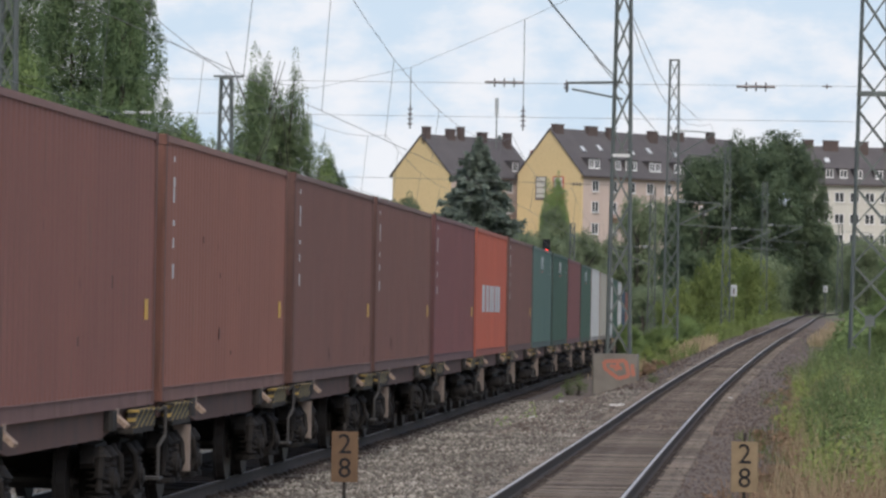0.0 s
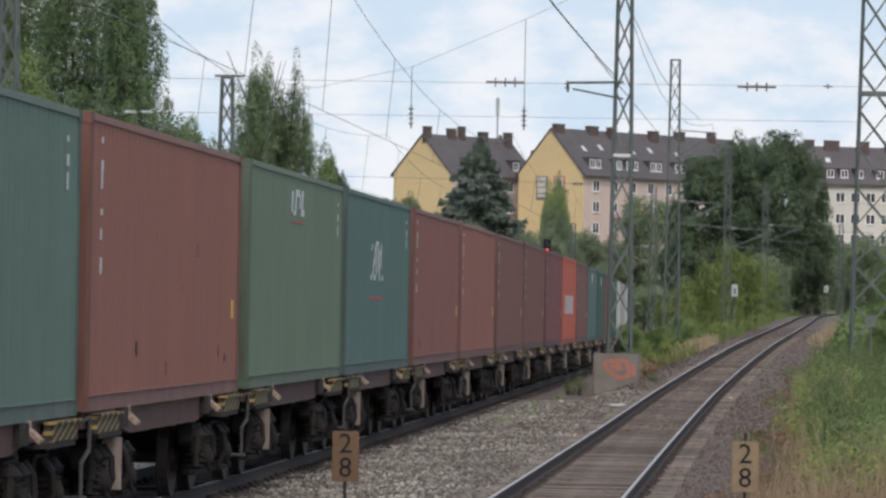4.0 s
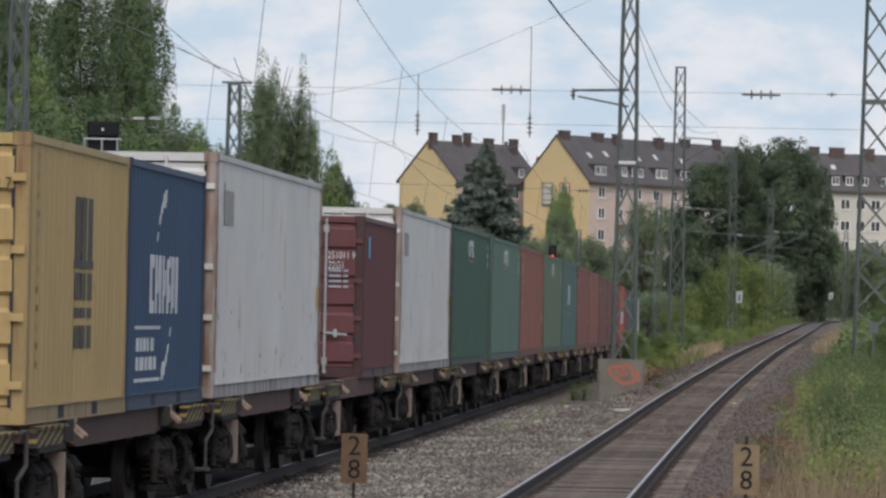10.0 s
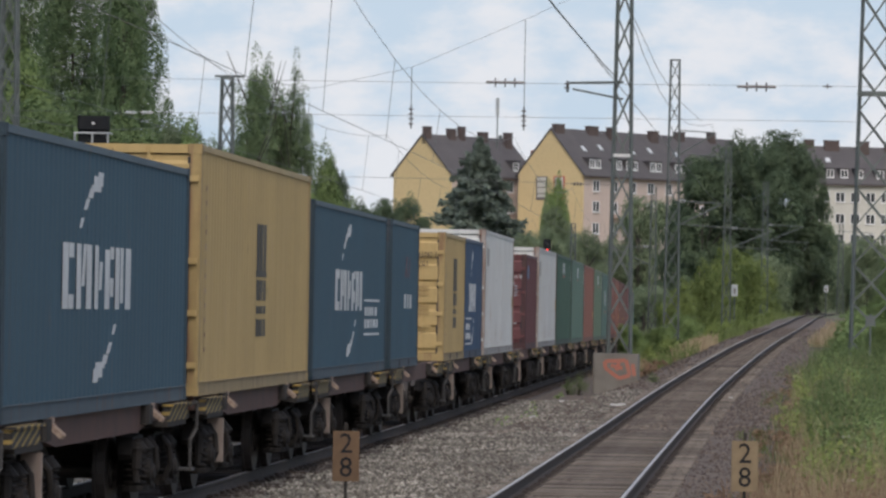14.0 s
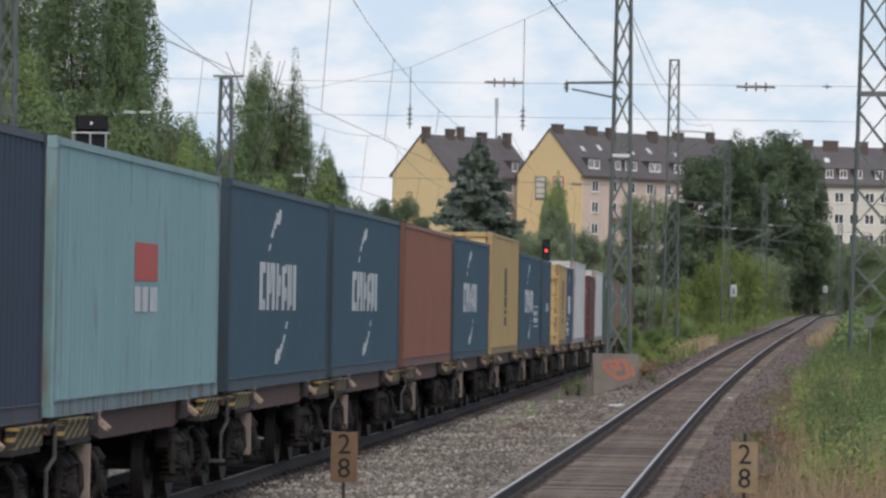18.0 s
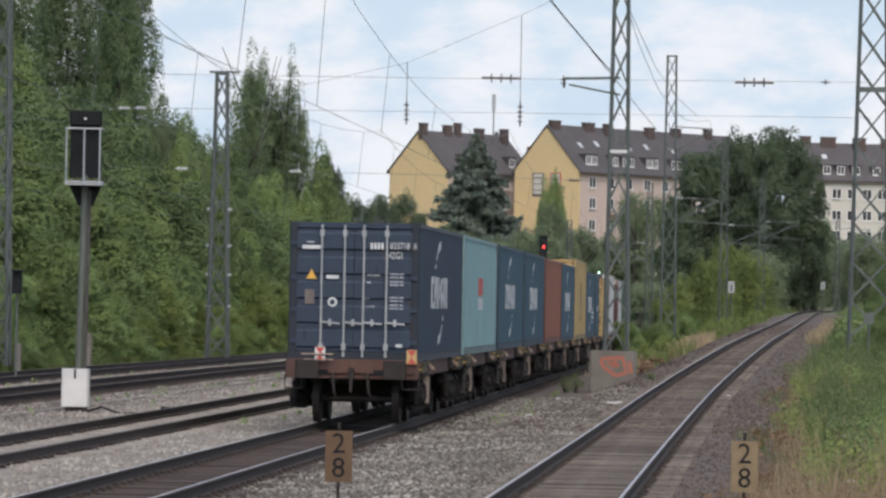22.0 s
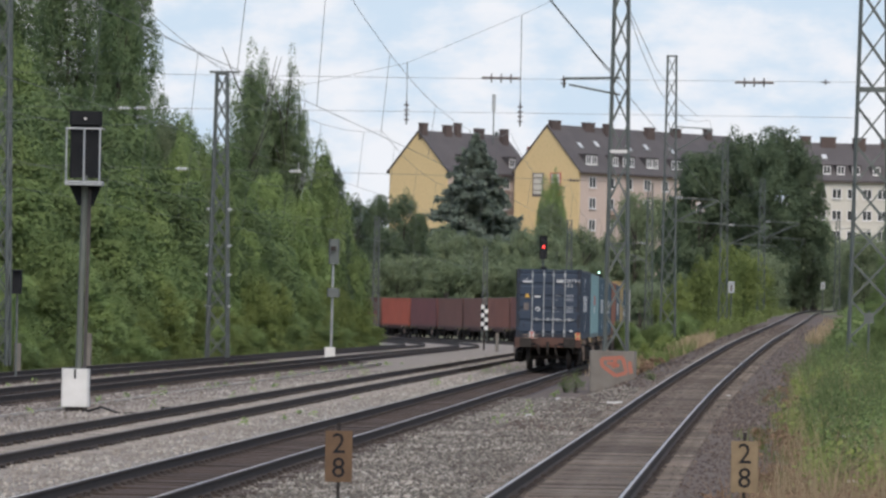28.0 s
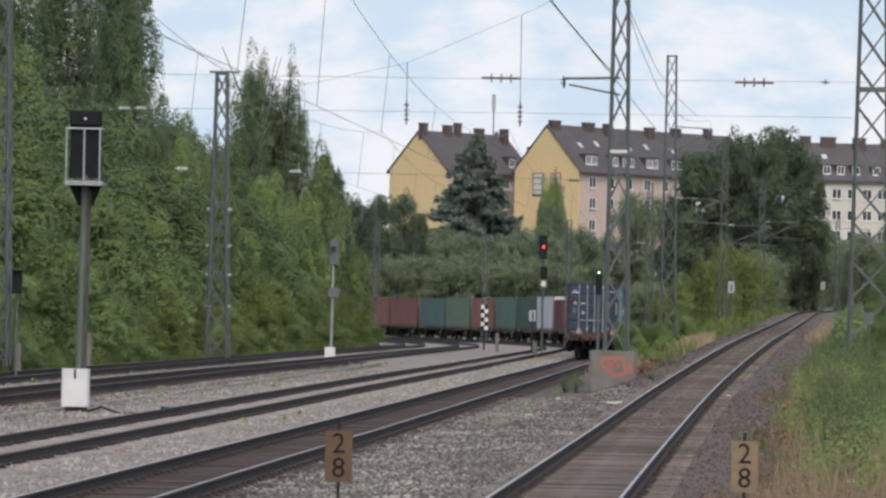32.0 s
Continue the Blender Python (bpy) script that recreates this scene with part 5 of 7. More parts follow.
# ---- overhead line masts ----
def lattice_mast(x, y, z, height, w0, w1, turn, words, bays=None, single=False, group="overhead line masts"):
    """Four tapering angle legs joined by crossed bracing."""
    m = thing("line_mast", pose(x, y, z, 0, 0, turn), words, "mast", group)
    n = bays or max(4, round(height / 1.1))

    def half(q):
        return (w0 + (w1 - w0) * q) / 2
    t = 0.075 if w0 > 0.6 else 0.06
    for sx, sy in ((1, 1), (-1, 1), (-1, -1), (1, -1)):
        part("leg", Geo().beam((sx * half(0), sy * half(0), 0), (sx * half(1), sy * half(1), height), t, t), M_STEEL, m)
    for a, b in (((1, -1), (-1, -1)), ((-1, 1), (1, 1)), ((-1, -1), (-1, 1)), ((1, 1), (1, -1))):
        g = Geo()
        for i in range(n):
            q0, q1 = i / n, (i + 1) / n
            h0, h1 = half(q0), half(q1)
            ends = [((a[0] * h0, a[1] * h0, q0 * height), (b[0] * h1, b[1] * h1, q1 * height)), ((b[0] * h0, b[1] * h0, q0 * height), (a[0] * h1, a[1] * h1, q1 * height))]
            for p, q in ends:
                if single:
                    part("brace", Geo().beam(p, q, 0.03, 0.045), M_STEEL, m)
                else:
                    g.beam(p, q, 0.03, 0.04)
        if not single:
            tagged(part("bracing", g, M_STEEL, m), kind="stuff")
    part("cap", Geo().box(0, 0, height + 0.03, w1 + 0.12, w1 + 0.12, 0.06), M_STEEL, m)
    return m


def insulator(m, p, q, sheds=3, r=0.06, material=None):
    """A rod insulator with sheds from p to q."""
    p, q = Vector(p), Vector(q)
    g = Geo().tube(p, q, r * 0.45, 8)
    for i in range(sheds):
        c = p.lerp(q, (i + 1) / (sheds + 1))
        d = (q - p).normalized() * 0.02
        g.tube(c - d, c + d, r * 1.6, 10)
    return part("insulator", g, material or M_INSUL, m)


def cantilever(m, z, side, reach=2.8):
    """A bracket arm with stay, registration arm and insulators."""
    part("bracket_tube", Geo().tube((0.2 * side, 0, z), (reach * side, 0, z + 1.2), 0.04), M_STEEL, m)
    part("stay_tube", Geo().tube((0.2 * side, 0, z + 1.35), (reach * side, 0, z + 1.25), 0.03), M_STEEL, m)
    part("registration_arm", Geo().tube((0.4 * side, 0, z + 0.1), ((reach + 0.5) * side, 0, z - 0.05), 0.025), M_STEEL, m)
    insulator(m, (0.25 * side, 0, z + 1.35), (0.75 * side, 0, z + 1.33), 3, 0.06, M_INSUL_PALE)


def build_masts():
    a = lattice_mast(5.1, 131, 1.02, 12.2, 0.66, 0.36, -4, "tall lattice steel mast on a concrete block", 11, True)
    part("bracket_tube", Geo().line([(0.0, 0, 8.02), (-1.62, 0, 7.98), (-1.64, 0, 7.7)], 0.035), M_STEEL, a)
    part("bracket_tube", Geo().line([(0.0, 0, 7.52), (-1.5, 0, 7.8)], 0.03), M_STEEL, a)
    insulator(a, (-1.66, 0, 8.05), (-1.66, 0, 7.72), 2, 0.05)
    part("lamp_plate", Geo().box(0.0, -0.28, 4.9 + 0.95, 0.55, 0.04, 0.09), M_WHITE, a, "small white number plate")
    base = thing("mast_foundation", pose(5.03, 131, 0, 0, 0, -4), "weathered concrete mast block with orange graffiti", "foundation")
    part("block", Geo().box(0, 0, 0.45, 1.34, 1.3, 1.2, bevel=0.04), M_CONCRETE, base)
    for p, q in (((-0.32, 0.82), (0.3, 0.86)), ((0.3, 0.86), (0.42, 0.42)), ((0.42, 0.42), (0.1, 0.33)), ((0.1, 0.33), (-0.3, 0.62)), ((-0.3, 0.62), (-0.32, 0.82)), ((0.1, 0.8), (0.02, 0.55)), ((0.5, 0.75), (0.55, 0.4)), ((-0.15, 0.7), (0.2, 0.62))):
        part("graffiti_stroke", Geo().beam((p[0], -0.652, p[1]), (q[0], -0.652, q[1]), 0.006, 0.11), M_GRAFFITI, base, "orange spray-painted stroke")
    b = lattice_mast(13.15, 138, 0.3, 15.5, 1.25, 0.62, -4, "heavy lattice steel mast standing in the weeds", 13, True)
    part("collar", Geo().box(0.1, -0.5, 8.85, 1.25, 0.12, 0.16), M_STEEL, b)
    lattice_mast(-13.7, 138, 0.2, 15.0, 0.72, 0.36, -4, "lattice steel mast in front of the bushes")
    h = lattice_mast(-9.25, 185, 0.0, 11.7, 0.85, 0.42, -4, "lattice steel mast beside the hedge", 12)
    part("cross_arm", Geo().box(0.1, 0, 11.8, 1.25, 0.1, 0.09), M_STEEL, h)
    for q in (2.1, 3.4, 4.6, 6.1):
        for e in (-1, 1):
            insulator(h, (e * 0.3, -0.1, q), (e * 0.55, -0.1, q + 0.03), 2, 0.045, M_INSUL_PALE)
    c = lattice_mast(12.1, 240, 0.2, 15.7, 0.8, 0.46, -4, "lattice steel mast between the lines")
    cantilever(c, 10.6, 1, 2.2)
    cantilever(c, 6.8, 1, 2.6)
    for x, y, h, side in ((18.8, 300, 13.6, 1), (25.6, 360, 13.0, 1), (33.0, 450, 11.8, 1), (15.2, 330, 11.6, -1), (37, 420, 11, 1)):
        z = ground_z(x, y)
        far = lattice_mast(x, y, z, h - z, 0.6, 0.34, -4, "distant lattice steel mast beside the single line", 9)
        cantilever(far, 6.6, side, 3.0)
    for x, y, h in ((4.0, 420, 9.0), (9.3, 330, 9.5), (-4.9, 330, 9.5)):
        z = ground_z(x, y)
        lattice_mast(x, y, z, h, 0.5, 0.3, -4, "distant lattice steel mast by the curve", 8)


build_masts()


# ---- overhead wires ----
WIRE_R = 0.006


def sag(p, q, depth, n=12):
    p, q = Vector(p), Vector(q)
    return [p.lerp(q, i / n) - Vector((0, 0, 4 * depth * (i / n) * (1 - i / n))) for i in range(n + 1)]


def wire(name, pts, words, r=WIRE_R, category="overhead wire"):
    ob = tagged(new(name, Geo().line(pts, r, 6).mesh(name, M_WIRE)), words, category, "overhead wires")
    return ob


def catenary(lat, spans, z_contact, z_top, low, words, belly=None):
    """Contact wire, sagging messenger wire and droppers over one line, from support to support.
    belly: the lowest place, height and bend of the messenger wire in the nearer spans."""
    top = thing("overhead_line", pose(0, 0, 0), words, "overhead wire", "overhead wires")
    low_pts, top_pts = [], []
    for s0, s1 in zip(spans, spans[1:]):
        for i in range(10):
            u = i / 10
            x, y, h0, _ = line_at(s0 + (s1 - s0) * u, lat if belly else lat + 0.2 * math.sin(s0))
            a, b = Vector((x, y, h0 + z_contact)), Vector((x, y, h0 + z_top - 4 * low * u * (1 - u)))
            if belly and 60 < s0 < 130:
                b.z = belly[1] + belly[2] * (y - belly[0]) ** 2
            a.x -= 0.16
            low_pts.append(a)
            top_pts.append(b)
            if i % 2 == 1:
                part("dropper", Geo().tube(a, b, 0.006, 5), M_WIRE, top)
    part("contact_wire", Geo().line(low_pts, WIRE_R), M_WIRE, top)
    part("messenger_wire", Geo().line(top_pts, WIRE_R), M_WIRE, top)


def build_wires():
    y = 138.0
    # head span across all the lines
    wire("cross_span_wire", [(-13.6, y, 9.25), (0.7, y, 9.3), (13.1, y, 9.4)], "thin steel span wire across all the tracks")
    wire("cross_span_wire", [(-13.6, y, 8.2), (0.0, y, 8.25), (13.1, y, 8.3)], "thin steel span wire across all the tracks")
    wire("cross_span_wire", [(-13.6, y, 6.4), (0.0, y, 6.3), (5.0, y, 6.2)], "lower registration span wire across the tracks")
    for x, z, p in ((-8.1, 6.36, True), (-4.6, 6.34, True), (4.0, 6.22, False), (-9.9, 8.2, True), (-9.4, 8.21, True)):
        i2 = thing("span_insulator", pose(x, y, z), "row of small insulator discs in the span wire", "insulator", "overhead wires")
        insulator(i2, (-0.2, 0, 0), (0.2, 0, 0), 3, 0.036, M_INSUL_PALE if p else M_INSUL)
    left = [(-13.6, 14.2), (-8.6, 10.4), (-6.5, 9.3), (-4.2, 9.05), (-1.2, 9.75), (2.3, 11.3), (7.5, 13.8), (13.1, 15.5)]
    wire("carrying_cable", [(a, y, b) for a, b in left], "steel carrying cable of the head span")
    for x, z0, z1 in ((-1.2, 9.75, 7.85), (2.3, 11.3, 7.85)):
        h = thing("span_hanger", pose(x, y, 0), "vertical hanger with brown insulator below the head span", "hanger", "overhead wires")
        part("rod", Geo().tube((0, 0, z0), (0, 0, z1 + 0.6), 0.012), M_WIRE, h)
        insulator(h, (0, 0, z1 + 0.75), (0, 0, z1), 4, 0.05)
    for x in (1.7, 9.5):
        i0 = thing("span_insulator", pose(x, y, 9.33), "ribbed brown insulator in the span wire", "insulator", "overhead wires")
        insulator(i0, (-0.6, 0, 0), (0.6, 0, 0), 3, 0.09)
    i1 = thing("span_insulator", pose(11.7, y, 9.38), "small clamp in the span wire", "insulator", "overhead wires")
    insulator(i1, (-0.15, 0, 0), (0.15, 0, 0), 1, 0.05)
    spans = [20, 72, 138, 190, 250, 310, 370]
    catenary(-0.05, spans, 5.7, 7.62, 0.8, "contact wire and messenger wire over the main line", (113, 6.86, 0.00115))
    catenary(-4.0, spans, 5.7, 7.62, 0.8, "contact wire and messenger wire over the second line", (112, 6.98, 0.00094))
    catenary(-10.45, spans, 5.6, 7.9, 1.2, "contact wire and messenger wire over the signal line")
    catenary(-14.55, spans, 5.6, 7.9, 1.2, "contact wire and messenger wire along the bushes")
    # the single line's own wires
    pts = [(right_line(q)[0], q, 7.8 - 1.1 * math.sin(math.pi * ((q - 60) % 70) / 70)) for q in range(60, 460, 10)]
    wire("messenger_wire", pts, "sagging messenger wire over the single line")
    wire("feeder_wire", [(1.04, 60.0, 6.83), (1.8, 78.0, 7.61), (2.37, 90.0, 8.09), (4.05, 118.0, 8.84), (4.79, 130.7, 9.25)], "feeder wire running to the lattice mast", 0.016)
    wire("feeder_wire", [(5.2, 131.3, 11.34), (6.42, 150.0, 11.66), (8.41, 180.0, 12.07), (10.76, 210.0, 12.35), (13.53, 240.0, 12.7)], "feeder wire between the lattice masts", 0.012)
    wire("contact_wire", [(right_line(q)[0], q, 5.7) for q in (60, 130, 200, 270, 340, 450)], "contact wire over the single line")


build_wires()


# ---- signals and signs ----
def km_sign(x, y, z, turn, m, words, top_z, foot):
    s = thing("kilometre_sign", pose(x, y, z, 0, 0, turn), words, "sign", "kilometre signs")
    part("board", Geo().box(0, 0, top_z - 0.28, 0.293, 0.02, 0.55, bevel=0.006), m, s)
    part("post", Geo().tube((0, 0.03, foot), (0, 0.03, top_z + 0.05), 0.018), M_GRIME, s)
    part("knob", Geo().box(0, 0.01, top_z + 0.05, 0.035, 0.035, 0.07), M_GRIME, s)
    for d, zz in (("2", top_z - 0.15), ("8", top_z - 0.41)):
        writing(d, 0.31, M_BLACK, s, pose(0, -0.013, zz, 90, 0, 0), "digit", "black digit")
    return s


km_sign(-1.08, 48, 0, 2, M_SIGN, "rusty ochre kilometre board with black digits", 0.885, -0.25)
km_sign(3.27, 48, 0, 0, M_SIGN_PALE, "pale ochre kilometre board with black digits", 0.85, -0.1)


def build_signals():
    z = -0.25
    s = thing("main_signal", pose(-7.88, 97, z), "tall grey signal with dark screen in a railed cage", "signal")
    part("foot_box", Geo().box(-0.02, 0, 0.6, 0.58, 0.5, 0.82, bevel=0.03), M_WHITE, s, "white concrete foot cover")
    part("foot", Geo().box(0, 0, 0.1, 0.45, 0.42, 0.28), M_GRIME, s)
    part("slot", Geo().box(-0.02, -0.253, 0.9, 0.05, 0.006, 0.2), M_BLACK, s)
    part("post", Geo().tube((0.02, 0, 0.2), (0.1, 0, 5.2), 0.07, 12), M_POST, s)
    part("cable_duct", Geo().beam((0.16, 0.04, 1.0), (0.2, 0.04, 4.9), 0.045, 0.08), M_STEP, s)
    part("screen", Geo().box(0.1, 0.02, 5.85, 0.68, 0.12, 1.42, bevel=0.04), M_BLACK, s, "dark signal screen seen from behind")
    hood = Geo().box(0.1, -0.05, 6.44, 0.7, 0.3, 0.3, bevel=0.05)
    part("hood", hood, M_BLACK, s)
    part("lens", Geo().tube((0.1, -0.21, 6.42), (0.1, -0.2, 6.42), 0.03, 10), M_WHITE, s)
    part("cowl", Geo().prism([(-0.3, 5.1), (0.5, 5.1), (0.28, 4.55), (-0.05, 4.55)], 0.02, 0.12, "y"), M_BLACK, s)
    for x in (-0.28, 0.1, 0.44):
        part("cage_post", Geo().tube((x, -0.42, 5.02), (x, -0.42, 6.2), 0.02), M_STEEL_PALE, s)
    for zz in (5.05, 6.2):
        part("cage_rail", Geo().line([(-0.3, 0.0, zz), (-0.3, -0.42, zz), (0.5, -0.42, zz), (0.5, 0.0, zz)], 0.02), M_STEEL_PALE, s)
    part("platform", Geo().box(0.1, -0.2, 5.0, 0.82, 0.5, 0.04), M_STEEL_PALE, s)
    t = thing("small_signal", pose(-5.3, 213, -0.55), "slender pale signal post with grey heads", "signal")
    part("foot_box", Geo().box(0, 0, 0.5, 0.5, 0.4, 0.62, bevel=0.03), M_WHITE, t)
    part("post", Geo().tube((0.05, 0, 0.4), (0.1, 0, 5.8), 0.06), M_STEEL_PALE, t)
    part("signal_head", Geo().box(0.12, -0.06, 5.35, 0.5, 0.25, 1.2, bevel=0.05), M_STEEL, t)
    part("signal_head", Geo().box(0.12, -0.06, 3.4, 0.6, 0.22, 0.45, bevel=0.05), M_STEEL, t)
    part("lamp_hood", Geo().box(0.1, -0.25, 5.5, 0.24, 0.2, 0.2), M_GRIME, t)
    for x, y, zt, red, green, words in ((6.5, 290, 6.9, 0.62, None, "signal mast with a glowing red light"), (7.15, 205, 4.05, 0.45, 0.05, "low signal with a glowing pale green light")):
        gz = ground_z(x, y)
        r = thing("light_signal", pose(x, y, gz), words, "signal", "lit signals")
        top = zt - gz
        part("post", Geo().tube((0, 0.05, 0), (0, 0.05, top - 0.4), 0.07), M_STEEL, r)
        w = 0.5 if green is None else 0.3
        part("signal_head", Geo().box(0, 0, top - 0.65, w, 0.25, 1.5 if green is None else 0.9, bevel=0.05), M_BLACK, r)
        if green is not None:
            part("green_lamp", Geo().tube((0, -0.13, top - green - 0.05), (0, -0.15, top - green - 0.05), 0.04, 14), G_GREEN, r, "glowing pale green lamp")
        else:
            part("red_lamp", Geo().tube((0, -0.13, top - red), (0, -0.15, top - red), 0.08, 14), G_RED, r, "glowing red lamp")
            part("lower_head", Geo().box(0.05, 0, top - 2.3, 0.42, 0.2, 0.8, bevel=0.04), M_BLACK, r)
            part("white_plate", Geo().box(0.05, -0.02, top - 3.0, 0.3, 0.03, 0.35), M_WHITE, r)
    k = thing("checker_post", pose(2.85, 300, ground_z(2.85, 300)), "black and white chequered post by the curve", "post")
    part("post", Geo().tube((0, 0, 0), (0, 0, 3.1), 0.05), M_GRIME, k)
    for i in range(6):
        for j in (0, 1):
            part("check", Geo().box(-0.12 + 0.24 * j, -0.06, 1.5 + 0.28 * i, 0.24, 0.03, 0.28), M_WHITE if (i + j) % 2 else M_BLACK, k)
    n = thing("line_board", pose(5.75, 285, ground_z(5.75, 285)), "white board with a dark stroke on a post", "sign")
    part("post", Geo().tube((0, 0.03, 0), (0, 0.03, 2.5), 0.05), M_GRIME, n)
    part("board", Geo().box(0, -0.03, 2.35, 0.42, 0.03, 0.7), M_STEEL_PALE, n)
    part("stroke", Geo().box(0.03, -0.05, 2.35, 0.1, 0.01, 0.5), M_BLACK, n)
    for x, y, z0, w, h in ((19.35, 300, 3.55, 0.42, 0.78), (31.6, 372, 4.35, 0.35, 0.55)):
        b = thing("line_board", pose(x, y, ground_z(x, y)), "small white board with dark mark on a steel post", "sign")
        g0 = ground_z(x, y)
        part("post", Geo().tube((0, 0.03, 0), (0, 0.03, z0 + h - g0), 0.04), M_STEEL, b)
        part("board", Geo().box(0, -0.03, z0 + h / 2 - g0, w, 0.03, h), M_STEEL_PALE, b)
        part("stroke", Geo().box(0, -0.05, z0 + h / 2 - g0 - 0.05, 0.12, 0.01, h * 0.5), M_PANEL, b)


G_RED = glow_mat("lamp_red", (1.0, 0.04, 0.03), 3.5)
G_GREEN = glow_mat("lamp_green", (0.6, 1.0, 0.85), 4.0)
build_signals()


def build_small_things():
    hut = thing("concrete_hut", pose(-5.9, 508, ground_z(-5.9, 508)), "small grey concrete hut with flat roof by the curve", "hut")
    part("wall", Geo().box(0, 0, 3.2, 2.0, 2.0, 6.4, bevel=0.05), M_CONCRETE, hut)
    part("roof", Geo().box(0.3, 0, 6.6, 3.2, 2.6, 0.35), M_CONCRETE, hut)
    cable = tagged(new("ground_cable", Geo().line([(-7.7, 96.8, -0.18), (-7.3, 96.5, -0.05), (-6.9, 96.2, -0.17), (-6.4, 96.2, -0.17), (-6.0, 96.4, -0.16)], 0.025).mesh("ground_cable", M_BLACK)), "black cable looping from the signal foot", "cable")
    cap = thing("junction_block", pose(-5.8, 96.5, -0.2, 0, 0, 10), "rusty cable junction box on the ballast", "junction box")
    part("box", Geo().box(0, 0, 0.09, 0.45, 0.25, 0.18, bevel=0.04), M_GRIME, cap)
    trough = tagged(new("cable_trough", Geo().line([(*line_at(q, -7.9)[:2], -0.2) for q in range(60, 200, 10)], 0.08, 4).mesh("cable_trough", M_TROUGH)), "pale concrete cable trough between the lines", "cable trough")
    litter = [(4.0, 104, 0.12), (4.15, 104.3, 0.08), (1.9, 96, 0.06), (3.1, 118, 0.06), (7.2, 112, 0.05)]
    for x, y, r in litter:
        tagged(new("litter", Geo().box(x, y, ground_z(x, y) + 0.03, r * 2.2, r, 0.05, bevel=r * 0.3).mesh("litter", M_WHITE)), "scrap of white litter on the ballast", "litter")
    for x, y, h in ((-12.6, 160, 1.3), (-13.9, 147, 1.0), (3.6, 290, 1.2), (5.0, 240, 0.9)):
        p = thing("marker_post", pose(x, y, ground_z(x, y)), "short grey concrete marker post", "post", "marker posts")
        part("post", Geo().box(0, 0, h / 2, 0.22, 0.2, h, bevel=0.03), M_CONCRETE, p)
    rb = thing("relay_box", pose(-13.05, 137.5, ground_z(-13.05, 137.5)), "small black relay box on a steel post by the mast", "relay box")
    part("post", Geo().tube((0, 0.05, 0), (0, 0.05, 3.0), 0.035), M_STEEL, rb)
    part("case", Geo().box(0, -0.05, 2.95, 0.3, 0.22, 0.7, bevel=0.04), M_BLACK, rb)
    part("hood", Geo().prism([(-0.3, 3.3), (-0.05, 3.34), (-0.05, 3.3)], -0.17, 0.17), M_BLACK, rb)
    b = thing("small_board", pose(12.2, 128, ground_z(12.2, 128)), "small pale board half hidden in the weeds", "sign")
    part("post", Geo().tube((0, 0.03, 0), (0, 0.03, 1.9), 0.03), M_STEEL, b)
    part("board", Geo().box(0, 0, 1.7, 0.28, 0.02, 0.3), M_STEEL, b)


build_small_things()


# ---- plants ----
def leaf_mesh(name, pts, nor, size, material, rng, jitter=0.28, long=1.5):
    """Small bent leaf sprays: one folded four-cornered piece at each point."""
    n = len(pts)
    d = nor + rng.normal(0, jitter, (n, 3))
    d /= np.linalg.norm(d, axis=1)[:, None] + 1e-9
    a = np.cross(d, rng.normal(0, 1, (n, 3)))
    a /= np.linalg.norm(a, axis=1)[:, None] + 1e-9
    b = np.cross(d, a)
    s = size * rng.uniform(0.6, 1.4, (n, 1))
    v = np.stack([pts - a * s * long * 0.5, pts + b * s * 0.5 - d * s * 0.12, pts + a * s * long * 0.5, pts - b * s * 0.5 - d * s * 0.12], 1).reshape(-1, 3)
    return array_mesh(name, v, np.arange(4 * n).reshape(n, 4), material)


def lobes_to_points(lobes, n, rng, fill=0.25):
    """Points on the skins of many ellipsoids (centre, radii, middle of the bough), with the way outward."""
    w = np.array([(r[0] * r[1] + r[0] * r[2] + r[1] * r[2]) for _, r, _ in lobes])
    pick = rng.choice(len(lobes), n, p=w / w.sum())
    c, r, o = (np.array([l[k] for l in lobes])[pick] for k in range(3))
    d = rng.normal(0, 1, (n, 3))
    d /= np.linalg.norm(d, axis=1)[:, None]
    d[:, 2] = np.where(d[:, 2] < -0.5, -d[:, 2], d[:, 2])
    k = 1 - fill * rng.random((n, 1)) ** 1.5 + rng.normal(0, 0.05, (n, 1))
    p = c + d * r * k
    out = p - o
    out /= np.linalg.norm(out, axis=1)[:, None] + 1e-9
    nor = 0.6 * d + 0.6 * out + np.array([0, 0, 0.45])
    return p, nor / np.linalg.norm(nor, axis=1)[:, None]


def boughs(rng, masses, k, ratio, tall=1.1):
    """Small clumps over the skin of each large mass (centre, radii), mostly above and outside."""
    out = [(c, tuple(0.9 * v for v in r), tuple(c)) for c, r in masses]
    for c, r in masses:
        for _ in range(k):
            d = rng.normal(0, 1, 3)
            d /= np.linalg.norm(d)
            d[2] = abs(d[2]) if d[2] < -0.35 else d[2]
            s = r[0] * ratio * rng.uniform(0.6, 1.35)
            q = tuple(c[i] + d[i] * r[i] * rng.uniform(0.7, 1.05) for i in range(3))
            out.append((q, (s, s, s * tall * rng.uniform(0.75, 1.3)), c))
    return out


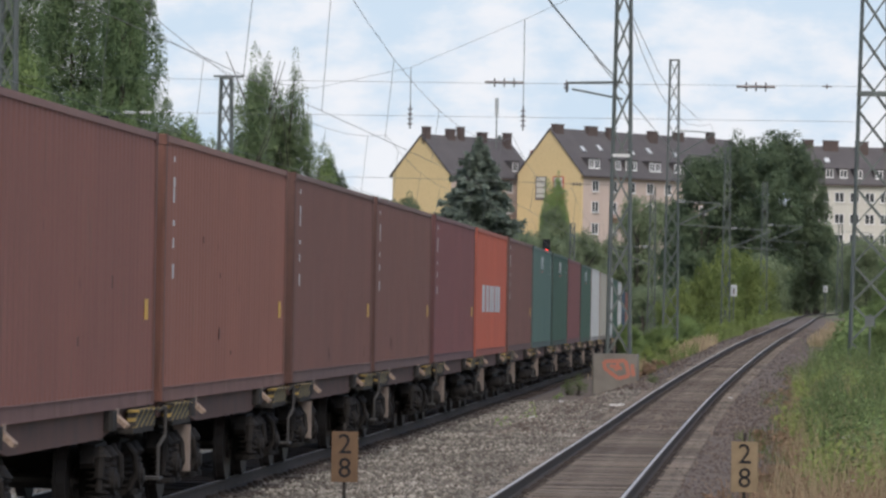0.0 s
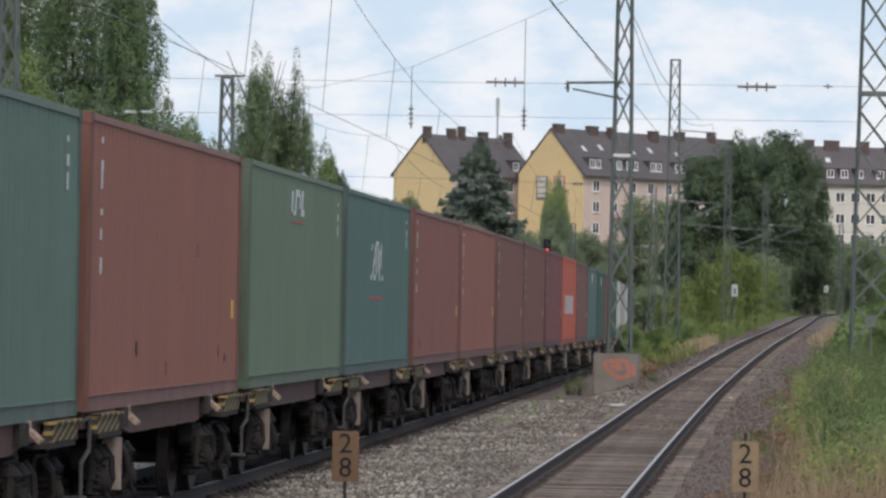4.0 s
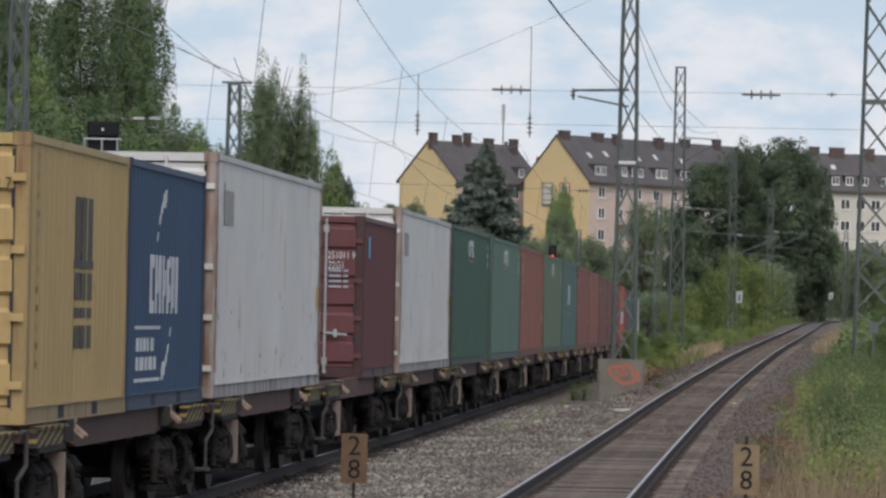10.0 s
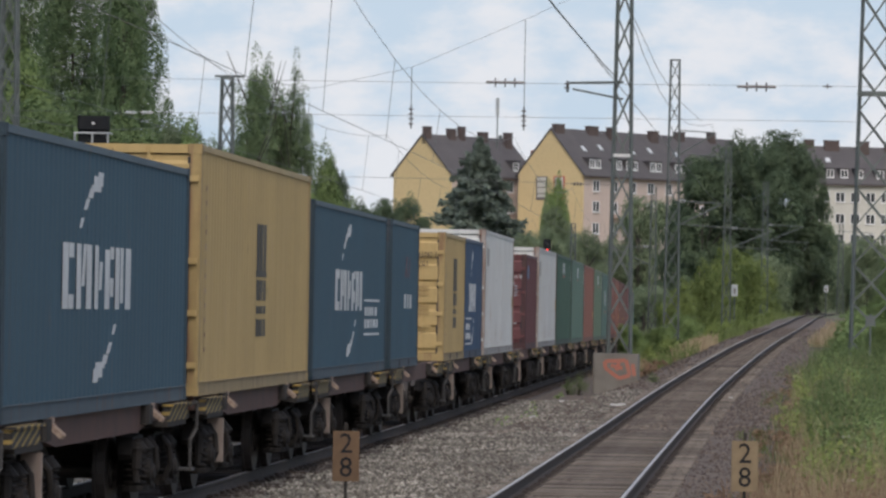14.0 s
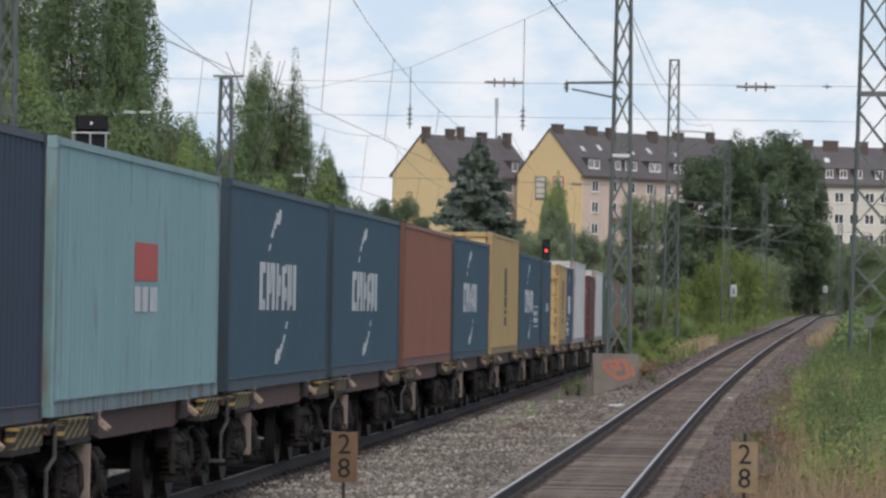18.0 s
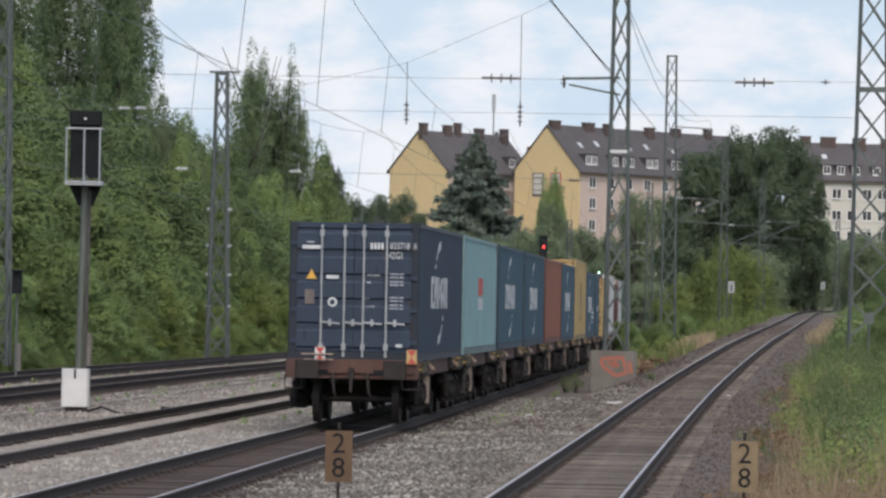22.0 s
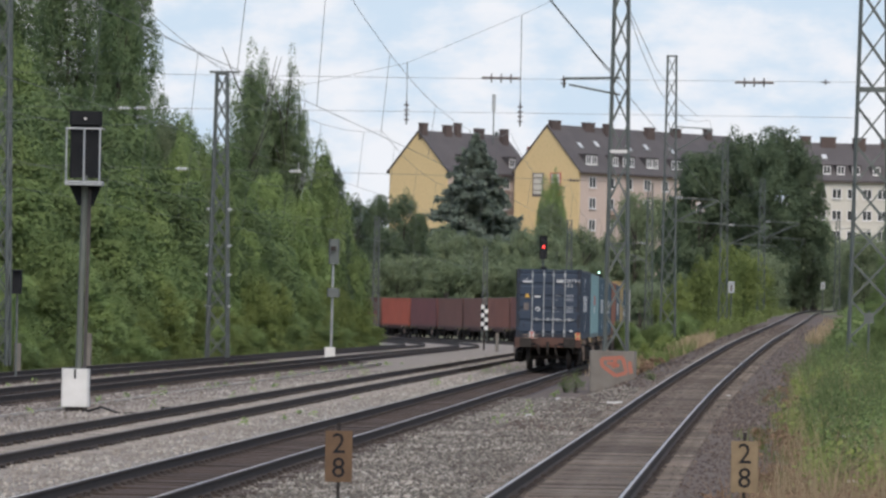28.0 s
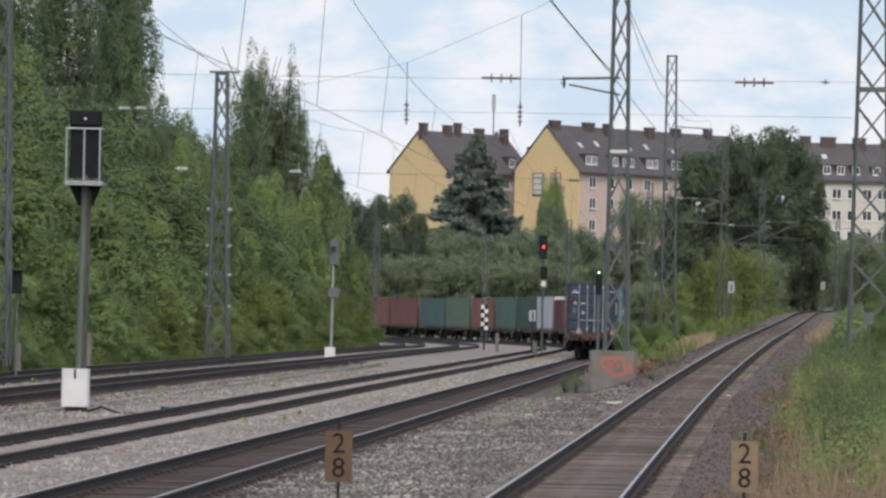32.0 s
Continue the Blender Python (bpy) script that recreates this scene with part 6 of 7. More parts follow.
def shrub_lobes(rng, w, h, n):
    """A heap of rounded masses, narrower towards the top."""
    masses = []
    for i in range(n):
        q = rng.random() ** 0.8
        z = h * (0.14 + 0.68 * q)
        spread = w * 0.42 * (1 - 0.7 * q ** 1.6)
        a = rng.uniform(0, math.tau)
        rr = spread * math.sqrt(rng.random())
        s = rng.uniform(0.15, 0.26) * w
        masses.append(((rr * math.cos(a), rr * math.sin(a), z), (s, s, s * rng.uniform(1.0, 1.7))))
    return boughs(rng, masses, 10, 0.38, 1.25)


def dome_lobes(rng, w, h, n):
    """A wide rounded crown of uneven masses on a short bare stem."""
    masses = []
    for i in range(n):
        q = rng.random()
        a = rng.uniform(0, math.tau)
        rr = w * 0.44 * math.sqrt(max(0.05, 1 - (1.1 * q - 0.35) ** 2 * 1.5)) * rng.random() ** 0.4
        s = rng.uniform(0.1, 0.17) * w
        masses.append(((rr * math.cos(a), rr * math.sin(a), h * (0.08 + 0.82 * q)), (s, s, s * rng.uniform(0.7, 1.1))))
    return boughs(rng, masses, 8, 0.5, 0.9)


def poplar_lobes(rng, w, h, n):
    """Upright plumes packed round a stem, ragged at the top."""
    out = []
    for i in range(n):
        q = (i + rng.random()) / n
        z = h * (0.06 + 0.86 * q)
        env = w * 0.5 * min(1.0, 2.5 * q + 0.45) * (1 - max(0, q - 0.5) / 0.5 * 0.72)
        a = rng.uniform(0, math.tau)
        rr = env * math.sqrt(rng.random())
        s = w * rng.uniform(0.04, 0.09)
        out.append(((rr * math.cos(a), rr * math.sin(a), z), (s, s, s * rng.uniform(1.8, 3.6)), (0.4 * rr * math.cos(a), 0.4 * rr * math.sin(a), z - 0.6)))
    return out


def birch_lobes(rng, w, h, n):
    """Light hanging tufts round a few leaning boughs."""
    out = []
    for b in range(12):
        a, q = rng.uniform(0, math.tau), 0.35 + 0.65 * (b + rng.random()) / 12
        tip = np.array([math.cos(a) * w * 0.45 * (1.22 - q), math.sin(a) * w * 0.45 * (1.22 - q), 0.94 * h * q])
        root = np.array([0, 0, h * max(0.08, q - 0.5)])
        for _ in range(n // 12):
            u = rng.random() ** 0.7
            p = root + (tip - root) * u + rng.normal(0, 0.075 * w, 3)
            s = w * rng.uniform(0.04, 0.09)
            out.append((tuple(p), (s, s, s * rng.uniform(1.5, 3.2)), tuple(root + (tip - root) * u - np.array([0, 0, 0.5]))))
    return out


def trunk_geo(h, r, rng, limbs=5, spread=0.3):
    g = Geo()
    pts = [Vector((rng.uniform(-0.02, 0.02) * h * i / 5, rng.uniform(-0.02, 0.02) * h * i / 5, h * i / 5)) for i in range(6)]
    for i in range(5):
        g.tube(pts[i], pts[i + 1], r * (1 - i / 6), 7, r * (1 - (i + 1) / 6))
    for i in range(limbs):
        p = pts[1 + i % 4]
        a = rng.uniform(0, math.tau)
        g.tube(p, p + Vector((math.cos(a) * spread * h, math.sin(a) * spread * h, 0.25 * h)), r * 0.4, 5, r * 0.12)
    return g


def build_plant(name, kind, w, h, leaves, size, material, seed, words, category):
    rng = np.random.default_rng(seed)
    t = thing(name, pose(0, 0, 0), words, category)
    if kind == "poplar":
        lobes = poplar_lobes(rng, w, h, 300)
        part("trunk", trunk_geo(h * 0.9, 0.3, rng, 6, 0.06), M_BARK, t)
    elif kind == "birch":
        lobes = birch_lobes(rng, w, h, 320)
        part("trunk", trunk_geo(h * 0.9, 0.2, rng, 8, 0.12), M_BARK, t)
    elif kind == "shrub":
        lobes = shrub_lobes(rng, w, h, 13)
        part("trunk", trunk_geo(h * 0.7, 0.1, rng, 6, 0.25), M_BARK, t)
    elif kind == "broad":
        lobes = dome_lobes(rng, w, h, 64)
        part("trunk", trunk_geo(h * 0.75, 0.35, rng, 7, 0.25), M_BARK, t)
    if kind == "conifer":
        part("trunk", trunk_geo(h * 0.97, 0.3, rng, 0), M_BARK, t)
        pts, nor = [], []
        for i in range(26):
            for j in range(15):
                q = min(1.0, max(0.0, (i + rng.normal(0, 0.8)) / 25))
                z = h * (0.06 + 0.92 * q)
                reach = w * 0.5 * (1 - q) ** 0.8 * rng.uniform(0.8, 1.1) + 0.25
                a = rng.uniform(0, math.tau)
                k = int(leaves / 390)
                u = rng.random(k) ** 0.7
                rr = u * reach * rng.uniform(0.7, 1.1)
                side = rng.normal(0, 0.13, k) * reach * (1.2 - u)
                pts.append(np.stack([rr * math.cos(a) - side * math.sin(a), rr * math.sin(a) + side * math.cos(a), z - 0.28 * rr + 0.1 * rr * u + rng.normal(0, 0.2, k)], 1))
                nor.append(rng.normal(0, 0.6, (k, 3)) + np.array([0.5 * math.cos(a), 0.5 * math.sin(a), 0.5]))
        pts, nor = np.concatenate(pts), np.concatenate(nor)
    else:
        pts, nor = lobes_to_points(lobes, leaves, rng)
    part("crown", leaf_mesh("crown", pts, nor, size, material, rng), None, t)
    return t


def put(ob, x, y, z, turn, sx, sz):
    return copy_thing(ob, Matrix.LocRotScale((x, y, z), Euler((0, 0, radians(turn))), (sx, sx, sz)))


def build_woods():
    rng = random.Random(11)
    kinds = [build_plant("bush", "shrub", 5.0, 6.0, 28000, 0.082, L_SHRUB, 21 + i, "dense light green bush beside the tracks", "bush") for i in range(4)]
    tall = [build_plant("bush", "shrub", 5.0, 6.0, 26000, 0.084, L_TALL, 25 + i, "tall dark green bush at the back of the hedge", "bush") for i in range(2)]
    bright = build_plant("bush", "shrub", 5.0, 5.0, 11000, 0.1, L_BRIGHT, 31, "yellow-green bush in the sun", "bush")
    far = [build_plant("tree", "broad", 7.0, 9.0, 11000, 0.15, L_FAR_HAZE, 41 + i, "rounded green tree in the wooded distance", "tree") for i in range(3)]
    dark = [build_plant("tree", "broad", 9.0, 14.0, 34000, 0.15, L_DARK, 51 + i, "large dark green broadleaf tree", "tree") for i in range(2)]
    mid = [build_plant("tree", "broad", 9.0, 14.0, 30000, 0.15, L_FAR_HAZE, 57, "dense green broadleaf tree before the houses", "tree")]
    poplar = [build_plant("tree", "poplar", 7.0, 21.0, 48000, 0.105, L_POPLAR, 61 + i, "tall dense poplar above the hedge", "tree") for i in range(2)]
    birch = [build_plant("tree", "birch", 7.0, 21.0, 42000, 0.105, L_BIRCH, 66 + i, "tall airy birch with hanging tufts above the hedge", "tree") for i in range(2)]
    fir = build_plant("tree", "conifer", 16.0, 22.0, 40000, 0.36, L_CONIFER_HAZE, 71, "dark spruce in front of the houses", "tree")
    pale = [build_plant("weed_clump", "shrub", 1.1, 1.2, 1500, 0.033, L_LIME, 85 + i, "pale yellow-green weeds between the lines", "weeds") for i in range(2)]
    weed = [build_plant("weed_clump", "shrub", 1.1, 1.2, 1500, 0.033, L_HERB, 81 + i, "leafy green weeds on the railway bank", "weeds") for i in range(3)]

    def plant(kind, spots):
        for x, y, kx, kz in spots:
            ob = rng.choice(kind)
            put(ob, x, y, ground_z(x, y) - 0.15, rng.uniform(0, 360), kx, kz)
    # hedge along the left-hand lines, low in front and tall behind
    for row, (lat, h0, h1, step) in enumerate(((-19.2, 2.0, 4.4, 4.8), (-21.8, 4.4, 8.4, 5.8), (-25.2, 7.5, 12.5, 5.8), (-17.6, 0.8, 1.9, 3.4))):
        s = 140.0 + (row % 3) * 8
        while s < 326 + (row % 3) * 8:
            x, y, z, h = line_at(s, lat + rng.uniform(-0.9, 0.7))
            k = rng.uniform(h0, h1) / 6.0
            put(bright if row == 3 and rng.random() < 0.45 else rng.choice(tall if row == 2 or (row == 1 and rng.random() < 0.3) else kinds), x, y, ground_z(x, y) - 0.15, rng.uniform(0, 360), min(1.25, k ** 0.6) * rng.uniform(0.9, 1.25), k)
            s += step * rng.uniform(0.75, 1.25)
    for s in range(196, 318, 8):
        x, y, z, h = line_at(s, -17.9 + rng.uniform(-0.5, 0.3))
        put(bright, x, y, ground_z(x, y) - 0.15, rng.uniform(0, 360), rng.uniform(0.45, 0.65), rng.uniform(0.35, 0.75))
    # tall trees over the hedge
    plant(poplar, ((-21.2, 250, 0.85, 1.02), (-19.3, 254, 0.9, 1.1), (-17.4, 250, 0.72, 1.0), (-23.0, 238, 0.75, 0.92), (-24.4, 236, 0.8, 0.97), (-22.6, 253, 0.7, 0.97), (-18.2, 246, 0.7, 1.02)))
    plant(birch, ((-13.0, 300, 0.85, 0.97), (-10.7, 302, 0.65, 0.93), (-9.9, 303, 0.55, 0.84), (-12.0, 306, 0.95, 0.82), (-11.6, 304, 0.9, 0.78), (-12.6, 303, 0.7, 0.95), (-13.4, 298, 0.8, 0.7), (-24.2, 240, 0.7, 0.98), (-23.4, 236, 0.7, 0.9)))
    plant(kinds, ((-24.0, 240, 1.1, 2.7), (-22.0, 232, 1.0, 2.3), (-13.0, 241, 0.7, 1.6), (-13.8, 235, 0.7, 1.7), (-12.4, 246, 0.8, 1.4), (-8.0, 300, 0.85, 1.95), (-9.4, 296, 0.9, 1.6), (-11.0, 280, 1.0, 1.7), (-7.0, 312, 0.9, 1.6)))
    plant(mid, ((-14.7, 238, 0.36, 0.9), (-13.6, 240, 0.3, 0.78)))
    plant(dark, ((-7.9, 306, 0.4, 0.92), (-8.6, 303, 0.36, 0.8)))
    # trees before the houses
    plant(dark, ((-7.4, 500, 0.7, 1.04), (-4.4, 504, 0.6, 1.07), (-10.2, 506, 0.75, 1.02), (-2.6, 503, 0.35, 0.9)))
    plant(mid, ((-12.6, 508, 0.9, 1.0), (-5.6, 512, 0.7, 0.85)))
    plant(kinds, ((12.9, 535, 0.95, 2.65), (13.6, 536, 0.8, 2.2), (12.2, 534, 0.8, 2.1)))
    plant([fir], ((3.9, 560, 1.3, 0.98),))
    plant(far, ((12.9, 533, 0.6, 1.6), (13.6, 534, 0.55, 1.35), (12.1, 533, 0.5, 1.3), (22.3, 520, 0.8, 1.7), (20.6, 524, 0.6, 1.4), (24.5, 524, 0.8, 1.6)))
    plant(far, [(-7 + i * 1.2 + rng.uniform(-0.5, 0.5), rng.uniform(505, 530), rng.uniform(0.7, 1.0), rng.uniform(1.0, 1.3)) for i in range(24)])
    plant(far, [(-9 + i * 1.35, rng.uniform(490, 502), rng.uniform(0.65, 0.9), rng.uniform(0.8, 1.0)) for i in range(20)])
    # the big dark clump beside the single line
    plant(dark, ((24.6, 430, 0.85, 1.24), (28.2, 434, 0.95, 1.33), (32.2, 436, 0.95, 1.29), (26.2, 440, 0.95, 1.28), (30.6, 428, 0.8, 1.22), (34.4, 440, 0.6, 1.2), (22.6, 436, 0.5, 1.02), (35.2, 436, 0.55, 1.08)))
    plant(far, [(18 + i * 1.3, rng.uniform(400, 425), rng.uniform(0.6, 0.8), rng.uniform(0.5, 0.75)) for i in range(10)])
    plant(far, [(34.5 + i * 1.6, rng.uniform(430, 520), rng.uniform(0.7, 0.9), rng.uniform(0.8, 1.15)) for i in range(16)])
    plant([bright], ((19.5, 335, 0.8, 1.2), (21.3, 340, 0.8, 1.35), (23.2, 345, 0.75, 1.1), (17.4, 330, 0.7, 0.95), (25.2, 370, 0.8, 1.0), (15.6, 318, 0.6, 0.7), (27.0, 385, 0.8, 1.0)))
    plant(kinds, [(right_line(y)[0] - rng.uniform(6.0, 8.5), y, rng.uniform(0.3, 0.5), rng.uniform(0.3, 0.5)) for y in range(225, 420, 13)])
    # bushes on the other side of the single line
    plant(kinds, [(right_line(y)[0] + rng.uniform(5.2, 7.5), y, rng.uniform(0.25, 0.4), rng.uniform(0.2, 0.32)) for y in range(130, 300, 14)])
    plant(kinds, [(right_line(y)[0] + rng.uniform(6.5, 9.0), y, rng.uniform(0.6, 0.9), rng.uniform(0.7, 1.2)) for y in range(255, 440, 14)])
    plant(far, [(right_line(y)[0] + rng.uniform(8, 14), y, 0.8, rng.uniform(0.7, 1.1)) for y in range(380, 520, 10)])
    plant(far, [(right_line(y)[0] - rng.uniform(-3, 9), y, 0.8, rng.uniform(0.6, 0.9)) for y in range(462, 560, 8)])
    plant(weed, [(right_line(y)[0] + rng.uniform(3.4, 7.5), y, rng.uniform(0.7, 1.3), rng.uniform(0.5, 1.1)) for y in [58 + 1.1 * i for i in range(90)]])
    plant(pale, [(max(right_line(y)[0] - rng.uniform(2.8, 5.2), train_x(y) + 2.8), y, rng.uniform(0.8, 1.5), rng.uniform(0.6, 1.2)) for y in [170 + 5 * i for i in range(34)]])
    plant(weed, ((3.9, 129.5, 0.6, 0.6), (3.6, 130, 0.5, 0.5), (6.0, 128.5, 0.4, 0.35)))
    for ob in (*kinds, *tall, *pale, bright, *far, *dark, *mid, *poplar, *birch, fir, *weed):
        bpy.data.batch_remove([*ob.children_recursive, ob])


build_woods()


def grass(name, spots, material, height, width, seed, words):
    """Many single bent blades, rooted at spots (x, y)."""
    rng = np.random.default_rng(seed)
    n = len(spots)
    p = np.array([(x, y, ground_z(x, y) - 0.02) for x, y in spots])
    a = rng.uniform(0, math.tau, n)
    side = np.stack([np.cos(a), np.sin(a) * 0.4, np.zeros(n)], 1)
    lean = rng.normal(0, 0.22, (n, 3)) * [1, 1, 0]
    h = height * rng.uniform(0.45, 1.2, (n, 1))
    w = width * rng.uniform(0.6, 1.3, (n, 1))
    up = np.array([0, 0, 1.0])
    v = np.stack([p - side * w / 2, p + side * w / 2, p + (up * 0.6 + lean * 0.35) * h + side * w * 0.4, p + (up * 0.6 + lean * 0.35) * h - side * w * 0.4,
                  p + (up * 0.95 + lean) * h + side * w * 0.1, p + (up * 0.95 + lean) * h - side * w * 0.1], 1).reshape(-1, 3)
    k = np.arange(n)[:, None] * 6
    f = np.concatenate([k + [0, 1, 2, 3], k + [3, 2, 4, 5]])
    return tagged(new(name, array_mesh(name, v, f, material)), words, "grass", "", "stuff")


def build_grass():
    rng = random.Random(3)

    def band(n, y0, y1, o0, o1):
        out = []
        for _ in range(n):
            y = y0 + (y1 - y0) * rng.random() ** 1.5
            edge = 0.5 * math.sin(y * 0.21) + 0.35 * math.sin(y * 0.57 + 1)
            out.append((right_line(y)[0] + o0 + edge * 0.6 + (o1 - o0) * rng.random(), y))
        return out
    grass("tall_grass", band(9000, 60, 200, 3.1, 9.5), L_GRASS, 0.62, 0.012, 1, "tall green grass and weeds beside the single line")
    lime = [(x, y) for x, y in band(16000, 56, 130, 3.0, 8.0) if math.sin(1.9 * x + 0.33 * y) + math.sin(0.21 * y - 1.1 * x) > 0.3]
    grass("bright_grass", lime, L_LIME, 0.7, 0.017, 11, "bright yellow-green grass tufts on the bank")
    herb = [(x, y) for x, y in band(10000, 62, 170, 3.2, 9.0) if math.sin(1.3 * x - 0.27 * y) > 0.2]
    grass("tall_herbs", herb, L_HERB, 1.25, 0.02, 12, "tall dark green herbs on the bank")
    grass("dry_stalks", band(5500, 46, 120, 2.9, 8.5), L_STRAW, 0.95, 0.009, 13, "thin dry stalks among the weeds")
    grass("dry_grass", band(14000, 40, 74, 2.7, 7.5), L_STRAW, 0.4, 0.01, 2, "dry straw-coloured grass on the verge")
    grass("ruddy_weeds", band(5000, 40, 72, 2.3, 7.0), L_RUDDY, 0.45, 0.014, 4, "reddish dry weeds on the verge")
    grass("low_weeds", band(3000, 46, 160, 2.2, 3.6), L_GRASS, 0.22, 0.016, 5, "low weeds at the edge of the ballast")
    grass("dry_grass", band(1500, 195, 300, 2.4, 3.4), L_STRAW, 0.5, 0.04, 9, "dry grass along the far side of the single line")
    tan, green = [], []
    for _ in range(8000):
        y = rng.triangular(164, 206, 184)
        tan.append((right_line(y)[0] - rng.triangular(1.9, 5.8, 3.2), y))
    for _ in range(11000):
        y = 158 + 270 * rng.random() ** 0.9
        a, b = train_x(y) + 2.6, right_line(y)[0] - (2.4 + 0.5 * math.sin(y * 0.1))
        green.append((a + (b - a) * rng.random() ** 0.7, y))
    grass("dry_grass", tan, L_STRAW, 0.6, 0.04, 6, "patch of dry tan grass between the lines")
    grass("tall_grass", green, L_GRASS, 0.6, 0.04, 7, "green weeds between the lines beyond the mast")
    # leafy herbs, clump by clump
    def leafy(name, n, spots, h0, h1, size, material, seed, words, spread=0.16):
        r = np.random.default_rng(seed)
        pts, nor = [], []
        for x, y in spots:
            h, k = r.uniform(h0, h1), n
            q = r.random(k) ** 0.8
            a = r.uniform(0, math.tau, k)
            rr = spread * (0.4 + h) * (1 - 0.5 * q) * np.sqrt(r.random(k)) * 1.6
            lean = r.normal(0, 0.12, 2)
            pts.append(np.stack([x + rr * np.cos(a) + lean[0] * q * h, y + rr * np.sin(a), ground_z(x, y) + h * q], 1))
            nor.append(np.stack([np.cos(a) * 0.5, np.sin(a) * 0.5, np.full(k, 0.9)], 1))
        pts, nor = np.concatenate(pts), np.concatenate(nor)
        tagged(new(name, leaf_mesh(name, pts, nor, size, material, r, 0.5, 2.2)), words, "weeds", "", "stuff")
    leafy("leafy_weeds", 100, band(420, 57, 150, 3.1, 8.5), 0.35, 1.05, 0.036, L_HERB, 41, "tall leafy dark green weeds on the bank")
    leafy("leafy_weeds", 100, band(420, 57, 150, 3.2, 8.5), 0.35, 1.0, 0.034, L_SHRUB, 42, "leafy mid-green weeds on the bank")
    leafy("leafy_weeds", 80, band(560, 54, 120, 3.0, 8.0), 0.3, 0.8, 0.036, L_LIME, 43, "low yellow-green weeds on the bank")
    leafy("ruddy_weeds", 40, band(240, 44, 130, 2.2, 4.2), 0.1, 0.35, 0.035, L_RUDDY, 44, "low reddish-brown weeds at the edge of the ballast")
    leafy("ruddy_weeds", 45, band(260, 42, 66, 2.9, 7.5), 0.15, 0.45, 0.03, L_RUDDY, 45, "reddish dry weeds in the straw-coloured grass")
    mid = [(right_line(q)[0] - rng.uniform(2.2, 6.0), q) for q in [143 + 45 * rng.random() for _ in range(150)]]
    leafy("ruddy_weeds", 40, [p for p in mid if p[0] > train_x(p[1]) + 2.4], 0.15, 0.5, 0.07, L_RUDDY, 46, "reddish low weeds beyond the mast block")
    mid = [(right_line(q)[0] - rng.uniform(2.4, 9.0), q) for q in [158 + 200 * rng.random() for _ in range(420)]]
    leafy("leafy_weeds", 60, [p for p in mid if p[0] > train_x(p[1]) + 2.4], 0.3, 0.95, 0.1, L_BRIGHT, 47, "leafy green weeds between the lines")
    far_side = [(right_line(q)[0] + rng.uniform(3.6, 8.0), q) for q in [140 + 160 * rng.random() for _ in range(300)]]
    leafy("leafy_weeds", 60, far_side, 0.5, 1.5, 0.1, L_SHRUB, 48, "leafy green weeds along the far bank")
    heads = []
    for _ in range(70):
        y = rng.uniform(52, 78)
        heads.append((right_line(y)[0] + rng.uniform(3.4, 7.0), y))
    pts = np.array([(x + rng.gauss(0, 0.05), y + rng.gauss(0, 0.05), ground_z(x, y) + 0.42 + 0.25 * math.sin(7 * x) + rng.gauss(0, 0.015)) for x, y in heads for _ in range(9)])
    tagged(new("flower_heads", leaf_mesh("flower_heads", pts, np.tile([0, 0, 1.0], (len(pts), 1)), 0.035, L_FLOWER, np.random.default_rng(5))), "pale flat flower heads among the weeds", "flowers", "", "stuff")
    left = []
    for _ in range(9000):
        s = rng.uniform(120, 310)
        x, y, _, _ = line_at(s, rng.uniform(-20, -16.6))
        left.append((x, y))
    tufts = []
    for lat, s0, s1, n in ((-7.9, 95, 200, 45), (-2.2, 80, 190, 16), (-6.0, 90, 160, 8), (-12.5, 110, 200, 12), (2.2, 90, 128, 8)):
        for _ in range(n):
            x, y, _, _ = line_at(s0 + (s1 - s0) * rng.random(), lat + rng.gauss(0, 0.25))
            tufts.append((x, y))
    leafy("track_weeds", 22, tufts, 0.06, 0.24, 0.035, L_SHRUB, 49, "scattered low weeds in the ballast between the tracks")
    grass("tall_grass", left, L_GRASS, 0.45, 0.05, 8, "grass strip along the foot of the hedge")


build_grass()


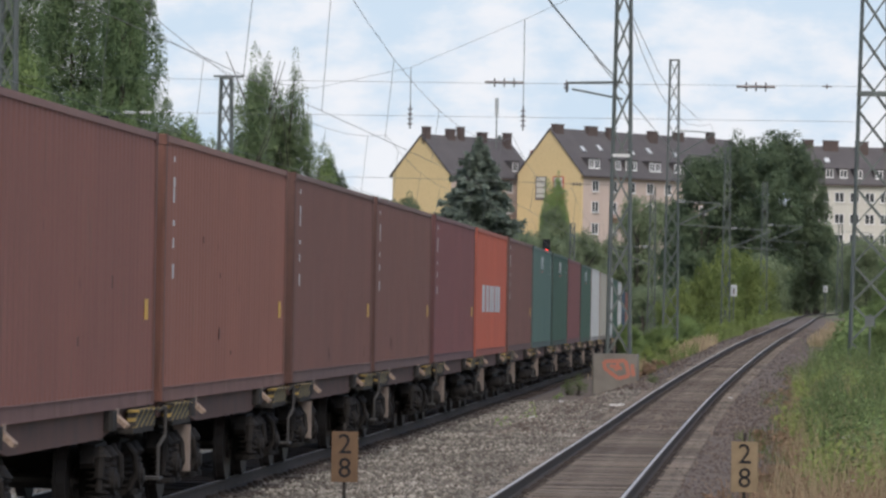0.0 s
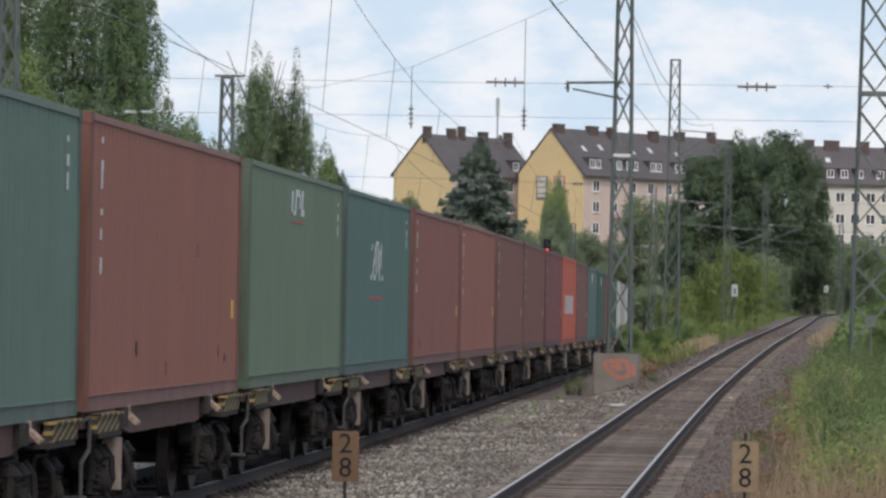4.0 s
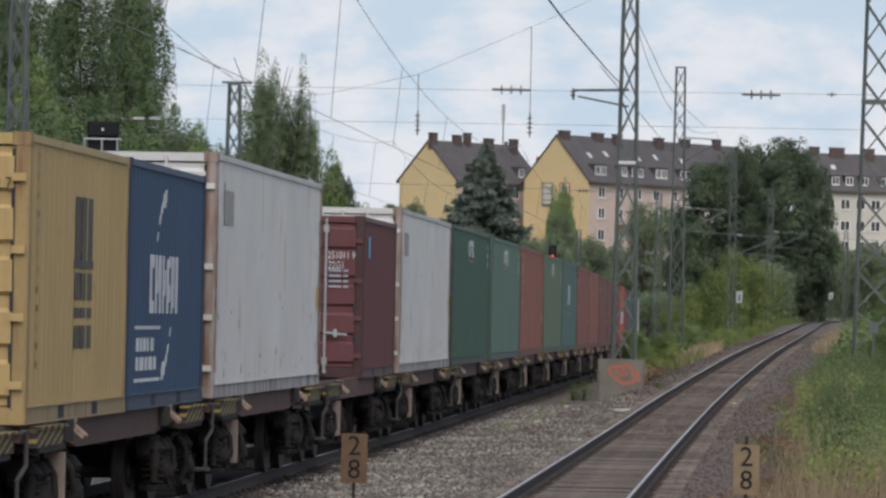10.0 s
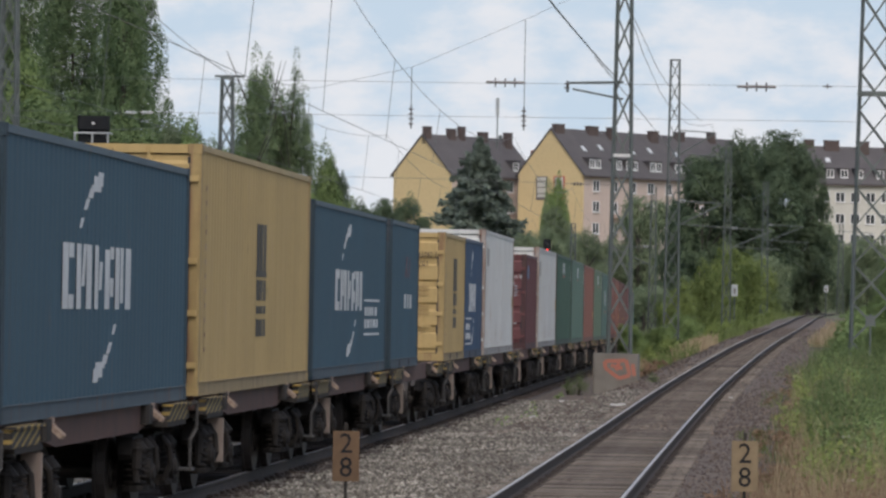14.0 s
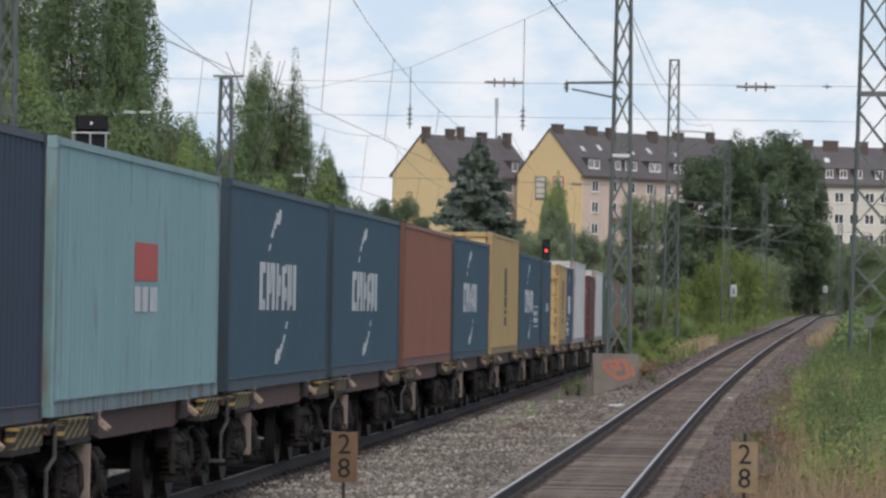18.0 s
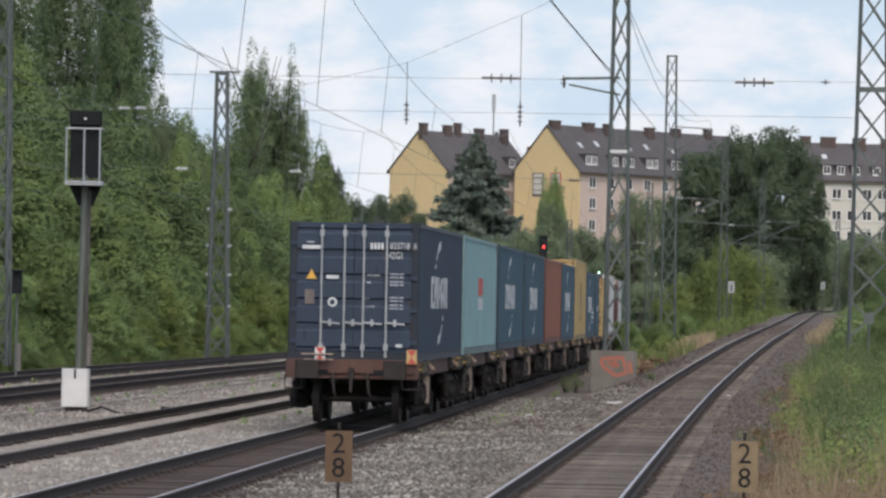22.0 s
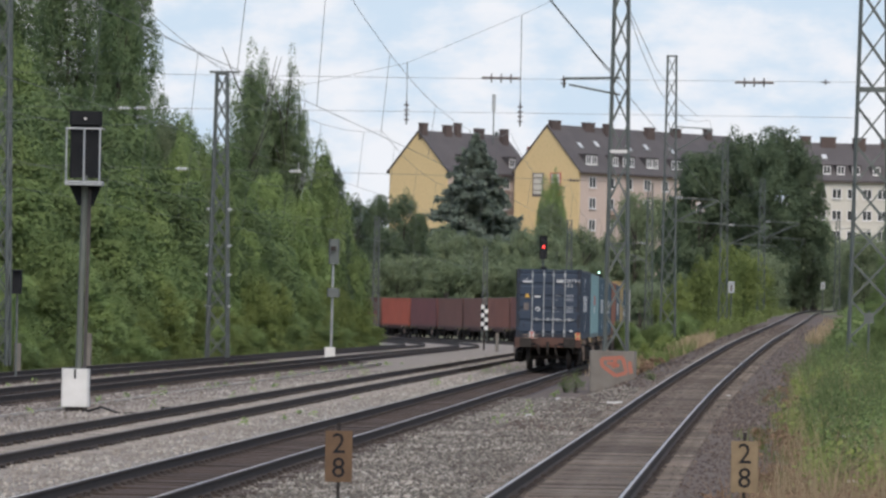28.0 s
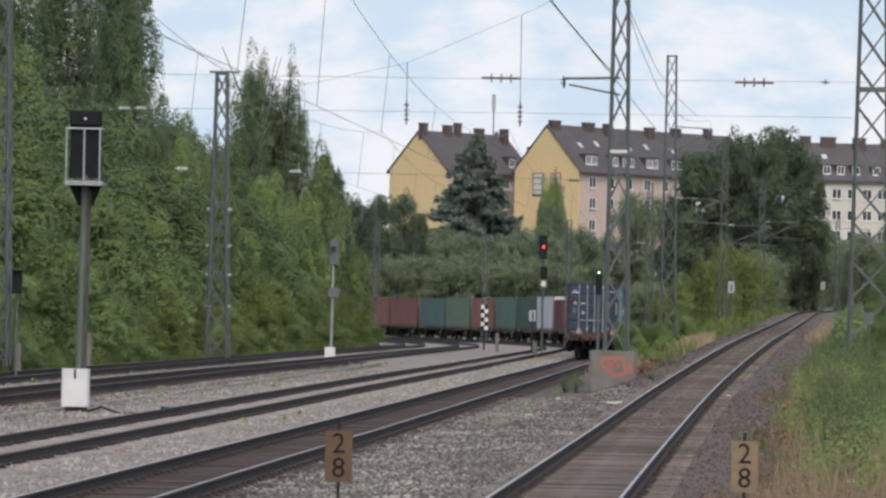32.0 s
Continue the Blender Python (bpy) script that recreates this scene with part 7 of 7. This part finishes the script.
# ---- loose ballast stones ----
def stones(name, n, material, seed, words, spot, size):
    rng = np.random.default_rng(seed)
    r2 = random.Random(seed)
    p = np.empty((n, 3))
    for i in range(n):
        x, y = spot(r2)
        p[i] = x, y, ground_z(x, y) + 0.004
    base = np.array([(1, 0, 0), (0, 1, 0), (-1, 0, 0), (0, -1, 0), (0, 0, 0.75), (0, 0, -0.6)], float)
    v = base[None] * rng.uniform(0.6, 1.35, (n, 6, 1)) * (size * rng.uniform(0.6, 1.5, (n, 1, 1)))
    a = rng.uniform(0, math.tau, n)
    c, s = np.cos(a)[:, None], np.sin(a)[:, None]
    v = np.stack([v[..., 0] * c - v[..., 1] * s, v[..., 0] * s + v[..., 1] * c, v[..., 2]], -1) + p[:, None]
    f = np.array([(0, 1, 4), (1, 2, 4), (2, 3, 4), (3, 0, 4), (1, 0, 5), (2, 1, 5), (3, 2, 5), (0, 3, 5)])
    f = (np.arange(n)[:, None, None] * 6 + f[None]).reshape(-1, 3)
    return tagged(new(name, array_mesh(name, v.reshape(-1, 3), f, material)), words, "gravel", "", "stuff")


def between(r, a, b, y0, y1):
    y = y0 + (y1 - y0) * r.random() ** 1.4
    return train_x(y) + r.uniform(a, b), y


stones("ballast_stones", 30000, M_STONE, 81, "grey-brown broken stone between the lines", lambda r: between(r, 0.95, 4.5, 41, 120), 0.032)
stones("ballast_stones", 9000, M_STONE_BROWN, 82, "brown broken stone beside the single line", lambda r: (right_line(y := 41 + 75 * r.random() ** 1.4)[0] + r.choice((r.uniform(1.0, 3.4), r.uniform(1.0, 3.4), r.uniform(-0.65, 0.65))), y), 0.024)
stones("ballast_stones", 9000, M_STONE_BROWN, 85, "brown broken stone along the climbing line", lambda r: (right_line(y := 85 + 190 * r.random() ** 1.3)[0] + r.choice((r.uniform(0.8, 3.0), r.uniform(-0.7, 0.7), r.uniform(-3.0, -0.8))), y), 0.045)
stones("ballast_stones", 20000, M_STONE_PALE, 83, "pale broken stone around the second line", lambda r: between(r, -6.6, -0.9, 46, 140), 0.034)
stones("ballast_stones", 9000, M_STONE_GREY, 84, "grey-brown broken stone beyond the second line", lambda r: between(r, -9.3, -6.2, 66, 170), 0.034)
stones("ballast_stones", 5000, M_STONE_PALE, 86, "pale broken stone between the far lines", lambda r: between(r, -13.6, -11.4, 95, 210), 0.04)
stones("ballast_stones", 7000, M_STONE_PALE, 87, "pale broken stone beyond the mast block", lambda r: between(r, -6.2, -1.0, 130, 260), 0.045)


motions()
